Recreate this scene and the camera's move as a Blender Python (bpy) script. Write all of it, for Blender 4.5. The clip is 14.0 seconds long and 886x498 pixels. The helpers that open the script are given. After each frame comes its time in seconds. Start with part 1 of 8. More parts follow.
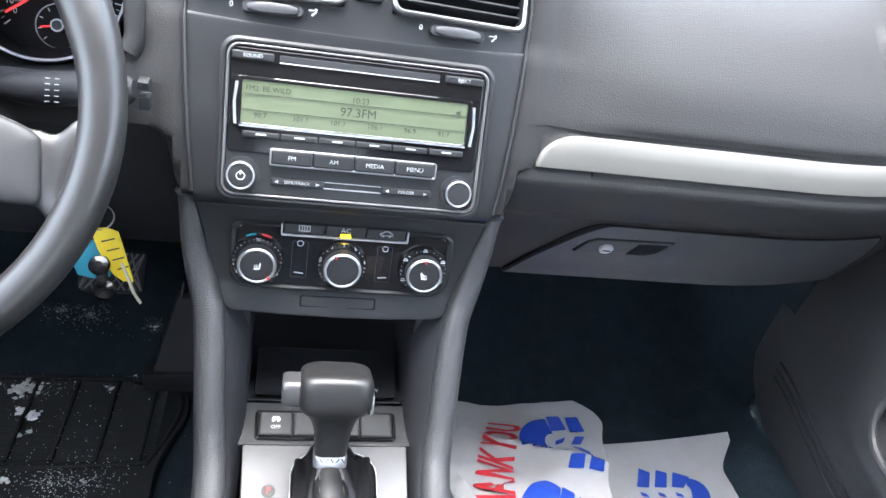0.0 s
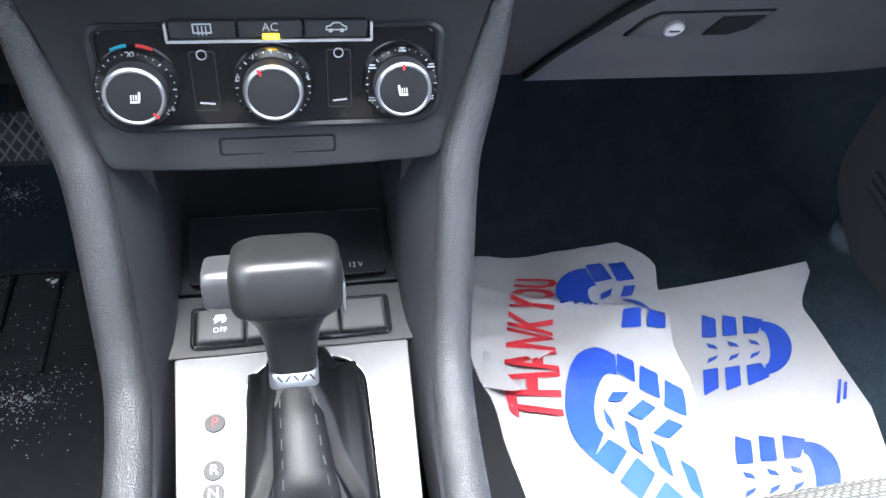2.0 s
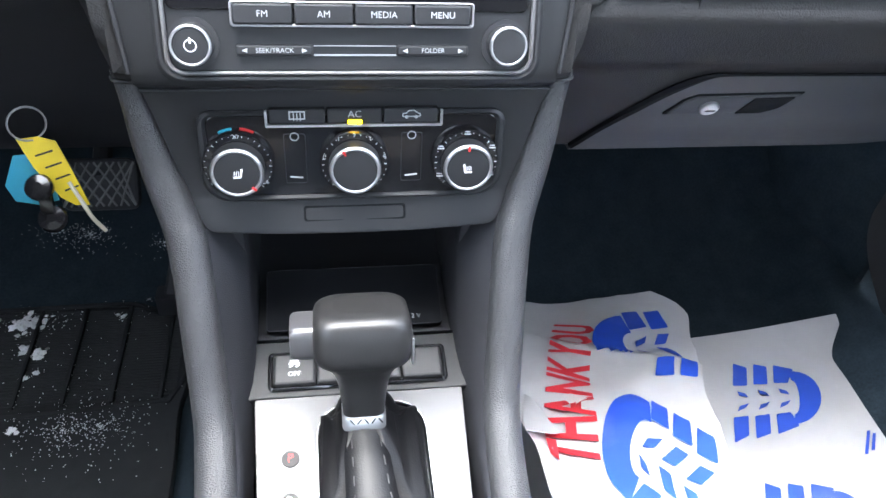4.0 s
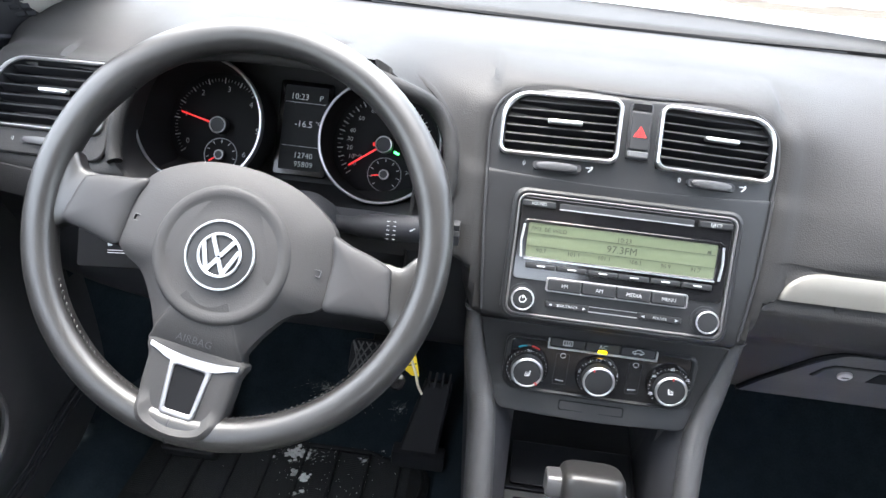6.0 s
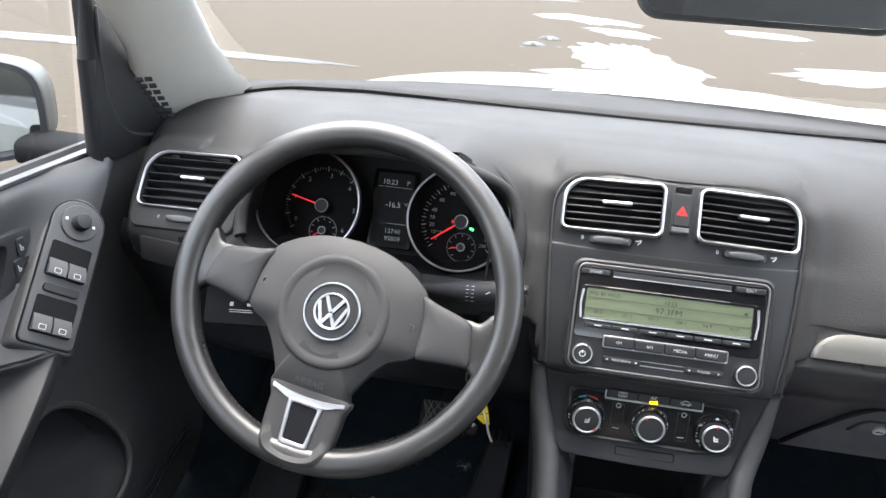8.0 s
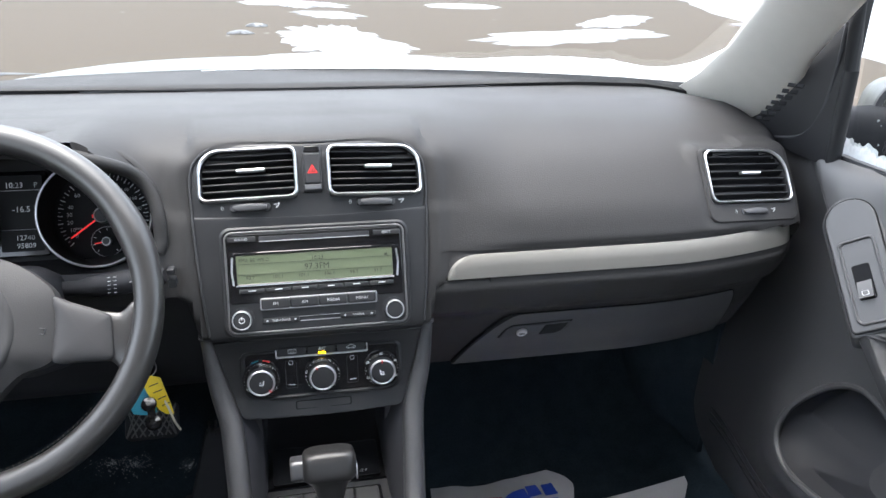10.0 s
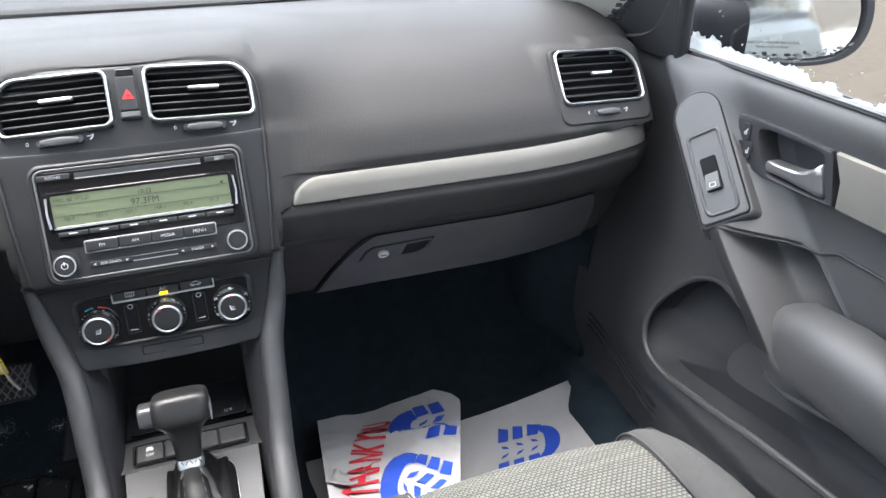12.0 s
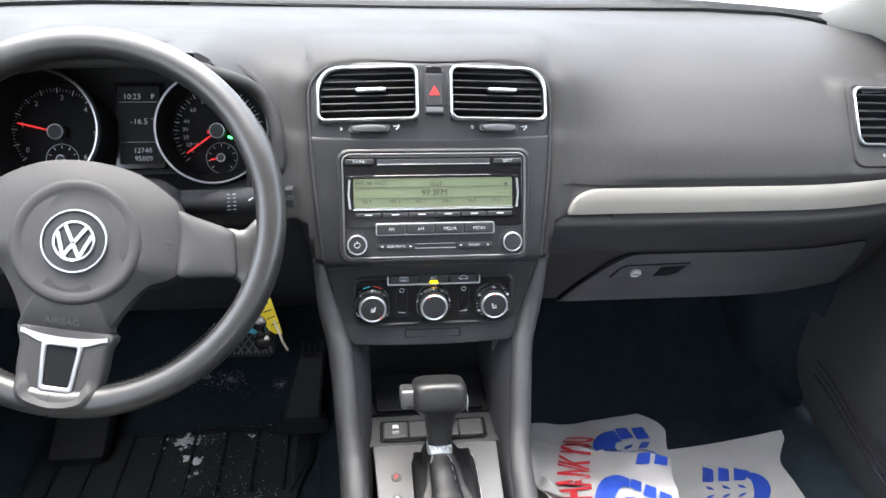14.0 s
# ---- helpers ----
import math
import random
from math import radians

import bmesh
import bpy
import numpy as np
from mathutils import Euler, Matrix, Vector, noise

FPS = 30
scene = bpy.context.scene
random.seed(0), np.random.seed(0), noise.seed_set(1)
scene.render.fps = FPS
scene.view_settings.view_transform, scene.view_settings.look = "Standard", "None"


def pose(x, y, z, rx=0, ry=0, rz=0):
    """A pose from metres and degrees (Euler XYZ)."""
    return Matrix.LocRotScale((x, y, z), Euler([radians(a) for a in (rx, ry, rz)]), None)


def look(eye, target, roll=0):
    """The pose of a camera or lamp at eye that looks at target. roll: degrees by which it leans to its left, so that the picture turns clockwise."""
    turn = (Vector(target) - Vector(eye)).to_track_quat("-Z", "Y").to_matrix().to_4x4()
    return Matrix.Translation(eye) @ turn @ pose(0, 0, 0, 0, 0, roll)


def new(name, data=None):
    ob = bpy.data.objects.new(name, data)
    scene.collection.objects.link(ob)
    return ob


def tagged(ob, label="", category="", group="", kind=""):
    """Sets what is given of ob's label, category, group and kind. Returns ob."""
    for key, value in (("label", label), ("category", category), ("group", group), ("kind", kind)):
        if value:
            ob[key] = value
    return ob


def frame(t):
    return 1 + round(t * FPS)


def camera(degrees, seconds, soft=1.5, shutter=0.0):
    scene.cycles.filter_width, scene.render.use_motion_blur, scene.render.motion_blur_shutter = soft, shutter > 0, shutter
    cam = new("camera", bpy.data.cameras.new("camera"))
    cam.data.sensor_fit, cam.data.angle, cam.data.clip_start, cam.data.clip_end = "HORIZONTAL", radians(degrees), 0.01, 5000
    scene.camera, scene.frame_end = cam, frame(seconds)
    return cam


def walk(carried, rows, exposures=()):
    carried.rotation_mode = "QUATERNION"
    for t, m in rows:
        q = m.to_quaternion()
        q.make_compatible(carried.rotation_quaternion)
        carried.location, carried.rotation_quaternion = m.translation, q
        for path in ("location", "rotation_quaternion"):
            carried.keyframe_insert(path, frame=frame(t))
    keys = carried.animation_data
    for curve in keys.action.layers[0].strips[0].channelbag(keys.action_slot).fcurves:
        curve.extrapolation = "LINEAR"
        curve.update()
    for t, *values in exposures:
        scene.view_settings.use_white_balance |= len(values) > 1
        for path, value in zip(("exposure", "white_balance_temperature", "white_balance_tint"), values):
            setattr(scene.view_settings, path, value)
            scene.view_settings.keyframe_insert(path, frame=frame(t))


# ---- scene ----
cam = camera(62.4, 14.0)
PATH = [
    (0.0, -0.0484, -0.6009, 1.1202, 56.92, -10.00, -7.93),
    (0.5, -0.0302, -0.5324, 1.0887, 54.25, -9.27, -9.18),
    (1.0, -0.0164, -0.5046, 1.0551, 50.97, -8.24, -10.09),
    (1.5, -0.0016, -0.4553, 0.9929, 47.06, -7.04, -10.52),
    (2.0, 0.0098, -0.4368, 0.9814, 45.02, -4.94, -10.41),
    (2.2, 0.0084, -0.4362, 0.9810, 44.94, -4.56, -10.26),
    (4.3, -0.0322, -0.4682, 1.0585, 48.54, -4.78, -6.84),
    (4.5, -0.0552, -0.5007, 1.0889, 51.56, -5.33, -5.69),
    (5.0, -0.0926, -0.5818, 1.1458, 57.02, -5.08, -1.14),
    (5.5, -0.1136, -0.6293, 1.1719, 59.73, -4.98, 2.13),
    (6.0, -0.1335, -0.6827, 1.1975, 61.80, -5.01, 5.88),
    (6.5, -0.1527, -0.7285, 1.2159, 63.88, -4.43, 9.52),
    (7.0, -0.1526, -0.7679, 1.2363, 65.68, -3.99, 11.84),
    (7.2, -0.1565, -0.7759, 1.2373, 66.26, -3.82, 12.43),
    (9.3, -0.0804, -0.8409, 1.2392, 68.64, -2.33, -3.52),
    (9.5, -0.0642, -0.8415, 1.2393, 68.21, -2.10, -6.07),
    (10.0, -0.0231, -0.8440, 1.2304, 67.46, -1.17, -11.88),
    (10.5, 0.0292, -0.8477, 1.2216, 66.02, 0.08, -16.40),
    (11.0, 0.0575, -0.8521, 1.2146, 64.38, 0.72, -19.07),
    (11.5, 0.0647, -0.8460, 1.2071, 63.01, 0.67, -20.40),
    (12.0, 0.0560, -0.8392, 1.2018, 62.23, 0.21, -20.00),
    (12.5, 0.0374, -0.8251, 1.2039, 61.73, -0.39, -18.15),
    (13.0, -0.0074, -0.8156, 1.2098, 62.00, -1.06, -14.19),
    (13.5, -0.0418, -0.8082, 1.2121, 62.18, -1.39, -10.26),
    (14.0, -0.0839, -0.8044, 1.2100, 62.22, -1.78, -6.38),
]
LIGHTS = [(0.0, 4.38, 6150, 10), (1.0, 4.42, 6050, 10), (2.0, 4.45, 6000, 10), (4.5, 4.42, 6150, 10), (5.5, 4.3, 6350, 10), (7.0, 3.9, 6650, 10), (9.5, 3.42, 6450, 10), (10.5, 3.48, 6350, 10), (12.0, 3.72, 6450, 10), (13.0, 3.8, 6500, 10), (14.0, 3.93, 6550, 10)]
walk(cam, [(t, pose(*place)) for t, *place in PATH], LIGHTS)

# ---- light: a bright overcast winter sky over a snowy car park ----
world = bpy.data.worlds.new("world")
scene.world = world
world.use_nodes = True
_wt = world.node_tree
_sky = _wt.nodes.new("ShaderNodeTexSky")
_sky.sky_type = "NISHITA"
_sky.sun_disc = False
_sky.sun_elevation, _sky.sun_rotation = radians(80), radians(318)
_sky.dust_density, _sky.air_density = 4.0, 1.0
_hue = _wt.nodes.new("ShaderNodeHueSaturation")
_hue.inputs["Saturation"].default_value = 0.48
_wt.links.new(_sky.outputs[0], _hue.inputs["Color"])
_wt.links.new(_hue.outputs[0], _wt.nodes["Background"].inputs[0])
_wt.nodes["Background"].inputs[1].default_value = 0.15
_sun = bpy.data.lights.new("sun", "SUN")
_sun.energy, _sun.angle, _sun.color = 0.22, radians(120), (1.0, 0.985, 0.96)
new("sun", _sun).matrix_world = look((-0.58, 0.65, 5.73), (0, 0, 0.8))


# ---- materials ----
def spline(x, xs, ys):
    """A smooth curve through knots."""
    if x <= xs[0]:
        return ys[0]
    if x >= xs[-1]:
        return ys[-1]
    k = max(i for i in range(len(xs) - 1) if xs[i] <= x)
    h = xs[k + 1] - xs[k]
    slope = lambda i: (ys[min(i + 1, len(ys) - 1)] - ys[max(i - 1, 0)]) / (xs[min(i + 1, len(ys) - 1)] - xs[max(i - 1, 0)])
    t, m0, m1 = (x - xs[k]) / h, slope(k) * h, slope(k + 1) * h
    return (2 * t ** 3 - 3 * t * t + 1) * ys[k] + (t ** 3 - 2 * t * t + t) * m0 + (3 * t * t - 2 * t ** 3) * ys[k + 1] + (t ** 3 - t * t) * m1


def material(name, base, rough=0.6, metal=0.0, vary=0.08, scale=60.0, bump=0.0, bscale=900.0, stain=0.0, coat=0.0, spec=0.5,
             cells=False, streak=None):
    """A surface with colour change at two scales, patchy gloss and a fine relief."""
    m = bpy.data.materials.new(name)
    m.use_nodes = True
    n, l = m.node_tree.nodes, m.node_tree.links
    b = n["Principled BSDF"]
    b.inputs["Metallic"].default_value = metal
    b.inputs["Coat Weight"].default_value = coat
    b.inputs["Specular IOR Level"].default_value = spec
    tc = n.new("ShaderNodeTexCoord")
    src = tc.outputs["Object"]
    if streak:
        mp = n.new("ShaderNodeMapping")
        mp.inputs["Scale"].default_value = streak
        l.new(src, mp.inputs[0])
        src = mp.outputs[0]
    n1, n2 = n.new("ShaderNodeTexNoise"), n.new("ShaderNodeTexNoise")
    n1.inputs["Scale"].default_value, n1.inputs["Detail"].default_value = scale, 4
    n2.inputs["Scale"].default_value, n2.inputs["Detail"].default_value = scale / 9, 3
    l.new(src, n1.inputs[0]), l.new(src, n2.inputs[0])
    mix = n.new("ShaderNodeMath")
    mix.operation = "ADD"
    l.new(n1.outputs["Fac"], mix.inputs[0]), l.new(n2.outputs["Fac"], mix.inputs[1])
    ramp = n.new("ShaderNodeMapRange")
    ramp.inputs["From Min"].default_value, ramp.inputs["From Max"].default_value = 0.6, 1.4
    ramp.inputs["To Min"].default_value, ramp.inputs["To Max"].default_value = 1 - vary, 1 + vary
    l.new(mix.outputs[0], ramp.inputs[0])
    sc = n.new("ShaderNodeVectorMath")
    sc.operation = "SCALE"
    sc.inputs[0].default_value = base
    l.new(ramp.outputs[0], sc.inputs["Scale"])
    col = sc.outputs[0]
    if stain:
        n3 = n.new("ShaderNodeTexNoise")
        n3.inputs["Scale"].default_value, n3.inputs["Detail"].default_value = scale / 4, 6
        l.new(tc.outputs["Object"], n3.inputs[0])
        st = n.new("ShaderNodeMapRange")
        st.inputs["From Min"].default_value, st.inputs["From Max"].default_value = 0.56, 0.72
        st.inputs["To Max"].default_value = stain
        l.new(n3.outputs["Fac"], st.inputs[0])
        mx = n.new("ShaderNodeMix")
        mx.data_type = "RGBA"
        mx.inputs["B"].default_value = (0.42, 0.39, 0.35, 1)
        l.new(st.outputs[0], mx.inputs["Factor"]), l.new(col, mx.inputs["A"])
        col = mx.outputs["Result"]
    l.new(col, b.inputs["Base Color"])
    rr_ = n.new("ShaderNodeMapRange")
    rr_.inputs["From Min"].default_value, rr_.inputs["From Max"].default_value = 0.6, 1.4
    rr_.inputs["To Min"].default_value, rr_.inputs["To Max"].default_value = max(0.02, rough - 0.06), min(1, rough + 0.06)
    l.new(mix.outputs[0], rr_.inputs[0]), l.new(rr_.outputs[0], b.inputs["Roughness"])
    if bump:
        bt = n.new("ShaderNodeTexVoronoi" if cells else "ShaderNodeTexNoise")
        bt.inputs["Scale"].default_value = bscale
        l.new(src, bt.inputs[0])
        bp = n.new("ShaderNodeBump")
        bp.inputs["Strength"].default_value, bp.inputs["Distance"].default_value = bump, 0.0006
        l.new(bt.outputs[0], bp.inputs["Height"]), l.new(bp.outputs[0], b.inputs["Normal"])
    return m


def woven(name, light, dark, gap):
    """Fabric of short woven bars in offset rows, 6 by 4.5 mm."""
    m = bpy.data.materials.new(name)
    m.use_nodes = True
    n, l = m.node_tree.nodes, m.node_tree.links
    b = n["Principled BSDF"]
    b.inputs["Roughness"].default_value, b.inputs["Specular IOR Level"].default_value = 0.95, 0.15
    tc, sep, comb, add, br, bp = (n.new(k) for k in ("ShaderNodeTexCoord", "ShaderNodeSeparateXYZ", "ShaderNodeCombineXYZ", "ShaderNodeMath", "ShaderNodeTexBrick", "ShaderNodeBump"))
    add.operation = "SUBTRACT"
    l.new(tc.outputs["Object"], sep.inputs[0])
    l.new(sep.outputs["Y"], add.inputs[0]), l.new(sep.outputs["Z"], add.inputs[1])
    l.new(sep.outputs["X"], comb.inputs[0]), l.new(add.outputs[0], comb.inputs[1])
    l.new(comb.outputs[0], br.inputs["Vector"])
    br.inputs["Color1"].default_value, br.inputs["Color2"].default_value, br.inputs["Mortar"].default_value = (*light, 1), (*dark, 1), (*gap, 1)
    br.inputs["Scale"].default_value = 1.0
    br.inputs["Brick Width"].default_value, br.inputs["Row Height"].default_value = 0.0062, 0.0046
    br.inputs["Mortar Size"].default_value, br.inputs["Mortar Smooth"].default_value = 0.0011, 0.6
    ns, mx = n.new("ShaderNodeTexNoise"), n.new("ShaderNodeMix")
    ns.inputs["Scale"].default_value = 900
    mx.data_type, mx.blend_type = "RGBA", "MULTIPLY"
    mx.inputs["Factor"].default_value = 0.5
    l.new(tc.outputs["Object"], ns.inputs[0])
    l.new(br.outputs["Color"], mx.inputs["A"]), l.new(ns.outputs["Color"], mx.inputs["B"])
    l.new(mx.outputs["Result"], b.inputs["Base Color"])
    bp.inputs["Distance"].default_value, bp.inputs["Strength"].default_value = 0.001, 0.8
    bp.invert = True
    l.new(br.outputs["Fac"], bp.inputs["Height"]), l.new(bp.outputs[0], b.inputs["Normal"])
    return m


def glow(name, colour, strength):
    m = material(name, colour, 0.5)
    b = m.node_tree.nodes["Principled BSDF"]
    b.inputs["Emission Color"].default_value = (*colour, 1)
    b.inputs["Emission Strength"].default_value = strength
    return m


def glass(name, tint=(1, 1, 1), rough=0.0):
    m = bpy.data.materials.new(name)
    m.use_nodes = True
    n, l = m.node_tree.nodes, m.node_tree.links
    n.remove(n["Principled BSDF"])
    tr, gl, mx = n.new("ShaderNodeBsdfTransparent"), n.new("ShaderNodeBsdfGlossy"), n.new("ShaderNodeMixShader")
    tr.inputs[0].default_value = (*tint, 1)
    gl.inputs["Roughness"].default_value = rough
    mx.inputs[0].default_value = 0.05
    l.new(tr.outputs[0], mx.inputs[1]), l.new(gl.outputs[0], mx.inputs[2])
    l.new(mx.outputs[0], n["Material Output"].inputs[0])
    return m


def frost(name, colour):
    """Thin packed snow that lets light through."""
    m = bpy.data.materials.new(name)
    m.use_nodes = True
    n, l = m.node_tree.nodes, m.node_tree.links
    n.remove(n["Principled BSDF"])
    df, tr, mx, ns, rp = (n.new(k) for k in ("ShaderNodeBsdfDiffuse", "ShaderNodeBsdfTranslucent", "ShaderNodeMixShader", "ShaderNodeTexNoise", "ShaderNodeMapRange"))
    tc, sc = n.new("ShaderNodeTexCoord"), n.new("ShaderNodeVectorMath")
    ns.inputs["Scale"].default_value, ns.inputs["Detail"].default_value = 120, 5
    rp.inputs["To Min"].default_value, rp.inputs["To Max"].default_value = 0.75, 1.2
    sc.operation = "SCALE"
    sc.inputs[0].default_value = colour
    l.new(tc.outputs["Object"], ns.inputs[0]), l.new(ns.outputs["Fac"], rp.inputs[0]), l.new(rp.outputs[0], sc.inputs["Scale"])
    l.new(sc.outputs[0], df.inputs[0]), l.new(sc.outputs[0], tr.inputs[0])
    mx.inputs[0].default_value = 0.5
    l.new(df.outputs[0], mx.inputs[1]), l.new(tr.outputs[0], mx.inputs[2])
    l.new(mx.outputs[0], n["Material Output"].inputs[0])
    return m


FROST = frost("packed_frost", (0.5, 0.52, 0.53))
PAD = material("soft_black_dash_vinyl", (0.0245, 0.0242, 0.0245), 0.58, spec=0.24, vary=0.07, scale=14, bump=0.38, bscale=800, cells=True)
PAD_TOP = material("grained_dash_top", (0.023, 0.023, 0.0235), 0.66, spec=0.16, vary=0.07, scale=14, bump=0.38, bscale=800, cells=True)
PANEL = material("satin_black_plastic", (0.0165, 0.0174, 0.0192), 0.46, spec=0.4, vary=0.06, scale=40, bump=0.06, bscale=1500)
HARD = material("hard_grained_plastic", (0.088, 0.09, 0.095), 0.5, spec=0.4, vary=0.06, scale=25, bump=0.2, bscale=1100, cells=True)
DOORTRIM = material("grained_door_plastic", (0.052, 0.053, 0.0555), 0.45, spec=0.5, vary=0.06, scale=20, bump=0.2, bscale=1100, cells=True)
LOWER = material("dark_grained_lid_plastic", (0.043, 0.0445, 0.0475), 0.5, spec=0.4, vary=0.06, scale=25, bump=0.25, bscale=1100, cells=True)
# dark plastic; also carries painted shade under the dash and inside recesses
KNEE = material("dark_shaded_plastic", (0.026, 0.027, 0.031), 0.6, spec=0.3, vary=0.08, scale=25, bump=0.2, bscale=1100, cells=True)
FORK = material("satin_wheel_insert", (0.40, 0.40, 0.405), 0.36, 0.9, vary=0.04)
LEATHER = material("black_grained_leather", (0.042, 0.043, 0.0455), 0.36, vary=0.1, scale=45, bump=0.7, bscale=950, cells=True)
RIMLEATHER = material("worn_smooth_leather", (0.0145, 0.0143, 0.0141), 0.37, spec=0.8, vary=0.15, scale=30, bump=0.06, bscale=700, cells=True)
KNOBLEATHER = material("smooth_knob_leather", (0.009, 0.0089, 0.0088), 0.44, spec=0.7, vary=0.12, scale=40, bump=0.06, bscale=800, cells=True)
SPOKE = material("spoke_plastic", (0.034, 0.034, 0.0355), 0.5, spec=0.3, vary=0.06, scale=40, bump=0.05, bscale=1500)
HUB = material("wheel_pad_plastic", (0.034, 0.0338, 0.0345), 0.56, spec=0.3, vary=0.05, scale=30, bump=0.2, bscale=1000, cells=True)
GLOSS = material("gloss_black", (0.008, 0.008, 0.009), 0.12, vary=0.1, scale=40, coat=0.3)
BLACK = material("matt_black_void", (0.010, 0.0106, 0.012), 0.9, vary=0.1, spec=0.1)
DARK = material("dark_recess_plastic", (0.019, 0.020, 0.023), 0.6, vary=0.1)
MATRUBBER = material("dusty_black_rubber", (0.020, 0.0225, 0.0245), 0.7, spec=0.3, vary=0.35, scale=60, bump=0.4, bscale=700)
RUBBER = material("black_rubber", (0.02, 0.021, 0.024), 0.7, vary=0.2, scale=40, bump=0.2, bscale=500)
# the blue tint and lift paint the haze over the dark footwells
CARPET = material("black_carpet_haze_tint", (0.026, 0.038, 0.048), 0.98, vary=0.3, scale=300, bump=0.9, bscale=1500, spec=0.1)
CHROME = material("satin_chrome", (0.62, 0.63, 0.64), 0.33, 1.0, vary=0.04)
SILVER = material("silver_paint_trim", (0.182, 0.175, 0.157), 0.52, 0.3, vary=0.05, scale=30, bump=0.03, bscale=2500)
ALU = material("brushed_aluminium", (0.090, 0.090, 0.094), 0.38, 0.6, vary=0.03, scale=18, streak=(0.35, 30, 30))
TRIMLINE = material("dull_silver_edge", (0.36, 0.36, 0.37), 0.34, 0.7, vary=0.05)
LCD = material("green_lcd", (0.112, 0.135, 0.081), 0.35, vary=0.05, scale=50)
INK = material("lcd_ink", (0.025, 0.032, 0.02), 0.6)
WHITE = material("white_print", (0.75, 0.76, 0.77), 0.5, vary=0.02)
GREYINK = material("grey_print", (0.45, 0.46, 0.47), 0.6, vary=0.02)
RED = material("red_print", (0.6, 0.03, 0.03), 0.5)
BLUE = material("blue_print", (0.02, 0.3, 0.4), 0.5)
NEEDLE = glow("lit_red_needle", (0.8, 0.03, 0.03), 0.06)
GREENLAMP = glow("green_lamp", (0.03, 0.6, 0.08), 1.0)
AMBER = glow("amber_lamp", (1.0, 0.6, 0.0), 1.6)
# black plastic, made darker to include the shadow under the hood
CLUSTER_BLACK = material("black_cluster_plastic", (0.013, 0.0135, 0.015), 0.5, spec=0.35, vary=0.08, scale=40, bump=0.1, bscale=1300)
COVER = material("matt_black_cover", (0.007, 0.0075, 0.009), 0.5, spec=0.3, vary=0.1, scale=30, bump=0.1, bscale=900)
SWITCHGREY = material("smooth_grey_switch_plate", (0.050, 0.051, 0.0535), 0.36, spec=0.45, vary=0.05, scale=30, bump=0.04, bscale=1500)
SWITCHBLACK = material("satin_black_switch", (0.022, 0.0225, 0.024), 0.4, spec=0.4, vary=0.05, scale=30, bump=0.05, bscale=1500)
DIAL = material("dial_face", (0.008, 0.008, 0.009), 0.65, vary=0.1, spec=0.15)
MFD = glow("grey_info_display", (0.0042, 0.0047, 0.0055), 0.06)
MFD.node_tree.nodes["Principled BSDF"].inputs["Specular IOR Level"].default_value = 0.15
CREAM = material("light_pillar_trim", (0.52, 0.507, 0.468), 0.7, vary=0.04, scale=40, bump=0.15, bscale=900)
HEADLINER = material("headliner_cloth", (0.72, 0.71, 0.68), 0.9, vary=0.05, scale=200, bump=0.3, bscale=1200)
PAPER = material("white_paper", (0.49, 0.483, 0.485), 0.75, vary=0.05, scale=48, bump=0.3, bscale=45, stain=0.35)
PAPERBLUE = material("blue_paper_print", (0.022, 0.075, 0.48), 0.65, vary=0.1, scale=40, stain=0.12)
PAPERRED = material("red_paper_print", (0.6, 0.03, 0.045), 0.65, vary=0.1, scale=40)
SEATMID = woven("ribbed_grey_fabric", (0.25, 0.25, 0.225), (0.21, 0.21, 0.19), (0.10, 0.10, 0.094))
SEATSIDE = material("charcoal_fabric", (0.062, 0.0615, 0.061), 0.9, vary=0.15, scale=200, bump=0.5, bscale=1500)
# base darkened to keep outdoor snow from burning out at the cabin exposure
SNOW = material("dimmed_snow", (0.13, 0.134, 0.138), 0.75, vary=0.05, scale=20, bump=0.6, bscale=60)
CRUMB = material("loose_snow_crumbs", (0.88, 0.89, 0.90), 0.8, vary=0.1, scale=300, bump=0.5, bscale=400)
CARPAINT = material("silver_car_paint", (0.056, 0.0596, 0.0584), 0.5, 0.2, vary=0.03, coat=0.08)
YELLOW = material("yellow_tag", (0.75, 0.56, 0.02), 0.55, vary=0.06, scale=80)
CYAN = material("blue_tag", (0.05, 0.35, 0.5), 0.5, vary=0.08, scale=80)
STRING = material("white_string", (0.6, 0.57, 0.45), 0.8)
MESH = material("dull_grey_rubber_mesh", (0.17, 0.17, 0.165), 0.6, vary=0.2)
DISC = material("grey_letter_disc", (0.10, 0.10, 0.103), 0.5, vary=0.05)
MARKDISC = material("dull_brown_grey_disc", (0.045, 0.042, 0.041), 0.55, spec=0.3, vary=0.05)
BOOT = material("soft_black_leather", (0.0035, 0.0035, 0.004), 0.42, spec=0.28, vary=0.12, scale=45, bump=0.12, bscale=900, cells=True)
THREAD = material("dark_thread", (0.030, 0.030, 0.030), 0.8)
STEEL = material("steel", (0.34, 0.34, 0.34), 0.4, 0.8, vary=0.1)
WINDOW = glass("window_glass", (0.77, 0.79, 0.78))
MIRROR = material("mirror_silver", (0.8, 0.82, 0.82), 0.03, 1.0, vary=0.01)


# ---- builders ----
def thing(name, at, label, category, group="", kind=""):
    ob = new(name)
    ob.location = at
    ob.empty_display_size = 0.05
    return tagged(ob, label, category, group, kind)


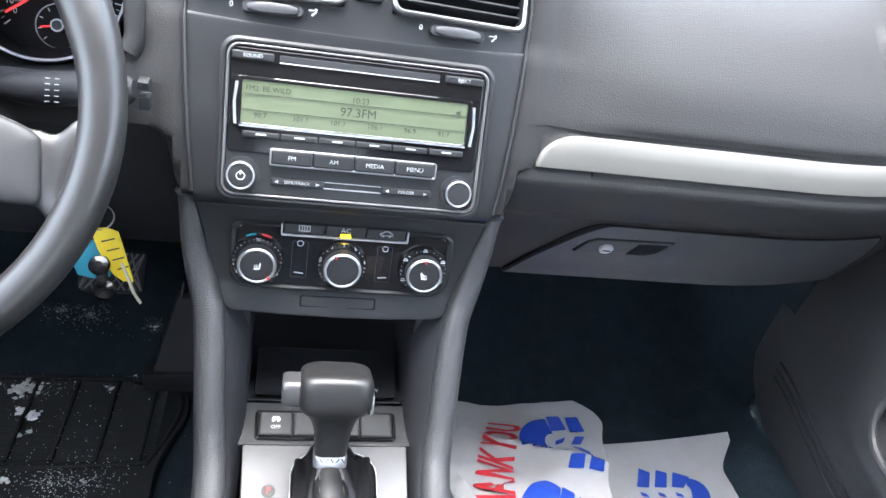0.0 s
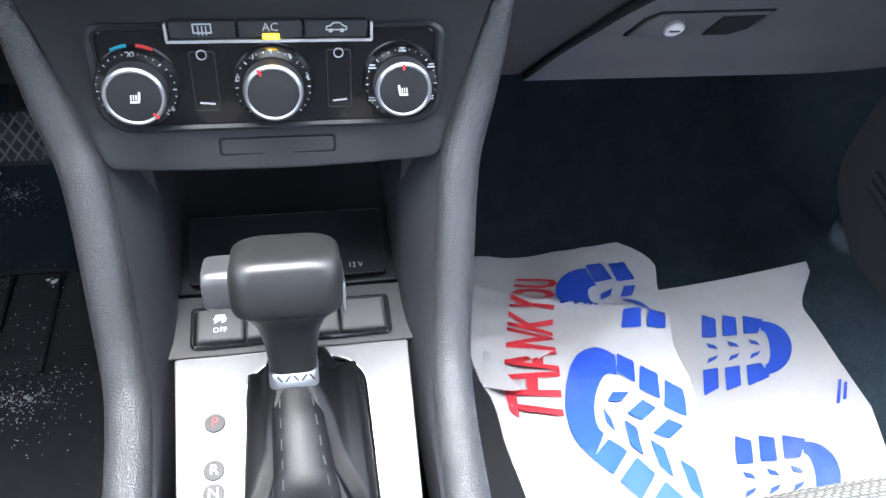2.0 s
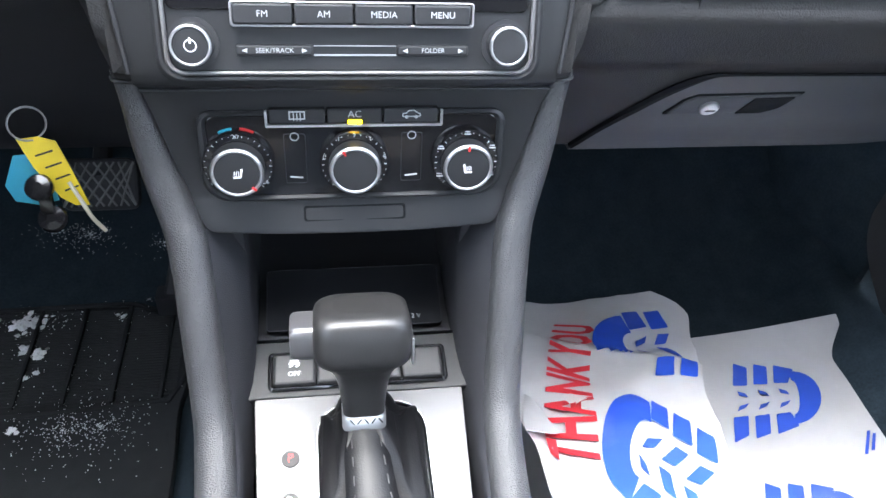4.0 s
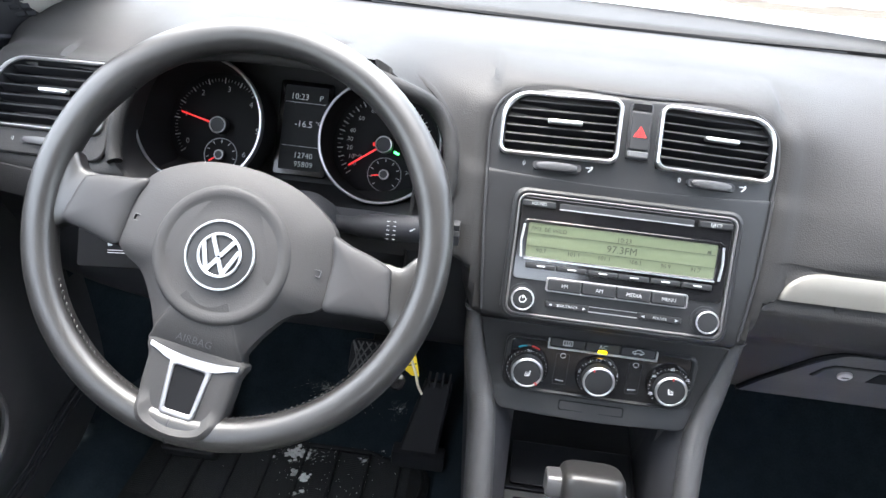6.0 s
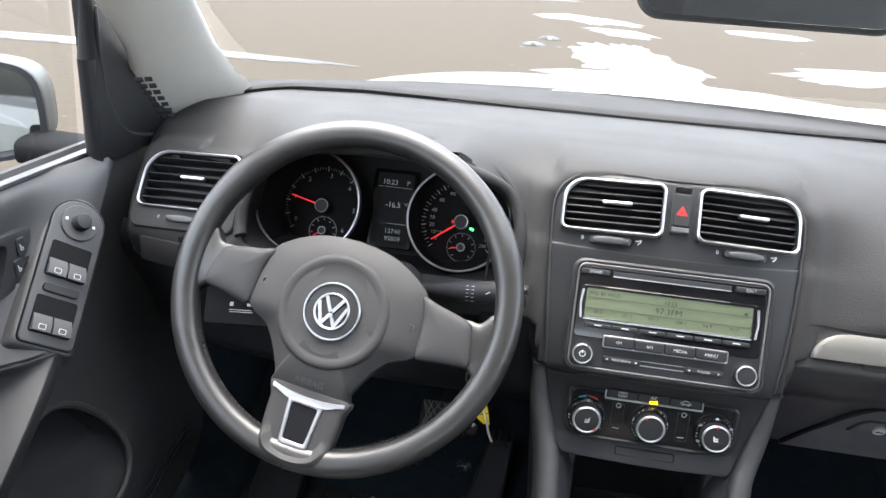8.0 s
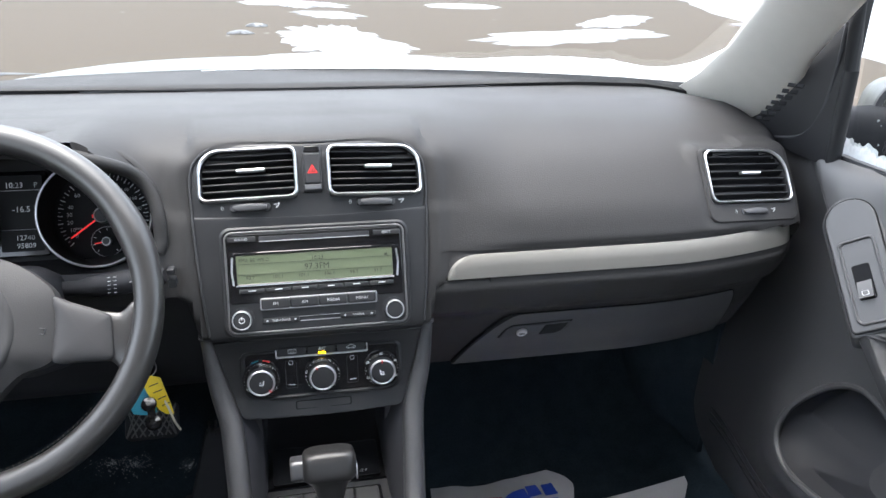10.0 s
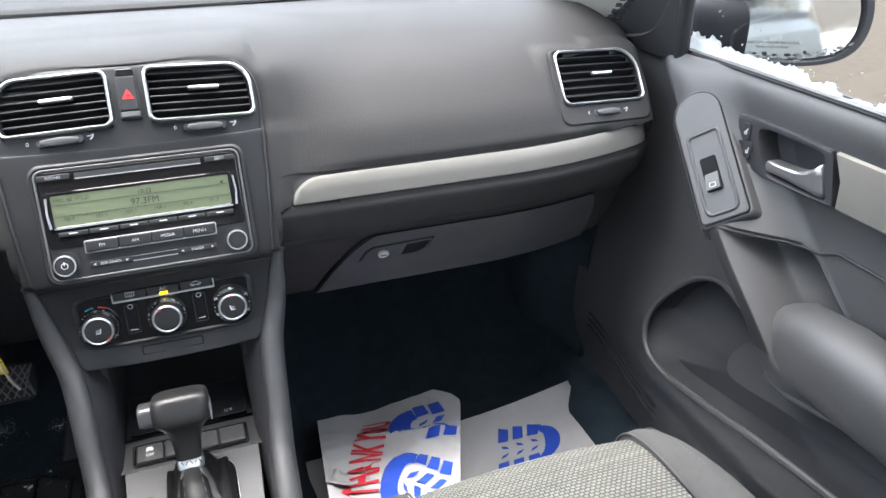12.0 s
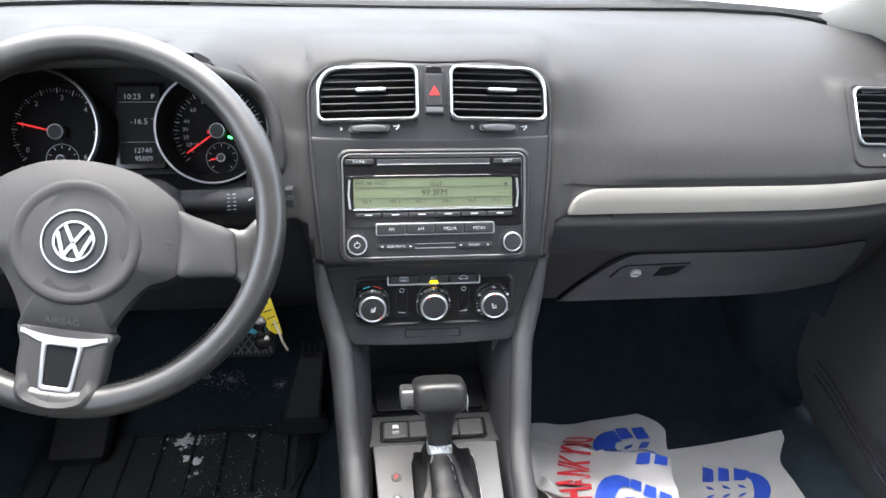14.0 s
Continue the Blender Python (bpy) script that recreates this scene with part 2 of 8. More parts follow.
def part(name, bm, mat, parent=None, label="", smooth=True, auto=35):
    me = bpy.data.meshes.new(name)
    bmesh.ops.recalc_face_normals(bm, faces=bm.faces)
    if smooth:
        for f in bm.faces:
            f.smooth = len(f.verts) <= 8
        for e in bm.edges:
            if len(e.link_faces) == 2 and e.calc_face_angle(0) > radians(auto):
                e.smooth = False
    bm.to_mesh(me)
    bm.free()
    me.materials.append(mat)
    ob = new(name, me)
    if parent:
        ob.parent = parent
        if parent.type == "EMPTY":
            ob.matrix_parent_inverse = Matrix.Translation(parent.location).inverted()
    return tagged(ob, label)


def face_frame(o, lean, yaw=0.0, roll=0.0):
    """Local x to the right, y up the face, z out of it towards the cabin; lean: degrees that the face lies back; yaw turns it to face the right."""
    return Matrix.Translation(o) @ Matrix.Rotation(radians(yaw), 4, "Z") @ Matrix.Rotation(radians(90 - lean), 4, "X") @ Matrix.Rotation(radians(roll), 4, "Z")


def rrect(w, h, r, n=5, cx=0.0, cy=0.0):
    """A rounded rectangle; r may be four radii: top right, top left, bottom left, bottom right."""
    rs = r if isinstance(r, (tuple, list)) else (r,) * 4
    pts = []
    for (sx, sy), a0, q in zip(((1, 1), (-1, 1), (-1, -1), (1, -1)), (0, 90, 180, 270), rs):
        for i in range(n + 1):
            a = radians(a0 + 90 * i / n)
            pts.append((cx + sx * (w / 2 - q) + q * math.cos(a), cy + sy * (h / 2 - q) + q * math.sin(a)))
    return pts


def circle(r, n=32, cx=0.0, cy=0.0):
    return [(cx + r * math.cos(2 * math.pi * i / n), cy + r * math.sin(2 * math.pi * i / n)) for i in range(n)]


def shrink(pts, d):
    cx, cy = sum(p[0] for p in pts) / len(pts), sum(p[1] for p in pts) / len(pts)
    w, h = max(abs(p[0] - cx) for p in pts), max(abs(p[1] - cy) for p in pts)
    return [(cx + (x - cx) * (1 - d / w), cy + (y - cy) * (1 - d / h)) for x, y in pts]


def rings(bm, loops, M, close=True, cap0=True, cap1=True):
    """Joins loops of points (3D, local to M) into a skin."""
    vs = [[bm.verts.new(M @ Vector(p)) for p in lp] for lp in loops]
    n = len(vs[0])
    for a, b in zip(vs, vs[1:]):
        for i in range(n if close else n - 1):
            j = (i + 1) % n
            bm.faces.new((a[i], a[j], b[j], b[i]))
    if cap0 and close:
        bm.faces.new(vs[0])
    if cap1 and close:
        bm.faces.new(vs[-1])
    return bm


def slab(bm, pts, z0, z1, M, bevel=0.001):
    """A plate with the outline pts from z0 to z1, its upper edge rounded."""
    bevel = min(bevel, abs(z1 - z0) * 0.6)
    lo = [[(x, y, z0) for x, y in pts], [(x, y, z1 - bevel) for x, y in pts]]
    lo.append([(x, y, z1 - bevel * 0.3) for x, y in shrink(pts, bevel * 0.35)])
    lo.append([(x, y, z1) for x, y in shrink(pts, bevel)])
    return rings(bm, lo, M)


def hoop(bm, outer, inner, z0, z1, M, bevel=0.0008):
    """A frame between two outlines with as many points."""
    o2, i2 = shrink(outer, bevel), shrink(inner, -bevel)
    lo = [[(x, y, z0) for x, y in outer], [(x, y, z1 - bevel) for x, y in outer], [(x, y, z1) for x, y in o2], [(x, y, z1) for x, y in i2],
          [(x, y, z1 - bevel) for x, y in inner], [(x, y, z0) for x, y in inner]]
    lo.append(lo[0])
    return rings(bm, lo, M, cap0=False, cap1=False)


def lathe(bm, prof, M, n=40, cap=True):
    """Turns a profile of (radius, z) round the local z."""
    lo = [[(r * math.cos(2 * math.pi * i / n), r * math.sin(2 * math.pi * i / n), z) for i in range(n)] for r, z in prof]
    return rings(bm, lo, M, cap0=cap, cap1=cap)


def tube(bm, pts, r, n=10, M=Matrix(), caps=True, flat=1.0, up=(0, 0, 1)):
    """A round bar along points; r: one radius or one for each point."""
    pts = [Vector(p) for p in pts]
    lo = []
    for i, p in enumerate(pts):
        d = (pts[min(i + 1, len(pts) - 1)] - pts[max(i - 1, 0)]).normalized()
        s = d.cross(Vector(up))
        s = s.normalized() if s.length > 1e-4 else Vector((1, 0, 0))
        q = s.cross(d)
        rad = r[i] if isinstance(r, (list, tuple)) else r
        lo.append([p + s * rad * math.cos(2 * math.pi * k / n) + q * rad * flat * math.sin(2 * math.pi * k / n) for k in range(n)])
    return rings(bm, lo, M, cap0=caps, cap1=caps)


def curve(pts, n=6):
    """A smooth line through points of any dimension."""
    pts = [Vector(p) for p in pts]
    out = []
    for i in range(len(pts) - 1):
        p0, p1, p2, p3 = pts[max(i - 1, 0)], pts[i], pts[i + 1], pts[min(i + 2, len(pts) - 1)]
        for k in range(n):
            t = k / n
            out.append(0.5 * ((2 * p1) + (p2 - p0) * t + (2 * p0 - 5 * p1 + 4 * p2 - p3) * t * t + (3 * p1 - p0 - 3 * p2 + p3) * t ** 3))
    out.append(pts[-1])
    return out


def sheet(bm, rows, skip=None, thick=0.0):
    """A skin over rows of points; skip(centre) leaves a face out."""
    vs = [[bm.verts.new(p) for p in r] for r in rows]
    for a, b in zip(vs, vs[1:]):
        for i in range(len(a) - 1):
            q = (a[i], a[i + 1], b[i + 1], b[i])
            if skip and skip((q[0].co + q[1].co + q[2].co + q[3].co) / 4):
                continue
            bm.faces.new(q)
    loose = [v for v in bm.verts if not v.link_faces]
    bmesh.ops.delete(bm, geom=loose, context="VERTS")
    if thick:
        bmesh.ops.recalc_face_normals(bm, faces=bm.faces)
        bmesh.ops.solidify(bm, geom=bm.faces[:], thickness=thick)
    return bm


def box(bm, c, s, M=Matrix(), bevel=0.002):
    sub = bmesh.new()
    bmesh.ops.create_cube(sub, size=1.0)
    for v in sub.verts:
        v.co = Vector((v.co.x * s[0], v.co.y * s[1], v.co.z * s[2]))
    if bevel:
        bmesh.ops.bevel(sub, geom=sub.edges[:], offset=min(bevel, min(s) * 0.45), segments=2, affect="EDGES", profile=0.6)
    for v in sub.verts:
        v.co = M @ (v.co + Vector(c))
    vs = {v: bm.verts.new(v.co) for v in sub.verts}
    for f in sub.faces:
        bm.faces.new([vs[v] for v in f.verts])
    sub.free()
    return bm


def words(text, size, M, mat, parent, name="lettering", align="CENTER", squash=1.0, label="", bold=0.0):
    """Printed words, lying 0.4 mm proud of the face that M stands on."""
    cu = bpy.data.curves.new(name, "FONT")
    cu.body, cu.size, cu.align_x, cu.align_y = text, size, align, "CENTER"
    cu.resolution_u, cu.offset = 2, bold
    tmp = bpy.data.objects.new(name, cu)
    scene.collection.objects.link(tmp)
    bpy.context.view_layer.update()
    me = bpy.data.meshes.new_from_object(tmp)
    bpy.data.objects.remove(tmp)
    bm = bmesh.new()
    bm.from_mesh(me)
    bpy.data.meshes.remove(me)
    for v in bm.verts:
        v.co = M @ Vector((v.co.x * squash, v.co.y, 0.0004))
    return part(name, bm, mat, parent, label, smooth=False)


def mark(items, M, mat, parent, name="symbol", z0=0.0002, z1=0.0006, label=""):
    """Small flat printed shapes: a list of outlines."""
    bm = bmesh.new()
    for pts in items:
        rings(bm, [[(x, y, z0) for x, y in pts], [(x, y, z1) for x, y in pts]], M)
    return part(name, bm, mat, parent, label, smooth=False)


def bar(x0, y0, x1, y1, w):
    d = Vector((x1 - x0, y1 - y0)).normalized() * w / 2
    return [(x0 - d.y, y0 + d.x), (x0 + d.y, y0 - d.x), (x1 + d.y, y1 - d.x), (x1 - d.y, y1 + d.x)]


# ---- fitted frames of the cabin: x to the right, y ahead, z up; 0, 0 under the hazard switch ----
RADIO = face_frame((0, -0.0556, 0.8724), 21)
CLIMATE = face_frame((0, -0.0735, 0.7515), 11)
VENTS = face_frame((0, 0.005, 0.978), 29)
CLUSTER = face_frame((-0.343, 0.055, 0.920), 25)
PLATE = face_frame((0, -0.187, 0.585), 83)
WHEEL = face_frame((-0.3445, -0.1345, 0.8958), 31.6, 0, -10)
FLOOR = 0.30


def smooth(a, b, x):
    t = min(1, max(0, (x - a) / (b - a)))
    return t * t * (3 - 2 * t)


def screen_base(x):
    return 0.47 - 0.46 * x * x


# dashboard profile over y and z from the windscreen down to the underside
PROFILE = [(0.33, 1.024), (0.31, 1.021), (0.235, 1.024), (0.165, 1.023), (0.093, 1.010), (0.030, 0.981), (-0.024, 0.936), (-0.047, 0.901), (-0.050, 0.889),
           (-0.050, 0.884), (-0.055, 0.853), (-0.0585, 0.848), (-0.060, 0.836), (-0.044, 0.804), (-0.022, 0.783), (0.0, 0.741), (0.034, 0.684)]


def barrel(x):
    """The dash ends turn away towards the doors."""
    u = min(1.0, max(0.0, (abs(x) - 0.632) / 0.070))
    return 0.075 * (1 - math.sqrt(1 - u * u))


def dash_row(x):
    ax = abs(x)
    bow = 0.045 * max(0, (ax - 0.42) / 0.24) ** 2 + barrel(x)
    lift = smooth(0.27, 0.13, ax)
    pts = [(screen_base(x) + 0.022, 1.020)]
    for k, (y, z) in enumerate(PROFILE):
        if k < 3:
            y = y - 0.25 * max(0, ax - 0.45)
            y = min(y, screen_base(x) - 0.03 - 0.012 * k)
        w = (0, 0, 0, 0.004, 0.012, 0.006, -0.014, -0.008)[k] if k < 8 else 0
        z2 = z + (0, 0, 0.002, 0.006, 0.014, 0.020, 0.012, 0.004)[min(k, 7)] * lift * (k < 8)
        pts.append((y + bow * smooth(0.3, 0.05, y) - lift * w, z2 - 0.02 * smooth(0.55, 0.72, ax) * (1 if k < 5 else 0)))
    return pts


# ---- the setting: floor, footwells, shell of the car ----
def floor_row(x):
    """Footwell carpet: flat, then up the toe board."""
    hump = 0.10 * smooth(0.17, 0.08, abs(x))
    side = 0.05 * smooth(0.60, 0.68, abs(x))
    return [(x, y, z + hump + side) for y, z in curve([(-1.9, FLOOR), (-0.6, FLOOR), (0.1, FLOOR), (0.22, FLOOR + 0.01), (0.36, 0.38), (0.50, 0.52), (0.56, 0.70), (0.55, 0.80)], 4)]


bm = bmesh.new()
sheet(bm, [[Vector(p) for p in floor_row(-0.76 + 0.02 * i)] for i in range(77)])
tagged(part("floor", bm, CARPET), "black cut-pile carpet of the footwells and tunnel", "car floor", kind="structure")


# roof lining, rear end and side frames round the window openings, out of view
# lining kept pale so that it bounces more light into the cabin
bm = bmesh.new()
sheet(bm, [[Vector((x, y, 1.43 - 0.09 * (x / 0.62) ** 2 * 0.6 - 0.05 * max(0, (y + 0.5)) ** 2)) for x in np.linspace(-0.62, 0.62, 15)] for y in np.linspace(-2.2, 0.02 - 0.35, 16)], thick=0.02)
tagged(part("ceiling", bm, HEADLINER), "light grey cloth roof lining", "roof lining", kind="structure")
# rear sides kept low, with no rear pillars, to admit light
for s, nm in ((-1, "wall_west"), (1, "wall_east")):
    bm = bmesh.new()
    box(bm, (s * 0.76, -1.55, 0.60), (0.06, 1.1, 0.60), bevel=0.01)
    box(bm, (s * 0.71, -1.05, 1.17), (0.05, 0.08, 0.44), Matrix(), 0.01)
    box(bm, (s * 0.64, -1.25, 1.385), (0.06, 2.0, 0.045), Matrix(), 0.015)
    tagged(part(nm, bm, CREAM), "light trim of the door pillars and roof rail", "car body", kind="structure")
# unseen rear wall kept low so that more light enters from behind
bm = bmesh.new()
box(bm, (0, -2.2, 0.55), (1.5, 0.06, 0.50), bevel=0.02)
tagged(part("wall_south", bm, SEATSIDE), "unseen low tailgate wall in dark trim", "car body", kind="structure")
for s in (-1, 1):
    bm = bmesh.new()
    sheet(bm, [[Vector((s * (0.655 + 0.055 * smooth(0.32, 0.19, y)), y, z)) for z in np.linspace(0.28, 0.86, 12)] for y in np.linspace(0.165, 0.62, 14)], thick=0.01 * s)
    tagged(part("wall_kick", bm, CARPET), "black trim at the side of the footwell", "car body", kind="structure")
    bm = bmesh.new()
    box(bm, (s * 0.752, -0.36, 0.375), (0.030, 1.24, 0.19), bevel=0.008)
    tagged(part("wall_sill", bm, CARPET), "dark door sill beside the seats", "car body", kind="structure")

# ---- dashboard ----
dash = thing("dashboard", (0, 0.1, 0.68), "black soft-touch dashboard with a silver trim strip", "dashboard")
SIDE_VENT = {s: face_frame((s * 0.584, 0.009, 0.9468), 35, s * 9, s * -4) @ Matrix.Translation((0, 0, 0.002)) for s in (1, -1)}


def flank(z):
    """Outer edge of the pad's flank beside the centre panel."""
    return float(np.interp(z, (0.797, 0.850, 0.885), (0.1390, 0.152, 0.160)))


def strip_top(x):
    """Upper edge of the trim strip, its tip rounded."""
    a, b = dash_row(x)[10], dash_row(x)[11]
    h = math.sqrt(max(0.0, 1 - (1 - min(1.0, max(0.0, (x - 0.156) / 0.042))) ** 2.4))
    h *= math.sqrt(max(0.0, 1 - max(0.0, (x - 0.650) / 0.0125) ** 2.4)) if x > 0.650 else 1.0
    return b[0] + (a[0] - b[0]) * h, b[1] + (a[1] - b[1]) * h


HOOD_X, HOOD_W = -0.3375, 0.1665


def hood_span(x):
    """Lowest and highest point of the pad's opening for the dials."""
    k = 1 - (abs(x - HOOD_X) / HOOD_W) ** 2.6
    return (0.922 - 0.050 * k ** (1 / 2.6), 0.922 + 0.101 * k ** (1 / 2.6)) if k > 0 else None


def pad_skip(p):
    if p.y < 0.06 and p.z < 1.011 and abs(p.x) < stack_edge(p.z)[1] - 0.004:
        return True
    if p.x < -0.170 and p.z < 0.845 and p.y < 0.06:
        return True
    if p.z < 0.850 and abs(p.x) > flank(p.z) + 0.016:
        return True
    if p.z < 0.797:
        return True
    if p.y < 0.12 and hood_span(p.x) and hood_span(p.x)[0] < p.z < hood_span(p.x)[1]:
        return True
    for s in (-1, 1):
        q = SIDE_VENT[s].inverted() @ p
        if abs(q.x) < 0.0640 and abs(q.y) < 0.0345 and q.x * s + q.y < 0.079:
            return True
    return False


def fine_row(x, a, b, n=4):
    return [Vector((x, p[0], p[1])) for p in curve(dash_row(x)[a:b], n)]


XS = sorted([(-0.70 + 1.40 * i / 440) for i in range(441) if i % 2 == 0 or i < 168] + [HOOD_X + s * HOOD_W * k for s in (-1, 1) for k in (0.93, 0.955, 0.972, 0.984, 0.992, 0.997, 0.9993, 1.0001)])
bm = bmesh.new()
sheet(bm, [fine_row(x, 0, 3, 3) for x in XS], None, thick=-0.006)
part("windscreen_panel", bm, PAD_TOP, dash, "grey panel along the windscreen")
# the joint between the two
for x0, x1 in ((-0.315, -0.02), (0.02, 0.30)):
    bm = bmesh.new()
    tube(bm, [Vector((x, dash_row(x)[2][0] - 0.001, dash_row(x)[2][1] + 0.0012)) for x in np.linspace(x0, x1, 20)], 0.0019, 6)
    part("panel_joint", bm, DARK, dash)
bm = bmesh.new()
tube(bm, [Vector((x, dash_row(x)[2][0] + 0.002, dash_row(x)[2][1] + 0.0012)) for x in np.linspace(-0.02, 0.02, 5)], 0.0019, 6)
part("panel_joint", bm, DARK, dash)
# soft lower pad beneath the strip and the underside
bm = bmesh.new()
lowx = [x for x in XS if x >= 0.125]
sheet(bm, [fine_row(x, 11, 18) for x in lowx])
part("lower_pad", bm, PAD, dash, "grained lower pad over the glovebox")
bm = bmesh.new()
sheet(bm, [[Vector((x, y + 0.045 * max(0, (x - 0.42) / 0.24) ** 2 + barrel(x), z)) for y, z in ((0.034, 0.684), (0.060, 0.682), (0.10, 0.70), (0.30, 0.69), (0.52, 0.72))] for x in lowx])
part("underside", bm, DARK, dash)
# passenger trim strip
bm = bmesh.new()
rows_ = []
for x in [0.156, 0.157, 0.159, 0.162, 0.166, 0.171, 0.177, 0.184, 0.192, 0.2] + list(np.linspace(0.21, 0.65, 50)) + [0.654, 0.658, 0.661, 0.6624]:
    (yt, zt), (y0, z0) = strip_top(x), dash_row(x)[11]
    f = min(1.0, (zt - z0) / 0.01)
    rows_.append([Vector((x, yt + 0.004, zt)), Vector((x, yt - 0.0018 * f, zt - 0.0005 * f)), Vector((x, yt - 0.0045 * f, zt - 0.003 * f)), Vector((x, (yt + y0) / 2 - 0.0052 * f, (zt + z0) / 2)), Vector((x, y0 - 0.0045 * f, z0 + 0.0025 * f)), Vector((x, y0 - 0.001, z0 + 0.0005)), Vector((x, y0 + 0.004, z0))])
sheet(bm, rows_)
part("trim_strip", bm, SILVER, dash, "satin silver trim strip")
# dark groove behind and under the strip
bm = bmesh.new()
tube(bm, [Vector((x, dash_row(x)[11][0] + 0.002, dash_row(x)[11][1] - 0.001)) for x in np.linspace(0.158, 0.664, 30)], 0.0022, 6)
part("strip_groove", bm, DARK, dash)

# driver's lower panels
bm = bmesh.new()
sheet(bm, [[Vector((x, y + 0.045 * max(0, (-x - 0.42) / 0.24) ** 2, z)) for y, z in curve([(-0.020, 0.875), (-0.030, 0.86), (-0.030, 0.84), (-0.005, 0.80), (0.03, 0.74), (0.06, 0.68), (0.12, 0.665), (0.40, 0.68)], 4)] for x in np.linspace(-0.70, -0.12, 40)], None, thick=-0.006)
part("knee_panel", bm, KNEE, dash, "hard plastic panel under the column")
bm = bmesh.new()
box(bm, (-0.612, -0.0275, 0.866), (0.062, 0.010, 0.034), Matrix.Translation((-0.612, -0.0275, 0.866)) @ Matrix.Rotation(radians(-12), 4, "Z") @ Matrix.Translation((0.612, 0.0275, -0.866)), 0.004)
part("light_switch_plate", bm, PAD, dash, "dark grey plate")

# centre stack: one panel carrying vents, radio and climate unit
STACK = [(1.0135, 0.024, 0.070, 0.012), (1.0115, 0.0205, 0.098, 0.0125), (1.006, 0.0175, 0.115, 0.013), (0.997, 0.0125, 0.1275, 0.0135), (0.985, 0.0065, 0.1345, 0.014), (0.965, -0.0035, 0.1365, 0.014), (0.937, -0.0175, 0.1350, 0.014), (0.9355, -0.0215, 0.1350, 0.012), (0.90, -0.0385, 0.1325, 0.006),
         (0.86, -0.0560, 0.1290, 0.004), (0.81, -0.0700, 0.1245, 0.004), (0.797, -0.0650, 0.1225, 0.004), (0.775, -0.0650, 0.1175, 0.003), (0.745, -0.0685, 0.1105, 0.003), (0.727, -0.0728, 0.1055, 0.003), (0.7195, -0.0760, 0.1030, 0.004), (0.710, -0.0815, 0.0985, 0.004), (0.7055, -0.0838, 0.0955, 0.004), (0.7025, -0.0850, 0.0900, 0.004), (0.7012, -0.0840, 0.0820, 0.004)]
VENT_AT = {s: VENTS @ Matrix.Translation((0.0018 + s * 0.0734, -0.0015, 0.0120)) @ Matrix.Rotation(radians(6.3 * s), 4, "Y") for s in (-1, 1)}


def stack_skip(p):
    for s in (-1, 1):
        q = VENT_AT[s].inverted() @ p
        if abs(q.x) < 0.0535 and abs(q.y) < 0.0275 and not (q.x * s > 0.033 and q.y > 0.008 and (q.x * s - 0.033) ** 2 + (q.y - 0.008) ** 2 > 0.0205 ** 2):
            return True
    return False


bm = bmesh.new()
rows_ = []
for z, y, hw, bw in [tuple(v) for v in curve(STACK, 7)]:
    r = [Vector((-hw - 0.001, y + 0.035, z - 0.002)), Vector((-hw, y + 0.003, z))]
    r += [Vector((hw * (i / 40 - 1), y - bw * (1 - (i / 40 - 1) ** 2), z)) for i in range(81)]
    r += [Vector((hw, y + 0.003, z)), Vector((hw + 0.001, y + 0.035, z - 0.002))]
    rows_.append(r)
# the top edge turns back into the pad
rows_.insert(0, [v + Vector((0, 0.012, -0.002)) for v in rows_[0]])
sheet(bm, rows_, stack_skip)
part("centre_panel", bm, PANEL, dash, "satin black centre panel")
# shadow gap between the panel and the pad
half_ = [(0.0, 0.0108, 1.0144), (0.035, 0.0138, 1.0144), (0.062, 0.0200, 1.0142)] + [(hw + 0.0006, y - 0.0012, z + 0.0007) for z, y, hw, bw in STACK[1:11]]
bm = bmesh.new()
tube(bm, curve([(-x, y, z) for x, y, z in reversed(half_[1:])] + half_, 4), 0.0015, 6)
part("panel_gap", bm, DARK, dash, "thin dark gap round the panel")
bm = bmesh.new()
box(bm, (0, 0.062, 0.965), (0.245, 0.04, 0.05), bevel=0.0)
part("vent_duct", bm, DARK, dash)
# joint line under the vents
bm = bmesh.new()
tube(bm, [Vector((0.134 * t, -0.0185 - 0.0135 * (1 - t * t), 0.9366)) for t in np.linspace(-1, 1, 21)], 0.0009, 6)
part("panel_joint", bm, DARK, dash)
bm = bmesh.new()
tube(bm, [Vector((0.123 * t, -0.0662 - 0.004 * (1 - t * t), 0.797 + 0.003 * (1 - t * t))) for t in np.linspace(-1, 1, 21)], 0.0009, 6)
part("panel_joint", bm, DARK, dash)

# flanks: the pad flows down beside the panel and turns into the console rails
def stack_edge(z):
    zs = [q[0] for q in STACK][::-1]
    return float(np.interp(z, zs, [q[1] for q in STACK][::-1])), float(np.interp(z, zs, [q[2] for q in STACK][::-1]))


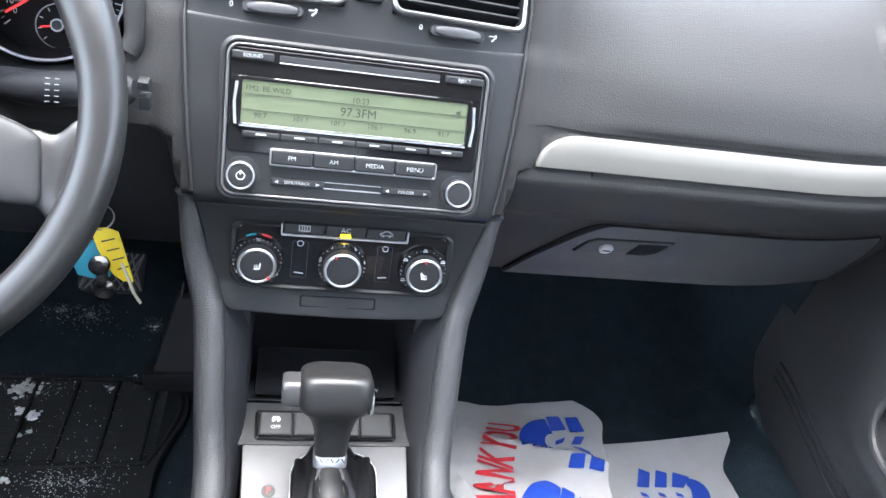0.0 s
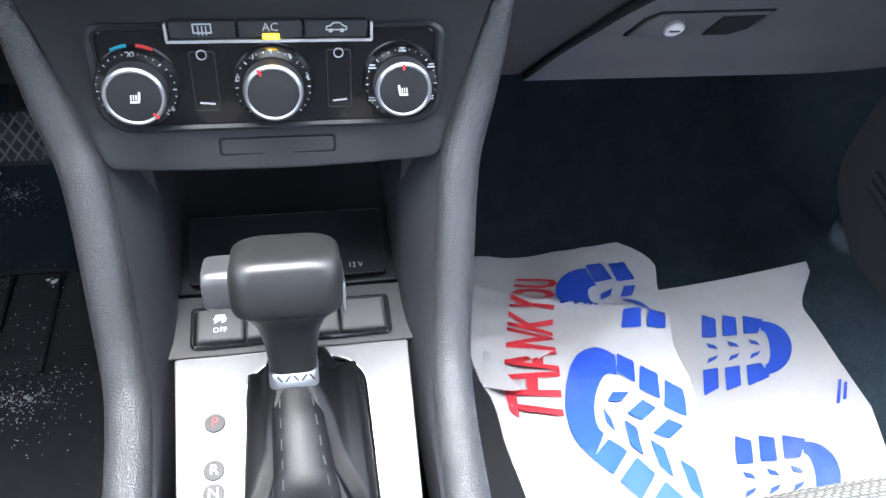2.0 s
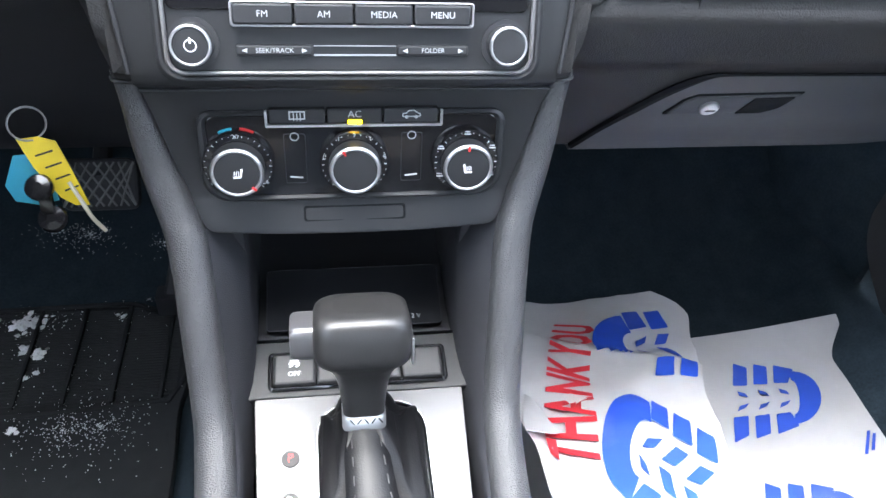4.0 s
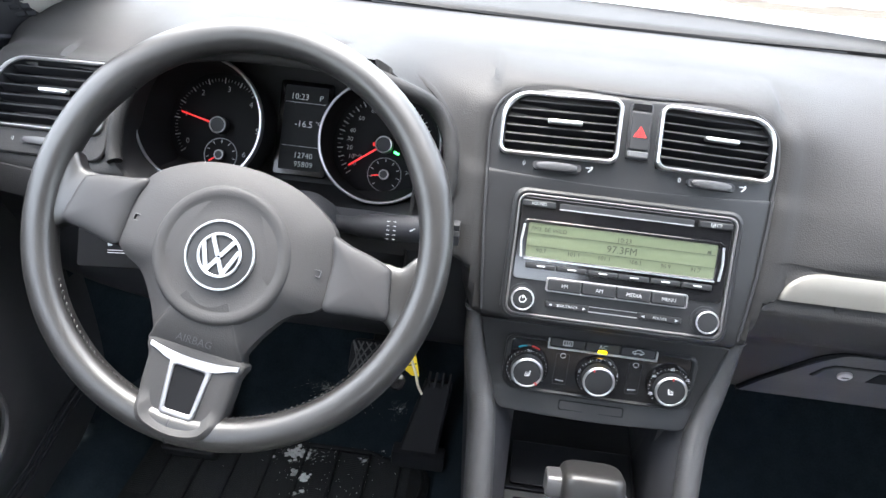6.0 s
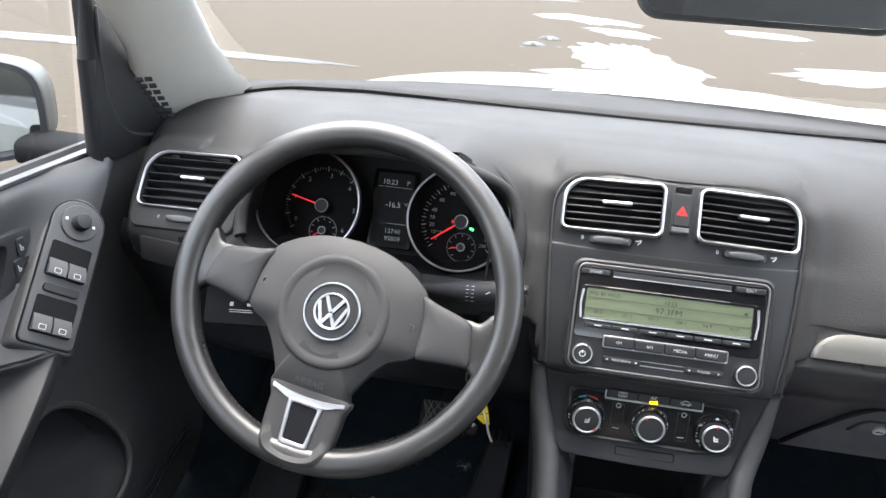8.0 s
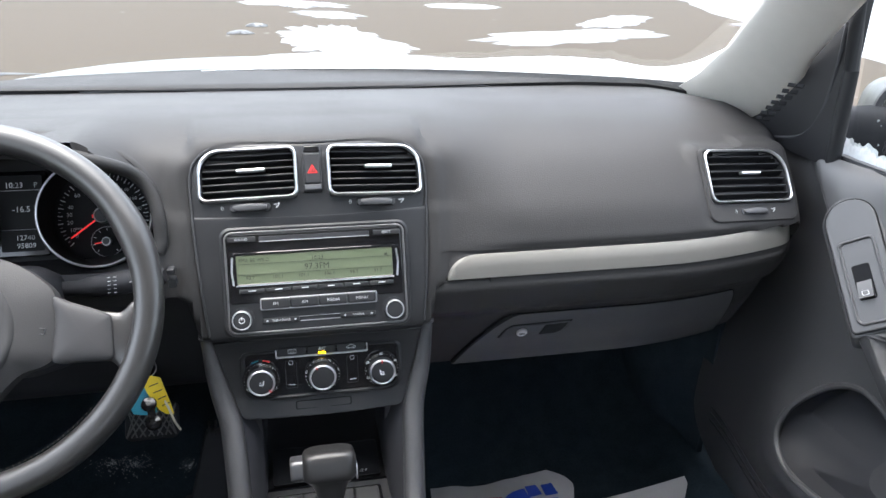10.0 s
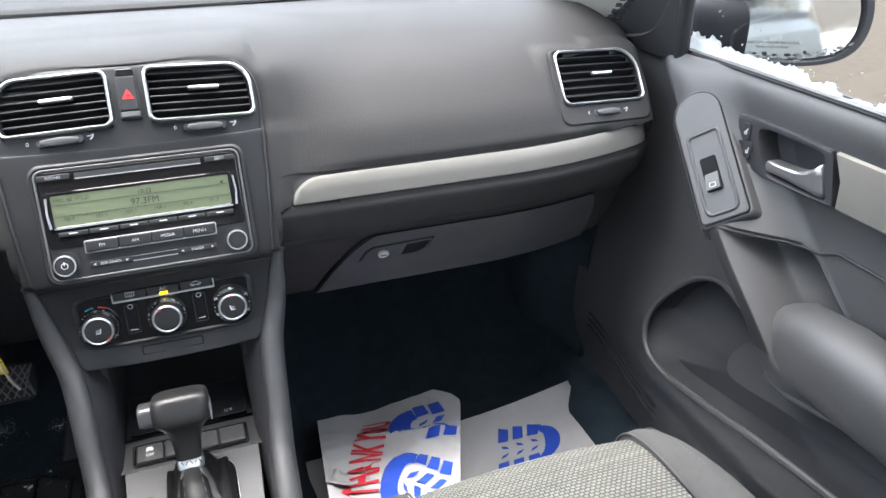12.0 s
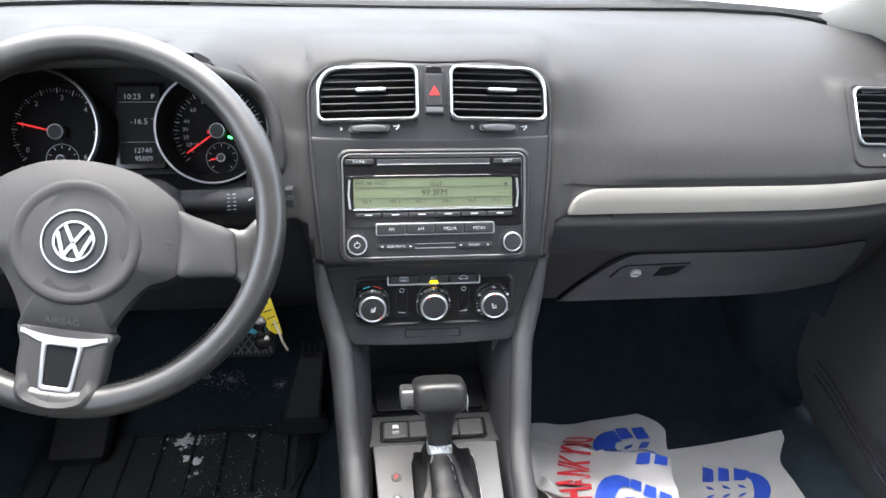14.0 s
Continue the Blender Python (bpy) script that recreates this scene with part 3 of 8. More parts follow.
bm = bmesh.new()
rows_ = []
for x in XS:
    r = []
    for v in fine_row(x, 2, 15, 8):
        if abs(x) < 0.205 and v.z < 1.012:
            ye, hw = stack_edge(v.z)
            t = min(1, max(0, (abs(x) - hw) / (0.205 - hw)))
            y = ye + 0.0030 + (v.y - ye - 0.0030) * smooth(0.0, 1, t) - 0.0062 * math.sin(math.pi * min(1, t * 2.6)) * (t < 0.385)
            y += 0.06 * smooth(flank(v.z) - 0.016, flank(v.z) + 0.010, abs(x)) ** 2 * (smooth(0.853, 0.843, v.z) if x > 0 else smooth(0.855, 0.845, v.z))
            v = Vector((v.x, v.y + (y - v.y) * smooth(1.012, 0.990, v.z), v.z))
        dx = abs(x - HOOD_X)
        if dx < 0.20 and v.y > -0.03:
            up = smooth(0.190, 0.085, dx) * smooth(0.235, 0.10, v.y)
            v = Vector((v.x, v.y, v.z + max(0.0, 1.0315 - v.z) * up))
        if abs(x) > 0.46:
            F_ = SIDE_VENT[1 if x > 0 else -1]
            q = F_.inverted() @ v
            gap_ = math.hypot(max(0.0, abs(q.x) - 0.070), max(0.0, abs(q.y + 0.011) - 0.050))
            if abs(q.z) < 0.05:
                q.z += (0.0002 - q.z) * smooth(0.018 if abs(x) < 0.584 else 0.035, 0.001, gap_)
                v = F_ @ q
        if x > 0.156 and v.z < strip_top(x)[1] and v.z > 0.8475:
            v = Vector((x, strip_top(x)[0], strip_top(x)[1]))
        r.append(v)
    if hood_span(x):
        # vertices of the column meet the opening's edge exactly
        for edge_ in hood_span(x):
            k0 = min(range(len(r)), key=lambda i: abs(r[i].z - edge_) + (9 if r[i].y > 0.12 else 0))
            k1 = k0 + 1 if (r[k0].z > edge_) == (r[k0].z > r[min(k0 + 1, len(r) - 1)].z) else k0 - 1
            dz_ = r[k1].z - r[k0].z
            if abs(dz_) > 1e-6 and abs((edge_ - r[k0].z) / dz_) <= 1:
                r[k0] = r[k0].lerp(r[k1], (edge_ - r[k0].z) / dz_)
    if abs(x) < 0.1340:
        # over the centre panel the pad rolls down to the panel's arched top edge
        zt = spline(abs(x), (0.0, 0.070, 0.098, 0.115, 0.1275, 0.134), (1.0145, 1.0135, 1.0115, 1.006, 0.997, 0.986))
        yt = float(np.interp(zt, [q[0] for q in STACK][::-1], [q[1] for q in STACK][::-1])) - 0.013 * (1 - (x / 0.137) ** 2) + 0.002
        k0 = min(i for i, v in enumerate(r) if v.y < 0.100)
        p0 = r[k0].copy()
        c0 = Vector((x, yt + 0.010, p0.z - 0.001))
        for i in range(k0, len(r)):
            t = min(1.0, (i - k0) / 12)
            if t == 1.0 and r[i].z < 0.982:
                continue
            r[i] = p0 * (1 - t) ** 2 + c0 * 2 * t * (1 - t) + Vector((x, yt, zt + 0.0012)) * t * t
    rows_.append(r)
sheet(bm, rows_, lambda p: (pad_skip(p) and not (abs(p.x) < 0.134 and p.z > 0.98)) or (p.x > 0.163 and p.z < 0.8535))
bmesh.ops.dissolve_degenerate(bm, dist=0.0001, edges=bm.edges[:])
part("upper_pad", bm, PAD, dash, "grained soft dash pad")


def pad_at(x, z):
    """Depth of the pad at a height, on its face towards the cabin."""
    r = rows_[min(range(len(XS)), key=lambda i: abs(XS[i] - x))]
    for p, q in zip(reversed(r[:-1]), reversed(r[1:])):
        if min(p.z, q.z) <= z <= max(p.z, q.z) and abs(p.z - q.z) > 1e-6:
            return p.y + (q.y - p.y) * (z - p.z) / (q.z - p.z)
    return max(r, key=lambda v: v.z).y


# the rounded lip of the opening over the dials
lip_ = []
for i in range(61):
    a = radians(-14 + 208 * i / 60)
    x = HOOD_X + (HOOD_W + 0.001) * math.copysign(abs(math.cos(a)) ** (2 / 2.6), math.cos(a))
    z = 0.922 + (0.102 if a > 0 and a < math.pi else 0.050) * math.copysign(abs(math.sin(a)) ** (2 / 2.6), math.sin(a))
    lip_.append(Vector((x, pad_at(x, z), z)))
for _ in range(6):
    for i in range(1, 60):
        lip_[i].y = (lip_[i - 1].y + 2 * lip_[i].y + lip_[i + 1].y) / 4
bm = bmesh.new()
tube(bm, lip_, 0.0078, 10)
part("hood_lip", bm, PAD, dash, "rounded lip of the dial opening", auto=70)

# console rails: each begins at the joint beside the panel, follows the panel's edge and runs on beside the plate
RAIL = [(0.1318, -0.0590, 0.806), (0.1308, -0.0605, 0.800), (0.1262, -0.0655, 0.765), (0.1222, -0.0690, 0.745), (0.1150, -0.0790, 0.7195), (0.1100, -0.0890, 0.703), (0.1075, -0.1010, 0.685), (0.1058, -0.1130, 0.668), (0.1030, -0.1370, 0.634), (0.1005, -0.1550, 0.613), (0.0980, -0.1780, 0.597), (0.0950, -0.2300, 0.588), (0.0930, -0.32, 0.584), (0.091, -0.50, 0.580)]
RAIL_SECTION = [(-1.12, -2.6), (-1.10, -0.35), (-1.02, 0.25), (-0.80, 0.68), (-0.45, 0.95), (0.0, 1.0), (0.42, 0.82), (0.80, 0.38), (1.05, -0.30), (1.20, -1.2), (1.30, -3.4)]
console = thing("centre_console", (0, -0.2, FLOOR + 0.1), "black centre console with grained side rails and aluminium plate", "centre console")


def rail_rings(s):
    path_ = curve([(s * x, y, z) for x, y, z in RAIL], 6)
    out = []
    for i, p in enumerate(path_):
        d = (path_[min(i + 1, len(path_) - 1)] - path_[max(i - 1, 0)]).normalized()
        nrm = Vector((0, d.z, -d.y))
        nrm = (nrm if nrm.y < 0 or (abs(nrm.y) < 1e-6 and nrm.z > 0) else -nrm).normalized()
        full = 0.0050 + 0.0046 * smooth(0.79, 0.68, p.z)
        wide = 0.0122 - 0.0050 * smooth(0.72, 0.80, p.z)
        out.append([p + Vector((s * wide * u, 0, 0)) + nrm * (full * v if v > 0 else 0.0105 * v) for u, v in RAIL_SECTION])
    return path_, out


for s in (-1, 1):
    path, lo = rail_rings(s)
    bm = bmesh.new()
    rings(bm, lo, Matrix(), close=False)
    part("side_rail", bm, LEATHER, console, "soft grained black rail", auto=60)
    # joint where the dash pad ends and the rail begins
    bm = bmesh.new()
    tube(bm, [v + Vector((0, -0.0008, -0.001)) for v in lo[5][1:10]], 0.0012, 6)
    part("rail_joint", bm, DARK, console)
    bm = bmesh.new()
    rows_ = []
    for p, edge_ in zip(path, lo):
        e_ = edge_[9]
        rows_.append([e_.copy(), Vector((s * (abs(e_.x) - 0.0005), e_.y + 0.014, e_.z - 0.010)), Vector((s * (abs(e_.x) - 0.006), p.y + 0.06, p.z - 0.10)), Vector((s * 0.112, p.y + 0.07, 0.40)), Vector((s * 0.118, p.y + 0.07, FLOOR))])
    sheet(bm, rows_)
    part("side_panel", bm, KNEE, console, "hard grained side panel")
    # inner cheek between rail and tray; its shade is put into the colour
    bm = bmesh.new()
    rows_ = []
    for p, edge_ in zip(path, lo):
        if p.z > 0.716:
            continue
        e_ = edge_[1]
        xi = abs(e_.x)
        xw = 0.0745 + 0.004 * smooth(0.60, 0.575, p.z)
        rows_.append([e_ + Vector((s * 0.0006, 0.0004, 0)), Vector((s * (xi - 0.0020), e_.y + 0.0025, e_.z - 0.0030)), Vector((s * (xi * 0.55 + xw * 0.45), e_.y + 0.010, e_.z - 0.012)), Vector((s * (xw + 0.0015), e_.y + 0.020, e_.z - 0.024)), Vector((s * xw, e_.y + 0.030, e_.z - 0.034)), Vector((s * xw, e_.y + 0.075, 0.545))])
    sheet(bm, rows_)
    part("inner_cheek", bm, KNEE, console, "smooth cheek, darkened for the shade beside the tray")
# tray under the stack
bm = bmesh.new()
sheet(bm, [[Vector((x, y, z)) for y, z in ((-0.092, 0.600), (-0.086, 0.588), (0.03, 0.60), (0.055, 0.62), (0.06, 0.72))] for x in np.linspace(-0.09, 0.09, 9)])
part("tray", bm, DARK, console, "open storage tray")
for s in (-1, 1):
    bm = bmesh.new()
    box(bm, (s * 0.0795, -0.005, 0.640), (0.008, 0.130, 0.132), bevel=0.002)
    part("tray_side", bm, DARK, console)
TC = face_frame((0, -0.056, 0.604), 70)
bm = bmesh.new()
slab(bm, rrect(0.136, 0.052, 0.003, 4), -0.003, 0.0012, TC, 0.001)
# near-black colour holds the shade that lies in the tray
cov = part("tray_cover", bm, BLACK, console, "ashtray cover, matt near-black for the shade of the tray")
bm = bmesh.new()
hoop(bm, rrect(0.1355, 0.0515, 0.003, 4), rrect(0.1345, 0.0505, 0.0026, 4), 0.0, 0.0016, TC, 0.0001)
part("cover_edge", bm, KNEE, cov)
bm = bmesh.new()
box(bm, (0, 0.0, 0.712), (0.19, 0.13, 0.006), bevel=0.002)
part("tray_roof", bm, DARK, console)
# switch carrier and plate
bm = bmesh.new()
slab(bm, rrect(0.162, 0.047, 0.002, 3, 0, 0.0725), -0.01, 0.0, PLATE, 0.001)
part("switch_carrier", bm, PANEL, console)
bm = bmesh.new()
hole = rrect(0.0745, 0.150, (0.022, 0.022, 0.01, 0.01), 6, 0.0068, -0.036)
ALUO = [(x * (1 + 0.75 * (y - 0.048)), y) for x, y in rrect(0.149, 0.28, 0.002, 6, 0, -0.092)]
hoop(bm, ALUO, hole, -0.006, 0.0015, PLATE, 0.0008)
part("selector_plate", bm, ALU, console, "brushed aluminium selector plate")
bm = bmesh.new()
hoop(bm, [(x * 1.0, y) for x, y in rrect(0.0765, 0.152, (0.023, 0.023, 0.011, 0.011), 6, 0.0068, -0.036)], hole, 0.0, 0.0028, PLATE, 0.0006)
part("boot_ring", bm, CHROME, console, "bright ring round the boot")
bm = bmesh.new()
slab(bm, rrect(0.19, 0.30, 0.01, 3, 0, -0.40), -0.05, 0.03, PLATE, 0.01)
part("rear_cover", bm, HARD, console)

# ---- instrument hood ----


def arch(hw, zb, zt, y_of, n=40, e=2.6):
    """An arch over the dials: closed outline with a flat foot."""
    out = []
    for i in range(n):
        a = 2 * math.pi * i / n - math.pi / 2
        c, s_ = math.cos(a), math.sin(a)
        x = HOOD_X + hw * math.copysign(abs(c) ** (2 / e), c)
        zm = zb + (zt - zb) * 0.35
        z = zm + (zt - zm if s_ > 0 else zm - zb) * math.copysign(abs(s_) ** (2 / e), s_)
        out.append((x, y_of(z), z))
    return out


cluster = thing("instrument_cluster", (-0.343, 0.09, 0.86), "round black dials with chrome rings under a black hood", "instrument cluster")
def lip(z):
    return min(-0.014 + 0.35 * (z - 0.95), float(np.interp(z, (0.85, 0.889, 0.901, 0.936, 0.981, 1.01), (-0.042, -0.038, -0.035, -0.017, 0.030, 0.093))) - 0.005)


bm = bmesh.new()
rings(bm, [arch(0.164, 0.858, 1.022, lambda z: 0.155 + 0.1 * (z - 0.95), 72), arch(0.1725, 0.860, 1.033, lambda z: 0.06 + 0.25 * (z - 0.95), 72), arch(0.1740, 0.862, 1.0345, lambda z: 0.0 + 0.35 * (z - 0.95), 72), arch(0.1735, 0.864, 1.0335, lambda z: lip(z) + 0.001, 72), arch(0.1710, 0.866, 1.0305, lip, 72), arch(0.1680, 0.867, 1.0275, lambda z: lip(z) + 0.005, 72)], Matrix(), cap0=False, cap1=False)
part("hood", bm, PAD, cluster, "soft black hood over the dials", auto=60)
bm = bmesh.new()
rings(bm, [arch(0.1680, 0.867, 1.0275, lambda z: lip(z) + 0.005, 72), arch(0.165, 0.869, 1.016, lambda z: 0.03 + 0.35 * (z - 0.95), 72), arch(0.1625, 0.87, 0.998, lambda z: 0.068 + 0.45 * (z - 0.92), 72)], Matrix(), cap0=False)
part("surround", bm, CLUSTER_BLACK, cluster, "dark surround of the dials", auto=60)


def dial(cx, name, label, lean=0.0, flare=1.0):
    """One dial in its tube; lean and flare: how far the tube's mouth leans sideways and widens."""
    M = CLUSTER @ Matrix.Translation((cx, 0.0, 0.0))
    MR = M @ Matrix.Translation((lean, 0, 0)) @ Matrix.Diagonal((flare, flare, 1, 1))
    b = bmesh.new()
    lathe(b, [(0.0613, 0.0366), (0.0619, 0.0375), (0.0634, 0.0375), (0.0644, 0.0360), (0.0645, 0.0300)], MR, 72, False)
    ring_ = part("dial_ring", b, CHROME, cluster, label)
    b = bmesh.new()
    rings(b, [[(r * (1 + (flare - 1) * smooth(-0.005, 0.0368, z)) * math.cos(2 * math.pi * i / 72) + lean * smooth(-0.005, 0.0368, z), r * (1 + (flare - 1) * smooth(-0.005, 0.0368, z)) * math.sin(2 * math.pi * i / 72), z) for i in range(72)] for r, z in ((0.0568, -0.005), (0.0580, 0.006), (0.0613, 0.0335), (0.0619, 0.0368), (0.0635, 0.0366), (0.0620, -0.005))], M, cap0=False, cap1=False)
    part("dial_tube", b, DIAL, cluster, "black tube round the dial")
    b = bmesh.new()
    lathe(b, [(0.0575, -0.006), (0.0575, -0.004)], M, 64)
    face = part("dial_face", b, DIAL, cluster, "black dial face")
    b = bmesh.new()
    lathe(b, [(0.0095, -0.004), (0.0095, 0.006), (0.008, 0.007)], M, 24)
    part("needle_cap", b, DARK, face)
    b = bmesh.new()
    lathe(b, [(0.0078, 0.006), (0.0078, 0.0075), (0.0088, 0.0078), (0.0092, 0.007), (0.0092, 0.006), (0.0078, 0.006)], M, 24, False)
    part("cap_ring", b, STEEL, face)
    return M, face


def ticks(M, parent, r0, r1, a0, a1, n, w, mat=WHITE):
    items = []
    for i in range(n):
        a = radians(a0 + (a1 - a0) * i / (n - 1))
        c, s_ = math.cos(a), math.sin(a)
        items.append(bar(r0 * c, r0 * s_, r1 * c, r1 * s_, w))
    return mark(items, M @ Matrix.Translation((0, 0, -0.0042)), mat, parent, "scale")


def number(txt, r, a, M, parent, size=0.0075):
    a = radians(a)
    return words(txt, size, M @ Matrix.Translation((r * math.cos(a), r * math.sin(a), -0.0042)), GREYINK, parent, "numeral")


def needle(M, parent, a, r, w=0.0018, r0=0.009, z=0.003):
    a = radians(a)
    return mark([bar(r0 * math.cos(a), r0 * math.sin(a), r * math.cos(a), r * math.sin(a), w)], M, NEEDLE, parent, "needle", z, z + 0.001, "lit red needle")


def small_dial(M, parent, cy, a):
    m2 = M @ Matrix.Translation((0.003, cy, 0))
    b = bmesh.new()
    hoop(b, circle(0.0185, 40), circle(0.0178, 40), -0.004, -0.0030, m2, 0.0002)
    part("gauge_ring", b, TRIMLINE, parent)
    ticks(m2, parent, 0.0135, 0.0165, 225, -45, 9, 0.0006)
    b = bmesh.new()
    lathe(b, [(0.0055, -0.004), (0.0055, 0.002), (0.0045, 0.003)], m2, 20)
    part("gauge_cap", b, DARK, parent)
    b = bmesh.new()
    lathe(b, [(0.0040, 0.0028), (0.0040, 0.0034), (0.0052, 0.0034), (0.0055, 0.002), (0.0040, 0.0028)], m2, 20)
    part("gauge_cap_ring", b, STEEL, parent)
    needle(m2, parent, a, 0.0135, 0.0013, 0.0055, 0.0)


M_, F_ = dial(-0.0870, "tach", "chrome ring of the rev counter", -0.0100, 1.06)
ticks(M_, F_, 0.046, 0.052, 218, -38, 13, 0.0009)
ticks(M_, F_, 0.048, 0.051, 218, -38, 61, 0.0004, GREYINK)
for k in range(7):
    number(str(k), 0.0405, 210 - k * 42.5, M_, F_, 0.0085)
needle(M_, F_, 166, 0.043)
small_dial(M_, F_, -0.0315, 215)
M_, F_ = dial(0.0945, "speed", "chrome ring of the speedometer")
ticks(M_, F_, 0.046, 0.052, 222, -42, 25, 0.0009)
ticks(M_, F_, 0.048, 0.051, 222, -42, 49, 0.0005, GREYINK)
for txt, a in (("0", 217), ("10", 204), ("20", 190), ("30", 176), ("40", 162), ("60", 138), ("80", 114), ("100", 92), ("120", 70), ("140", 50), ("160", 30), ("180", 10), ("200", -10), ("220", -28), ("240", -42)):
    number(txt, 0.0385 if len(txt) < 3 else 0.040, a, M_, F_, 0.0068 if len(txt) < 3 else 0.006)
needle(M_, F_, 216, 0.044)
small_dial(M_, F_, -0.0315, 190)
mark([bar(-0.013, 0.0, -0.007, 0.0, 0.004)], M_, NEEDLE, F_, "warning_lamp", -0.004, -0.0034, "lit red lamp")
mark([bar(0.011, -0.006, 0.016, -0.008, 0.0026)], M_, GREENLAMP, F_, "warning_lamp", -0.004, -0.0034, "lit green lamp")
words("km/h", 0.004, M_ @ Matrix.Translation((-0.028, -0.014, -0.0042)), GREYINK, F_)
bm = bmesh.new()
slab(bm, rrect(0.058, 0.102, 0.003, 3, 0.004, 0.007), -0.008, -0.0035, CLUSTER, 0.001)
info = part("display_frame", bm, GLOSS, cluster, "gloss black display frame")
bm = bmesh.new()
slab(bm, rrect(0.047, 0.091, 0.002, 3, 0.004, 0.0075), -0.0036, -0.0030, CLUSTER, 0.0003)
part("info_display", bm, MFD, info, "dim grey display")
D_ = CLUSTER @ Matrix.Translation((0.004, 0.0, -0.0030))
for txt, x, y, s_ in (("10:23", -0.007, 0.041, 0.0092), ("P", 0.0165, 0.041, 0.0085), ("-16.5", 0.0, 0.012, 0.0098), ("°C", 0.016, 0.014, 0.005), ("12740", 0.003, -0.022, 0.0085), ("95809", 0.004, -0.0315, 0.0085)):
    words(txt, s_, D_ @ Matrix.Translation((x, y, 0)), WHITE, info, "readout")
for y_ in (0.035, -0.012):
    mark([bar(-0.022, y_, 0.022, y_, 0.0006)], D_, GREYINK, info, "divider")


# ---- air vents ----
def vent(M, w, h, r, corner_big, group="dash air vents", label="black slatted air vent with a bright satin frame"):
    """One vent: frame, duct, slats and the sliding tab. corner_big: 1 rounds the outer top right corner, -1 the top left."""
    o = M.translation
    v = thing("air_vent", o, label, "air vent", group)
    big = min(w, h) * 0.42
    rad = lambda q: (big if corner_big > 0 else q, big if corner_big < 0 else q, q, q)
    outer, inner = rrect(w, h, rad(r), 8), rrect(w - 0.0062, h - 0.0062, rad(r * 0.78), 8)
    b = bmesh.new()
    hoop(b, outer, inner, -0.006, 0.0045, M, 0.0016)
    part("frame", b, CHROME, v, "bright satin frame")
    b = bmesh.new()
    rings(b, [[(x, y, 0.001) for x, y in inner], [(x * 0.98, y * 0.98, -0.03) for x, y in inner]], M, cap0=False)
    part("duct", b, DARK, v)
    n = 6
    for i in range(n):
        y = (i + 0.5) / n * (h - 0.012) - (h - 0.012) / 2
        # slats are shorter where the big corner cuts in
        cut = 0.0
        yc = y + 0.004
        if yc > h / 2 - big:
            cut = big - math.sqrt(max(0, big * big - (yc - (h / 2 - big)) ** 2))
        x0, x1 = -w / 2 + 0.0045, w / 2 - 0.0045
        if corner_big > 0:
            x1 -= cut
        elif corner_big < 0:
            x0 += cut
        b = bmesh.new()
        box(b, ((x0 + x1) / 2, 0, 0), (x1 - x0, 0.0021, 0.011), M @ Matrix.Translation((0, y, -0.006)) @ Matrix.Rotation(radians(-24), 4, "X"), 0.0008)
        part("slat", b, COVER, v)
    b = bmesh.new()
    slab(b, rrect(0.033, 0.0042, 0.002, 4, 0.004, 0.004), -0.002, 0.0042, M, 0.0012)
    part("slat_tab", b, CHROME, v, "bright sliding tab")
    return v


def thumbwheel(M, parent):
    b = bmesh.new()
    slab(b, rrect(0.046, 0.0085, 0.004, 4), -0.004, 0.0006, M, 0.0005)
    part("wheel_slot", b, DARK, parent)
    b = bmesh.new()
    lo = []
    for i in range(33):
        x = -0.019 + 0.038 * i / 32
        zz = 0.0048 * math.sqrt(max(0.0, 1 - (x / 0.0215) ** 2)) + (0.0002 if i % 2 else 0)
        e = 0.35 + 0.75 * math.sqrt(max(0.0, 1 - (x / 0.0195) ** 2))
        lo.append([(x, -0.0036 * e, -0.003), (x, -0.0034 * e, zz - 0.0006), (x, -0.002 * e, zz), (x, 0.002 * e, zz), (x, 0.0034 * e, zz - 0.0006), (x, 0.0036 * e, -0.003)])
    rings(b, lo, M)
    part("thumbwheel", b, SWITCHGREY, parent, "ribbed thumbwheel")
    words("0", 0.0062, M @ Matrix.Translation((-0.031, 0.0005, 0)), GREYINK, parent)
    fan = [bar(0.027, 0.002, 0.031, 0.002, 0.001), bar(0.0295, -0.002, 0.033, 0.0015, 0.0012), circle(0.0011, 8, 0.0325, 0.0026)]
    mark(fan, M, GREYINK, parent)


vl = vent(VENT_AT[-1] @ Matrix.Translation((0, 0, 0.0005)), 0.1125, 0.0605, 0.009, -1)
thumbwheel(VENT_AT[-1] @ Matrix.Translation((0.001, -0.0387, 0.0008)), vl)
vr = vent(VENT_AT[1] @ Matrix.Translation((0, 0, 0.0005)), 0.1125, 0.0605, 0.009, 1)
thumbwheel(VENT_AT[1] @ Matrix.Translation((-0.001, -0.0387, 0.0008)), vr)
for s in (1, -1):
    VO_ = SIDE_VENT[s] @ Matrix.Translation((0, 0, 0.0025 if s < 0 else 0.0005))
    surround = bmesh.new()
    side_vent = vent(VO_ @ Matrix.Translation((0, 0, 0.0025)), 0.134, 0.075, 0.012, s)
    outer = rrect(0.147, 0.105, (0.042 if s > 0 else 0.012, 0.042 if s < 0 else 0.012, 0.014, 0.014), 8, 0, -0.011)
    hoop(surround, outer, rrect(0.131, 0.074, (0.030 if s > 0 else 0.008, 0.028 if s < 0 else 0.008, 0.008, 0.008), 8), -0.016, 0.0022, VO_, 0.0016)
    part("surround", surround, PAD, side_vent, "satin black surround")
    thumbwheel(VO_ @ Matrix.Translation((0.0, -0.0495, 0.0024)), side_vent)

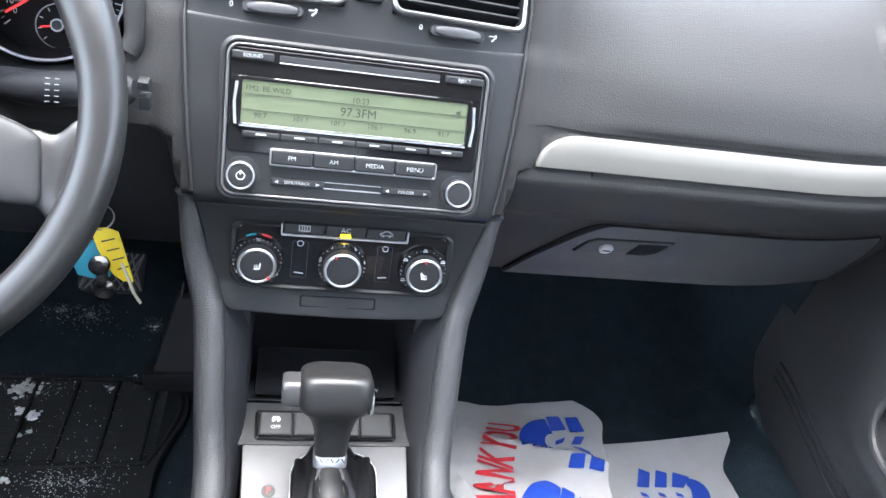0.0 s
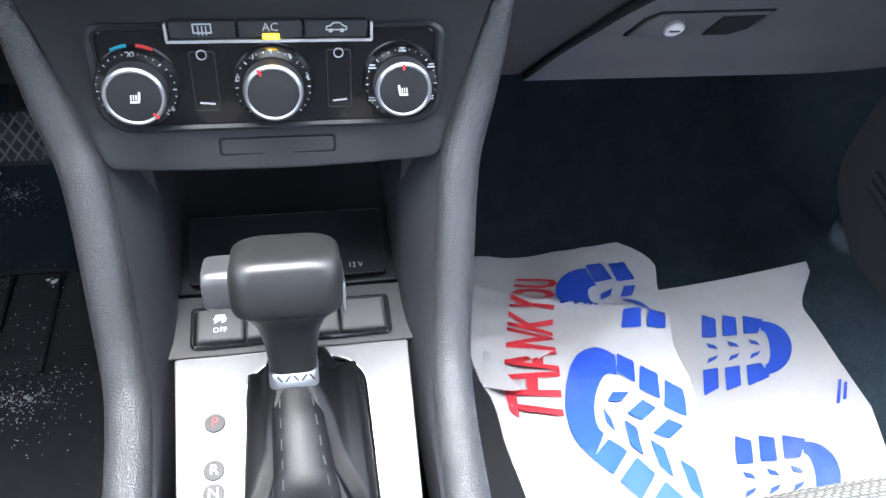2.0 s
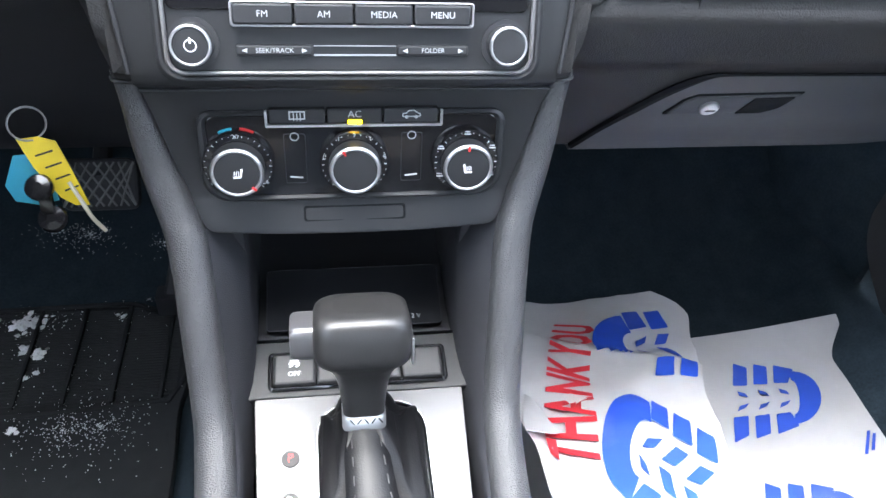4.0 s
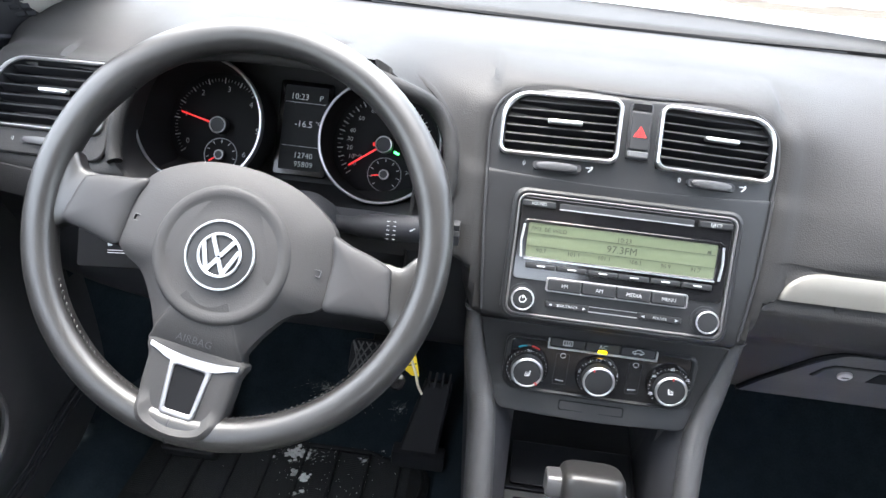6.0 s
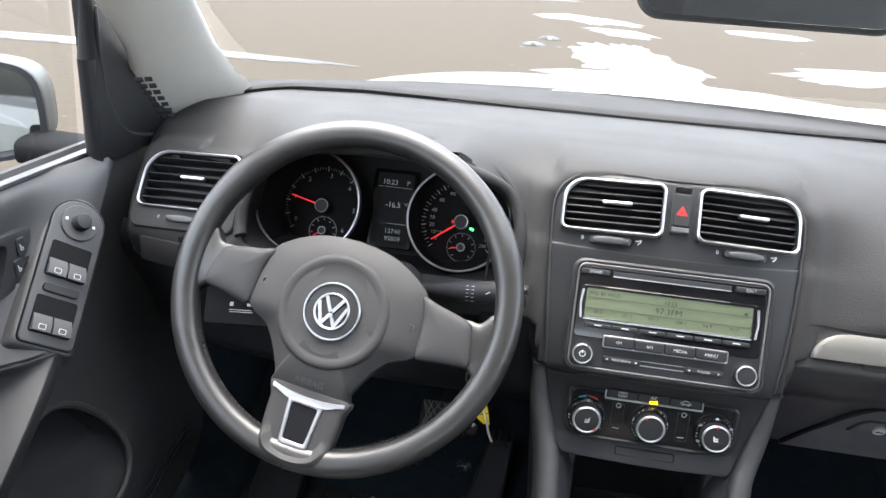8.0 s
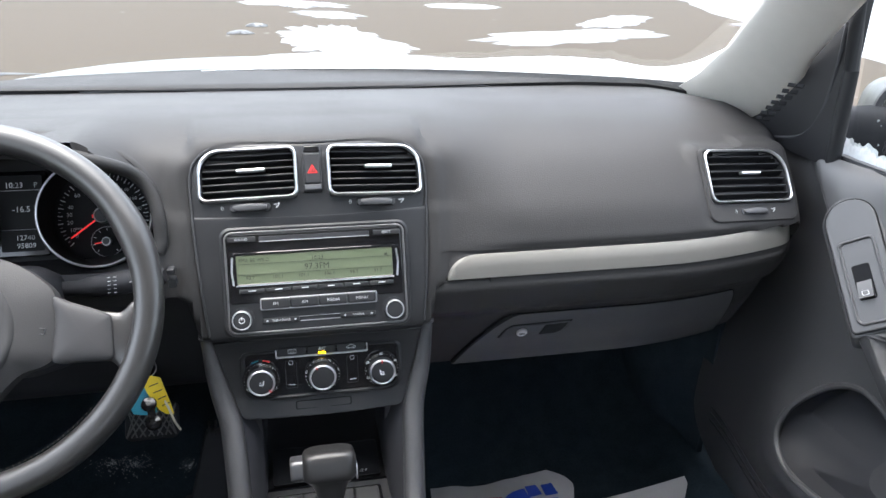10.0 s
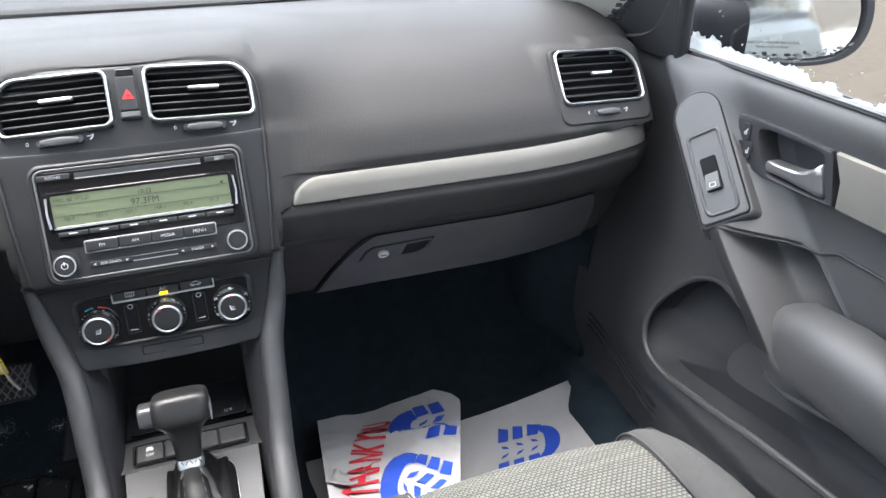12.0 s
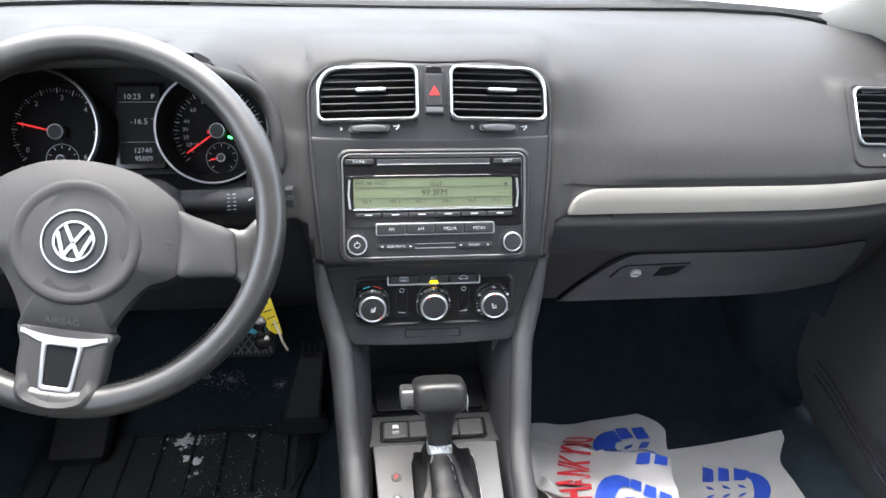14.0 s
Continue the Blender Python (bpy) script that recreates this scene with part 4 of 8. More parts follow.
# ---- hazard switch ----
HAZ = VENTS @ Matrix.Translation((0, 0, 0.014))
hz = thing("hazard_switch", HAZ @ Vector((0.002, 0, 0)), "black hazard switch with a red triangle", "switch")
bm = bmesh.new()
slab(bm, rrect(0.0215, 0.052, 0.002, 3, 0.002, 0.001), -0.004, 0.0032, HAZ, 0.001)
part("frame", bm, DARK, hz)
bm = bmesh.new()
slab(bm, rrect(0.0185, 0.036, 0.0015, 3, 0.002, 0.0015), 0.0, 0.0056, HAZ, 0.0012)
part("button", bm, PANEL, hz)
T_ = HAZ @ Matrix.Translation((0.002, 0.0, 0.0056))
bm = bmesh.new()
hoop(bm, [(0, 0.0062), (-0.0062, -0.0046), (0.0062, -0.0046)], [(0, 0.0038), (-0.0041, -0.0034), (0.0041, -0.0034)], 0, 0.0005, T_, 0.0001)
part("symbol", bm, RED, hz, "red triangle", smooth=False)
bm = bmesh.new()
hoop(bm, [(0, 0.0026), (-0.003, -0.0026), (0.003, -0.0026)], [(0, 0.001), (-0.0016, -0.0018), (0.0016, -0.0018)], 0, 0.0005, T_, 0.0001)
part("symbol", bm, RED, hz, "red triangle", smooth=False)
bm = bmesh.new()
slab(bm, rrect(0.0185, 0.0075, 0.001, 2, 0.002, 0.0245), 0.0, 0.0042, HAZ, 0.001)
part("light_sensor", bm, GLOSS, hz)
bm = bmesh.new()
slab(bm, rrect(0.019, 0.006, 0.001, 2, 0.002, -0.0205), 0.0, 0.005, HAZ, 0.001)
part("lower_tab", bm, HARD, hz)

# ---- radio ----
radio = thing("car_radio", RADIO @ Vector((0, -0.06, 0)), "black car radio with a green display, switched on", "car radio")
bm = bmesh.new()
hoop(bm, rrect(0.2165, 0.127, 0.013, 7, 0.001, -0.0035), rrect(0.2045, 0.1155, 0.009, 7, 0.001, -0.0035), -0.01, 0.0052, RADIO, 0.0022)
part("surround", bm, PANEL, radio)
bm = bmesh.new()
hoop(bm, rrect(0.2062, 0.1172, 0.0095, 7, 0.001, -0.0035), rrect(0.2020, 0.1130, 0.008, 7, 0.001, -0.0035), 0.003, 0.0060, RADIO, 0.0008)
part("bright_edge", bm, DISC, radio, "satin grey edge")
bm = bmesh.new()
slab(bm, rrect(0.2025, 0.1135, 0.008, 7, 0.001, -0.0035), -0.006, 0.0030, RADIO, 0.001)
part("face_plate", bm, PANEL, radio)
bm = bmesh.new()
slab(bm, rrect(0.1990, 0.0795, 0.004, 4, 0.0005, 0.0123), 0.0, 0.0042, RADIO, 0.0008)
part("gloss_panel", bm, GLOSS, radio, "gloss black panel")
RZ = RADIO @ Matrix.Translation((0, 0, 0.0042))


def key(x0, y0, x1, y1, text="", M=RZ, h=0.0035, mat=PANEL, size=0.0052, parent=radio, r=0.0012, name="button", lift=0.0):
    b = bmesh.new()
    slab(b, rrect(abs(x1 - x0), abs(y1 - y0), r, 3, (x0 + x1) / 2, (y0 + y1) / 2), -0.002, h, M, 0.0012)
    k = part(name, b, mat, parent)
    if text:
        words(text, size, M @ Matrix.Translation(((x0 + x1) / 2, (y0 + y1) / 2 + lift, h)), GREYINK, k)
    return k


key(-0.0985, 0.0428, -0.0668, 0.0492, "SOUND", size=0.0042)
key(0.0672, 0.0428, 0.0985, 0.0490, "EJECT", size=0.0042)
bm = bmesh.new()
slab(bm, rrect(0.126, 0.0052, 0.001, 3, 0.0, 0.0460), 0.0, 0.0014, RZ, 0.0004)
part("disc_slot", bm, DARK, radio)
bm = bmesh.new()
slab(bm, rrect(0.126, 0.0011, 0.0004, 2, 0.0, 0.0428), 0.0, 0.0018, RZ, 0.0004)
part("slot_lip", bm, TRIMLINE, radio)
bm = bmesh.new()
slab(bm, rrect(0.1785, 0.0330, 0.002, 3, -0.0005, 0.0115), -0.001, 0.0006, RZ, 0.0003)
lcd = part("display", bm, LCD, radio, "green backlit display")
bm = bmesh.new()
hoop(bm, rrect(0.1860, 0.0395, 0.003, 4, -0.0005, 0.0112), rrect(0.1785, 0.0330, 0.002, 4, -0.0005, 0.0115), 0.0, 0.0016, RZ, 0.0005)
part("display_frame", bm, GLOSS, radio)
mark([bar(-0.0905, -0.0068, 0.0895, -0.0068, 0.0016)], RZ, CHROME, radio, "bright_line", 0.001, 0.002)
for s in (-1, 1):
    mark([[(s * 0.0935 - 0.0012, 0.026), (s * 0.0935 + 0.0012, 0.026), (s * 0.0950 + 0.0010, 0.010), (s * 0.0935 + 0.0012, -0.006), (s * 0.0935 - 0.0012, -0.006), (s * 0.0950 - 0.0010, 0.010)]], RZ, CHROME, radio, "bright_line", 0.0005, 0.0022)
LC = RZ @ Matrix.Translation((-0.0005, 0.0115, 0.0006))
for txt, x, y, sz, al in (("FM2: BE WILD", -0.0865, 0.0105, 0.0056, "LEFT"), ("10:23", 0.002, 0.0093, 0.0064, "CENTER"), ("97.3FM", 0.001, -0.0005, 0.0098, "CENTER"), ("90.7", -0.0745, -0.0098, 0.0057, "CENTER"), ("101.1", -0.0435, -0.0098, 0.0057, "CENTER"),
                           ("101.1", -0.0145, -0.0098, 0.0057, "CENTER"), ("106.1", 0.0150, -0.0098, 0.0057, "CENTER"), ("96.9", 0.0435, -0.0098, 0.0057, "CENTER"), ("91.7", 0.0715, -0.0098, 0.0057, "CENTER")):
    words(txt, sz, LC @ Matrix.Translation((x, y, 0)), INK, lcd, "readout", al)
mark([bar(-0.088, 0.0062, 0.088, 0.0062, 0.0004), bar(-0.088, -0.0060, 0.088, -0.0060, 0.0004), bar(0.080, 0.0085, 0.0825, 0.0085, 0.0025), bar(0.083, 0.0065, 0.083, 0.0105, 0.0008)], LC, INK, lcd, "print")
for i in range(6):
    x0 = -0.0880 + i * 0.0296
    k = key(x0, -0.0158, x0 + 0.0286, -0.0106, h=0.0030, r=0.0008)
    mark([bar(x0 + 0.0105, -0.0127, x0 + 0.0185, -0.0127, 0.0010)], RZ @ Matrix.Translation((0, 0, 0.003)), WHITE, k)
for i, txt in enumerate(("FM", "AM", "MEDIA", "MENU")):
    x0 = -0.0645 + i * 0.0328
    key(x0, -0.0345, x0 + 0.0318, -0.0235, txt, M=RZ, h=0.0052, size=0.0050)
bm = bmesh.new()
hoop(bm, rrect(0.1340, 0.0135, 0.002, 4, 0.0010, -0.0292), rrect(0.1312, 0.0112, 0.0014, 4, 0.0010, -0.0288), 0.0, 0.0036, RZ, 0.0005)
part("key_frame", bm, TRIMLINE, radio)
RL = RADIO @ Matrix.Translation((0, 0, 0.003))
k = key(-0.0640, -0.0515, -0.0225, -0.0455, "SEEK/TRACK", M=RL, h=0.003, size=0.0037)
for x_, s in ((-0.0610, 1), (-0.0255, -1)):
    mark([[(x_, -0.0485), (x_ + s * 0.003, -0.0472), (x_ + s * 0.003, -0.0498)]], RL @ Matrix.Translation((0, 0, 0.003)), GREYINK, k, "arrow")
k = key(0.0245, -0.0515, 0.0655, -0.0455, "FOLDER", M=RL, h=0.003, size=0.0037)
for x_, s in ((0.0275, 1), (0.0625, -1)):
    mark([[(x_, -0.0485), (x_ + s * 0.003, -0.0472), (x_ + s * 0.003, -0.0498)]], RL @ Matrix.Translation((0, 0, 0.003)), GREYINK, k, "arrow")
mark([bar(-0.0220, -0.0512, 0.0240, -0.0512, 0.0009), bar(-0.0220, -0.0462, 0.0240, -0.0462, 0.0005)], RL, TRIMLINE, radio, "bright_line", 0.0, 0.001)


def knob(M, r, parent, name="knob", h=0.013, label="black knob with a bright ring", cap=PANEL):
    b = bmesh.new()
    lathe(b, [(r, -0.001), (r, h * 0.6), (r * 0.97, h * 0.85), (r * 0.93, h * 0.9)], M, 40)
    k = part(name, b, cap, parent, label)
    b = bmesh.new()
    lathe(b, [(r * 0.83, h * 0.90), (r * 0.84, h * 0.97), (r * 0.865, h * 1.00), (r * 0.92, h * 1.00), (r * 0.965, h * 0.95), (r * 0.985, h * 0.86), (r * 0.94, h * 0.82), (r * 0.83, h * 0.90)], M, 40, False)
    part("ring", b, CHROME, k, "bright ring")
    b = bmesh.new()
    lathe(b, [(r * 0.87, h * 0.80), (r * 0.86, h * 0.92), (r * 0.81, h * 0.94), (r * 0.3, h * 0.93)], M, 40)
    part("cap", b, cap, k)
    return k


for x, on in ((-0.0868, True), (0.0875, False)):
    KM = RL @ Matrix.Translation((x, -0.0452, 0))
    k = knob(KM, 0.0113, radio, h=0.011)
    b = bmesh.new()
    lathe(b, [(0.0140, -0.001), (0.0140, 0.0012), (0.0122, 0.0012)], KM, 40)
    part("knob_well", b, DARK, radio)
    if on:
        KZ = KM @ Matrix.Translation((0, 0, 0.0101))
        b = bmesh.new()
        hoop(b, circle(0.0034, 24), circle(0.0028, 24), 0, 0.0004, KZ, 0.0001)
        part("symbol", b, WHITE, k)
        mark([bar(0, 0.001, 0, 0.0042, 0.0009)], KZ, WHITE, k)

# ---- climate control unit ----
clim = thing("climate_control", CLIMATE @ Vector((0, -0.03, 0)), "gloss black heater panel with three round knobs", "climate control")
bezel = rrect(0.1915, 0.0610, (0.010, 0.010, 0.018, 0.018), 8, 0.001, 0.0025)
bezin = rrect(0.1800, 0.0540, (0.006, 0.006, 0.014, 0.014), 8, 0.001, 0.0028)
bm = bmesh.new()
hoop(bm, bezel, bezin, -0.006, 0.0030, CLIMATE, 0.0016)
part("surround", bm, PANEL, clim)
bm = bmesh.new()
slab(bm, bezin, -0.008, 0.0010, CLIMATE, 0.0006)
part("gloss_panel", bm, GLOSS, clim, "gloss black panel")
CZ = CLIMATE @ Matrix.Translation((0, 0, 0.001))
for i in range(3):
    x0 = -0.0510 + i * 0.0348
    k = key(x0, 0.0252, x0 + 0.0338, 0.0352, M=CZ, h=0.0034, parent=clim)
    KT = CZ @ Matrix.Translation((x0 + 0.0169, 0.0312, 0.0034))
    if i == 0:
        mark([bar(-0.0048, 0.0024, 0.0048, 0.0024, 0.0007), bar(-0.0048, -0.0022, 0.0048, -0.0022, 0.0007), bar(-0.0045, -0.0022, -0.0045, 0.0024, 0.0007), bar(0.0045, -0.0022, 0.0045, 0.0024, 0.0007)] + [bar(q, -0.0035, q, 0.0014, 0.0006) for q in (-0.002, 0, 0.002)], KT, GREYINK, k)
    elif i == 1:
        words("AC", 0.0062, KT @ Matrix.Translation((0, 0.0004, 0)), GREYINK, k)
        mark([rrect(0.0085, 0.0024, 0.0006, 2, 0, -0.0045)], KT, AMBER, k, "lamp", label="lit amber lamp")
    else:
        car = [(-0.0055, -0.0012), (-0.0052, 0.0006), (-0.003, 0.0010), (-0.0015, 0.0026), (0.002, 0.0026), (0.0038, 0.0010), (0.0055, 0.0004), (0.0055, -0.0012)]
        mark([bar(*car[q], *car[(q + 1) % 8], 0.0006) for q in range(8)] + [circle(0.0011, 10, -0.003, -0.0016), circle(0.0011, 10, 0.003, -0.0016)], KT, GREYINK, k)
mark([bar(-0.0530, 0.0240, 0.0550, 0.0240, 0.0016), bar(-0.0527, 0.0240, -0.0527, 0.0335, 0.0014), bar(0.0547, 0.0240, 0.0547, 0.0335, 0.0014)], CZ, CHROME, clim, "bright_line", 0, 0.003)
for kx, r in ((-0.0712, 1), (0.0, 0), (0.0712, 2)):
    KM = CZ @ Matrix.Translation((kx, -0.0005, 0))
    b = bmesh.new()
    lathe(b, [(0.0218, -0.001), (0.0218, 0.004), (0.0205, 0.0062), (0.0165, 0.0066)], KM, 48)
    base = part("dial_base", b, GLOSS, clim, "black dial with white marks")
    for q in range(25):
        a = radians(225 - 270 * q / 24)
        mark([bar(0.0203 * math.cos(a), 0.0203 * math.sin(a), (0.0196 if q % 4 else 0.0186) * math.cos(a), (0.0196 if q % 4 else 0.0186) * math.sin(a), 0.0004)], KM @ Matrix.Translation((0, 0, 0.0062)), GREYINK, base, "scale_mark")
    k = knob(KM @ Matrix.Translation((0, 0, 0.005)), 0.0163, clim, h=0.0120)
    KB = KM @ Matrix.Translation((0, 0, 0.0064))
    KT = KM @ Matrix.Translation((0, 0, 0.0163))
    if r == 0:
        for t, a in (("0", 165), ("1", 120), ("2", 90), ("3", 60), ("4", 15)):
            words(t, 0.0050, KB @ Matrix.Translation((0.0192 * math.cos(radians(a)), 0.0192 * math.sin(radians(a)), -0.0004)), GREYINK, base)
        pa = 118
    elif r == 1:
        words("22", 0.0050, KB @ Matrix.Translation((0, 0.0192, -0.0004)), GREYINK, base)
        for t, a in (("18", 215), ("26", -35)):
            words(t, 0.0044, KB @ Matrix.Translation((0.0192 * math.cos(radians(a)), 0.0192 * math.sin(radians(a)), -0.0004)), GREYINK, base)
        for a0, a1, mat in ((96, 118, BLUE), (62, 84, RED)):
            pts = [(0.0232 * math.cos(radians(a)), 0.0232 * math.sin(radians(a))) for a in np.linspace(a0, a1, 8)] + [(0.0218 * math.cos(radians(a)), 0.0218 * math.sin(radians(a))) for a in np.linspace(a1, a0, 8)]
            mark([pts], KM, mat, base, "colour_arc", 0.0002, 0.0008)
        pa = -46
    else:
        for a in (90, 30, -30, -90, -150, 150):
            c, s_ = 0.0192 * math.cos(radians(a)), 0.0192 * math.sin(radians(a))
            mark([bar(c - 0.0022, s_, c + 0.0022, s_, 0.0009), bar(c - 0.0016, s_ + 0.0016, c + 0.0016, s_ + 0.0016, 0.0007)], KB @ Matrix.Translation((0, 0, -0.0004)), GREYINK, base)
        pa = 92
    mark([bar(0.0122 * math.cos(radians(pa)), 0.0122 * math.sin(radians(pa)), 0.0158 * math.cos(radians(pa)), 0.0158 * math.sin(radians(pa)), 0.0013)], KM @ Matrix.Translation((0, 0, 0.0174)), RED, k, "pointer", 0, 0.0006)
    if r:
        sx = 1 if r == 1 else -1
        mark([bar(sx * 0.0028, -0.0030, sx * 0.0040, 0.0040, 0.0016), bar(sx * -0.0030, -0.0032, sx * 0.0030, -0.0032, 0.0015)] + [bar(sx * (-0.0022 + q), -0.0016, sx * (-0.0018 + q), 0.0020, 0.0007) for q in (0, 0.0017, 0.0034)], KT @ Matrix.Diagonal((0.75, 0.75, 1, 1)), WHITE, k, "seat_heat_symbol")
for s in (-1, 1):
    b = bmesh.new()
    hoop(b, rrect(0.0135, 0.034, 0.0015, 3, s * 0.0365, 0.001), rrect(0.0127, 0.0332, 0.0013, 3, s * 0.0365, 0.001), 0, 0.0004, CZ, 0.0001)
    part("blank_button", b, DARK, clim)
    b = bmesh.new()
    hoop(b, circle(0.0028, 16, s * 0.0365, 0.0160), circle(0.0023, 16, s * 0.0365, 0.0160), 0, 0.0006, CZ, 0.0001)
    part("symbol", b, GREYINK, clim)
    mark([bar(s * 0.0325, -0.0120, s * 0.0405, -0.0112, 0.0009)], CZ, GREYINK, clim)
# slim slot beneath the unit
SL = face_frame((0, -0.0822, 0.7140), 28)
bm = bmesh.new()
hoop(bm, rrect(0.0670, 0.0105, 0.002, 4), rrect(0.0640, 0.0080, 0.0016, 4), -0.004, 0.0010, SL, 0.0004)
part("slot_edge", bm, BLACK, clim)
bm = bmesh.new()
slab(bm, rrect(0.0635, 0.0080, 0.0016, 4), -0.004, 0.0006, SL, 0.0004)
part("slot", bm, PANEL, clim)

# ---- console switches ----
SW = face_frame((0, -0.1185, 0.5945), 80)
for i in range(4):
    x0 = -0.0615 + i * 0.0309
    swi = thing("console_switch", SW @ Vector((x0 + 0.015, 0, 0)), "traction control switch with white print" if i == 0 else "black blank switch in the console", "switch", "console switches")
    b = bmesh.new()
    slab(b, rrect(0.0300, 0.0245, 0.002, 4, x0 + 0.0152, 0), -0.004, 0.0048, SW, 0.002)
    k = part("button", b, SWITCHBLACK, swi)
    if i == 0:
        KT = SW @ Matrix.Translation((x0 + 0.0152, 0, 0.0048))
        words("OFF", 0.0052, KT @ Matrix.Translation((0, -0.0045, 0)), WHITE, swi)
        mark([bar(-0.003, 0.0055, 0.003, 0.0055, 0.0022), bar(-0.004, 0.0036, 0.004, 0.0036, 0.0014), bar(-0.0035, 0.001, -0.001, 0.0026, 0.0008), bar(0.001, 0.001, 0.0035, 0.0026, 0.0008)], KT, WHITE, swi)
b = bmesh.new()
hoop(b, rrect(0.1305, 0.0310, 0.004, 5, 0.0, 0), rrect(0.1240, 0.0250, 0.002, 5, 0.0, 0), -0.004, 0.0028, SW, 0.0012)
part("switch_frame", b, GLOSS, console)

# ---- gear selector ----
gear = thing("gear_selector", PLATE @ Vector((0.005, -0.03, 0)), "leather gear knob with a silver button and black boot", "gear selector")
AX = Vector((0, math.sin(radians(20)), math.cos(radians(20))))
G0 = Vector((0.0, -0.1785, 0.629))
GM = Matrix.Translation(G0) @ Matrix.Rotation(-math.atan2(AX.y, AX.z), 4, "X")
b = bmesh.new()
lo = []
KNOB = [(0.0, 0.0262, 0.0220, 0.0060), (0.012, 0.0285, 0.025, 0.008), (0.022, 0.0310, 0.028, 0.009), (0.031, 0.0350, 0.034, 0.010), (0.037, 0.0410, 0.039, 0.011), (0.0415, 0.0500, 0.045, 0.012), (0.0445, 0.0565, 0.050, 0.012), (0.050, 0.0590, 0.053, 0.0115), (0.060, 0.0595, 0.053, 0.0115), (0.0665, 0.0585, 0.0515, 0.0125), (0.0705, 0.0555, 0.048, 0.0135), (0.0730, 0.0490, 0.041, 0.0140), (0.0740, 0.0340, 0.027, 0.0110)]
for t, w, d, r in curve(KNOB, 3):
    lo.append([(x, y, t + 0.0035 * (0.5 - (y / 0.052)) * smooth(0.03, 0.07, t)) for x, y in rrect(w, d, min(r, d * 0.48), 6)])
rings(b, lo, GM)
part("knob", b, KNOBLEATHER, gear, "worn black leather knob", auto=60)
b = bmesh.new()
lo = []
for u, f in ((0.0, 1.0), (0.010, 1.0), (0.0135, 0.97), (0.0150, 0.90), (0.0155, 0.80)):
    lo.append([(-0.0280 - u, x * f, 0.0565 + y * f) for x, y in rrect(0.029, 0.0225, 0.006, 5)])
rings(b, lo, GM)
part("release_button", b, ALU, gear, "satin silver release button")
b = bmesh.new()
box(b, (0.0298, -0.004, 0.0515), (0.0016, 0.030, 0.018), GM, 0.0007)
part("knob_inlay", b, CHROME, gear, "thin bright inlay on the knob")
b = bmesh.new()
slab(b, rrect(0.0280, 0.0240, 0.005, 5), -0.0085, 0.0015, GM, 0.0015)
cl = part("collar", b, CHROME, gear, "bright collar")
mark([bar(-0.009 + 0.0045 * i, -0.0018 if i % 2 else 0.0018, -0.0065 + 0.0045 * i, 0.0018 if i % 2 else -0.0018, 0.0009) for i in range(5)], Matrix.Translation(G0 - AX * 0.0015) @ Matrix.Rotation(radians(90) - math.atan2(AX.y, AX.z), 4, "X") @ Matrix.Translation((0, 0, 0.0117)), DARK, cl, "print")
b = bmesh.new()
lo = []
for j in range(13):
    t = j / 12
    ring_ = []
    base = rrect(0.0735, 0.149, (0.021, 0.021, 0.010, 0.010), 8, 0.0068, -0.036)
    top = rrect(0.0245, 0.0205, 0.006, 8)
    for k, ((bx, by), (tx, ty)) in enumerate(zip(base, top)):
        pb = PLATE @ Vector((bx, by, -0.004))
        pt = GM @ Vector((tx, ty, -0.006))
        e = t ** 1.5
        p = pb.lerp(pt, e)
        p.z = pb.z + (pt.z - pb.z) * t ** 1.05
        fold = math.sin(k * 0.698 + 3.0 * t) * 0.0062 * math.sin(math.pi * t) + 0.005 * math.sin(t * 15) * math.sin(math.pi * t)
        out = Vector((p.x - 0.004, p.y + 0.22, 0))
        p += out.normalized() * fold if out.length > 1e-5 else Vector()
        ring_.append(p)
    lo.append(ring_)
rings(b, lo, Matrix(), cap0=False, cap1=False)
part("boot", b, BOOT, gear, "creased black leather boot", auto=75)
# strap down the face of the boot
b = bmesh.new()
rows_ = []
for f in np.linspace(-0.02, 1.0, 16):
    mid = (GM @ Vector((0, -0.0118, -0.008))).lerp(PLATE @ Vector((0.0068, -0.105, 0.006)), f) + Vector((0, -0.0065, 0.0125)) * math.sin(math.pi * max(0.0, f)) + Vector((0, -0.002, 0.0035 * math.sin(f * 17) * f))
    w = 0.0118 + 0.0065 * f
    rows_.append([mid + Vector((w * u, 0.0, -0.004 * abs(u) ** 3)) for u in (-1.15, -1.0, -0.6, 0.0, 0.6, 1.0, 1.15)])
sheet(b, rows_)
part("boot_strap", b, BOOT, gear, "stitched leather strap", auto=75)
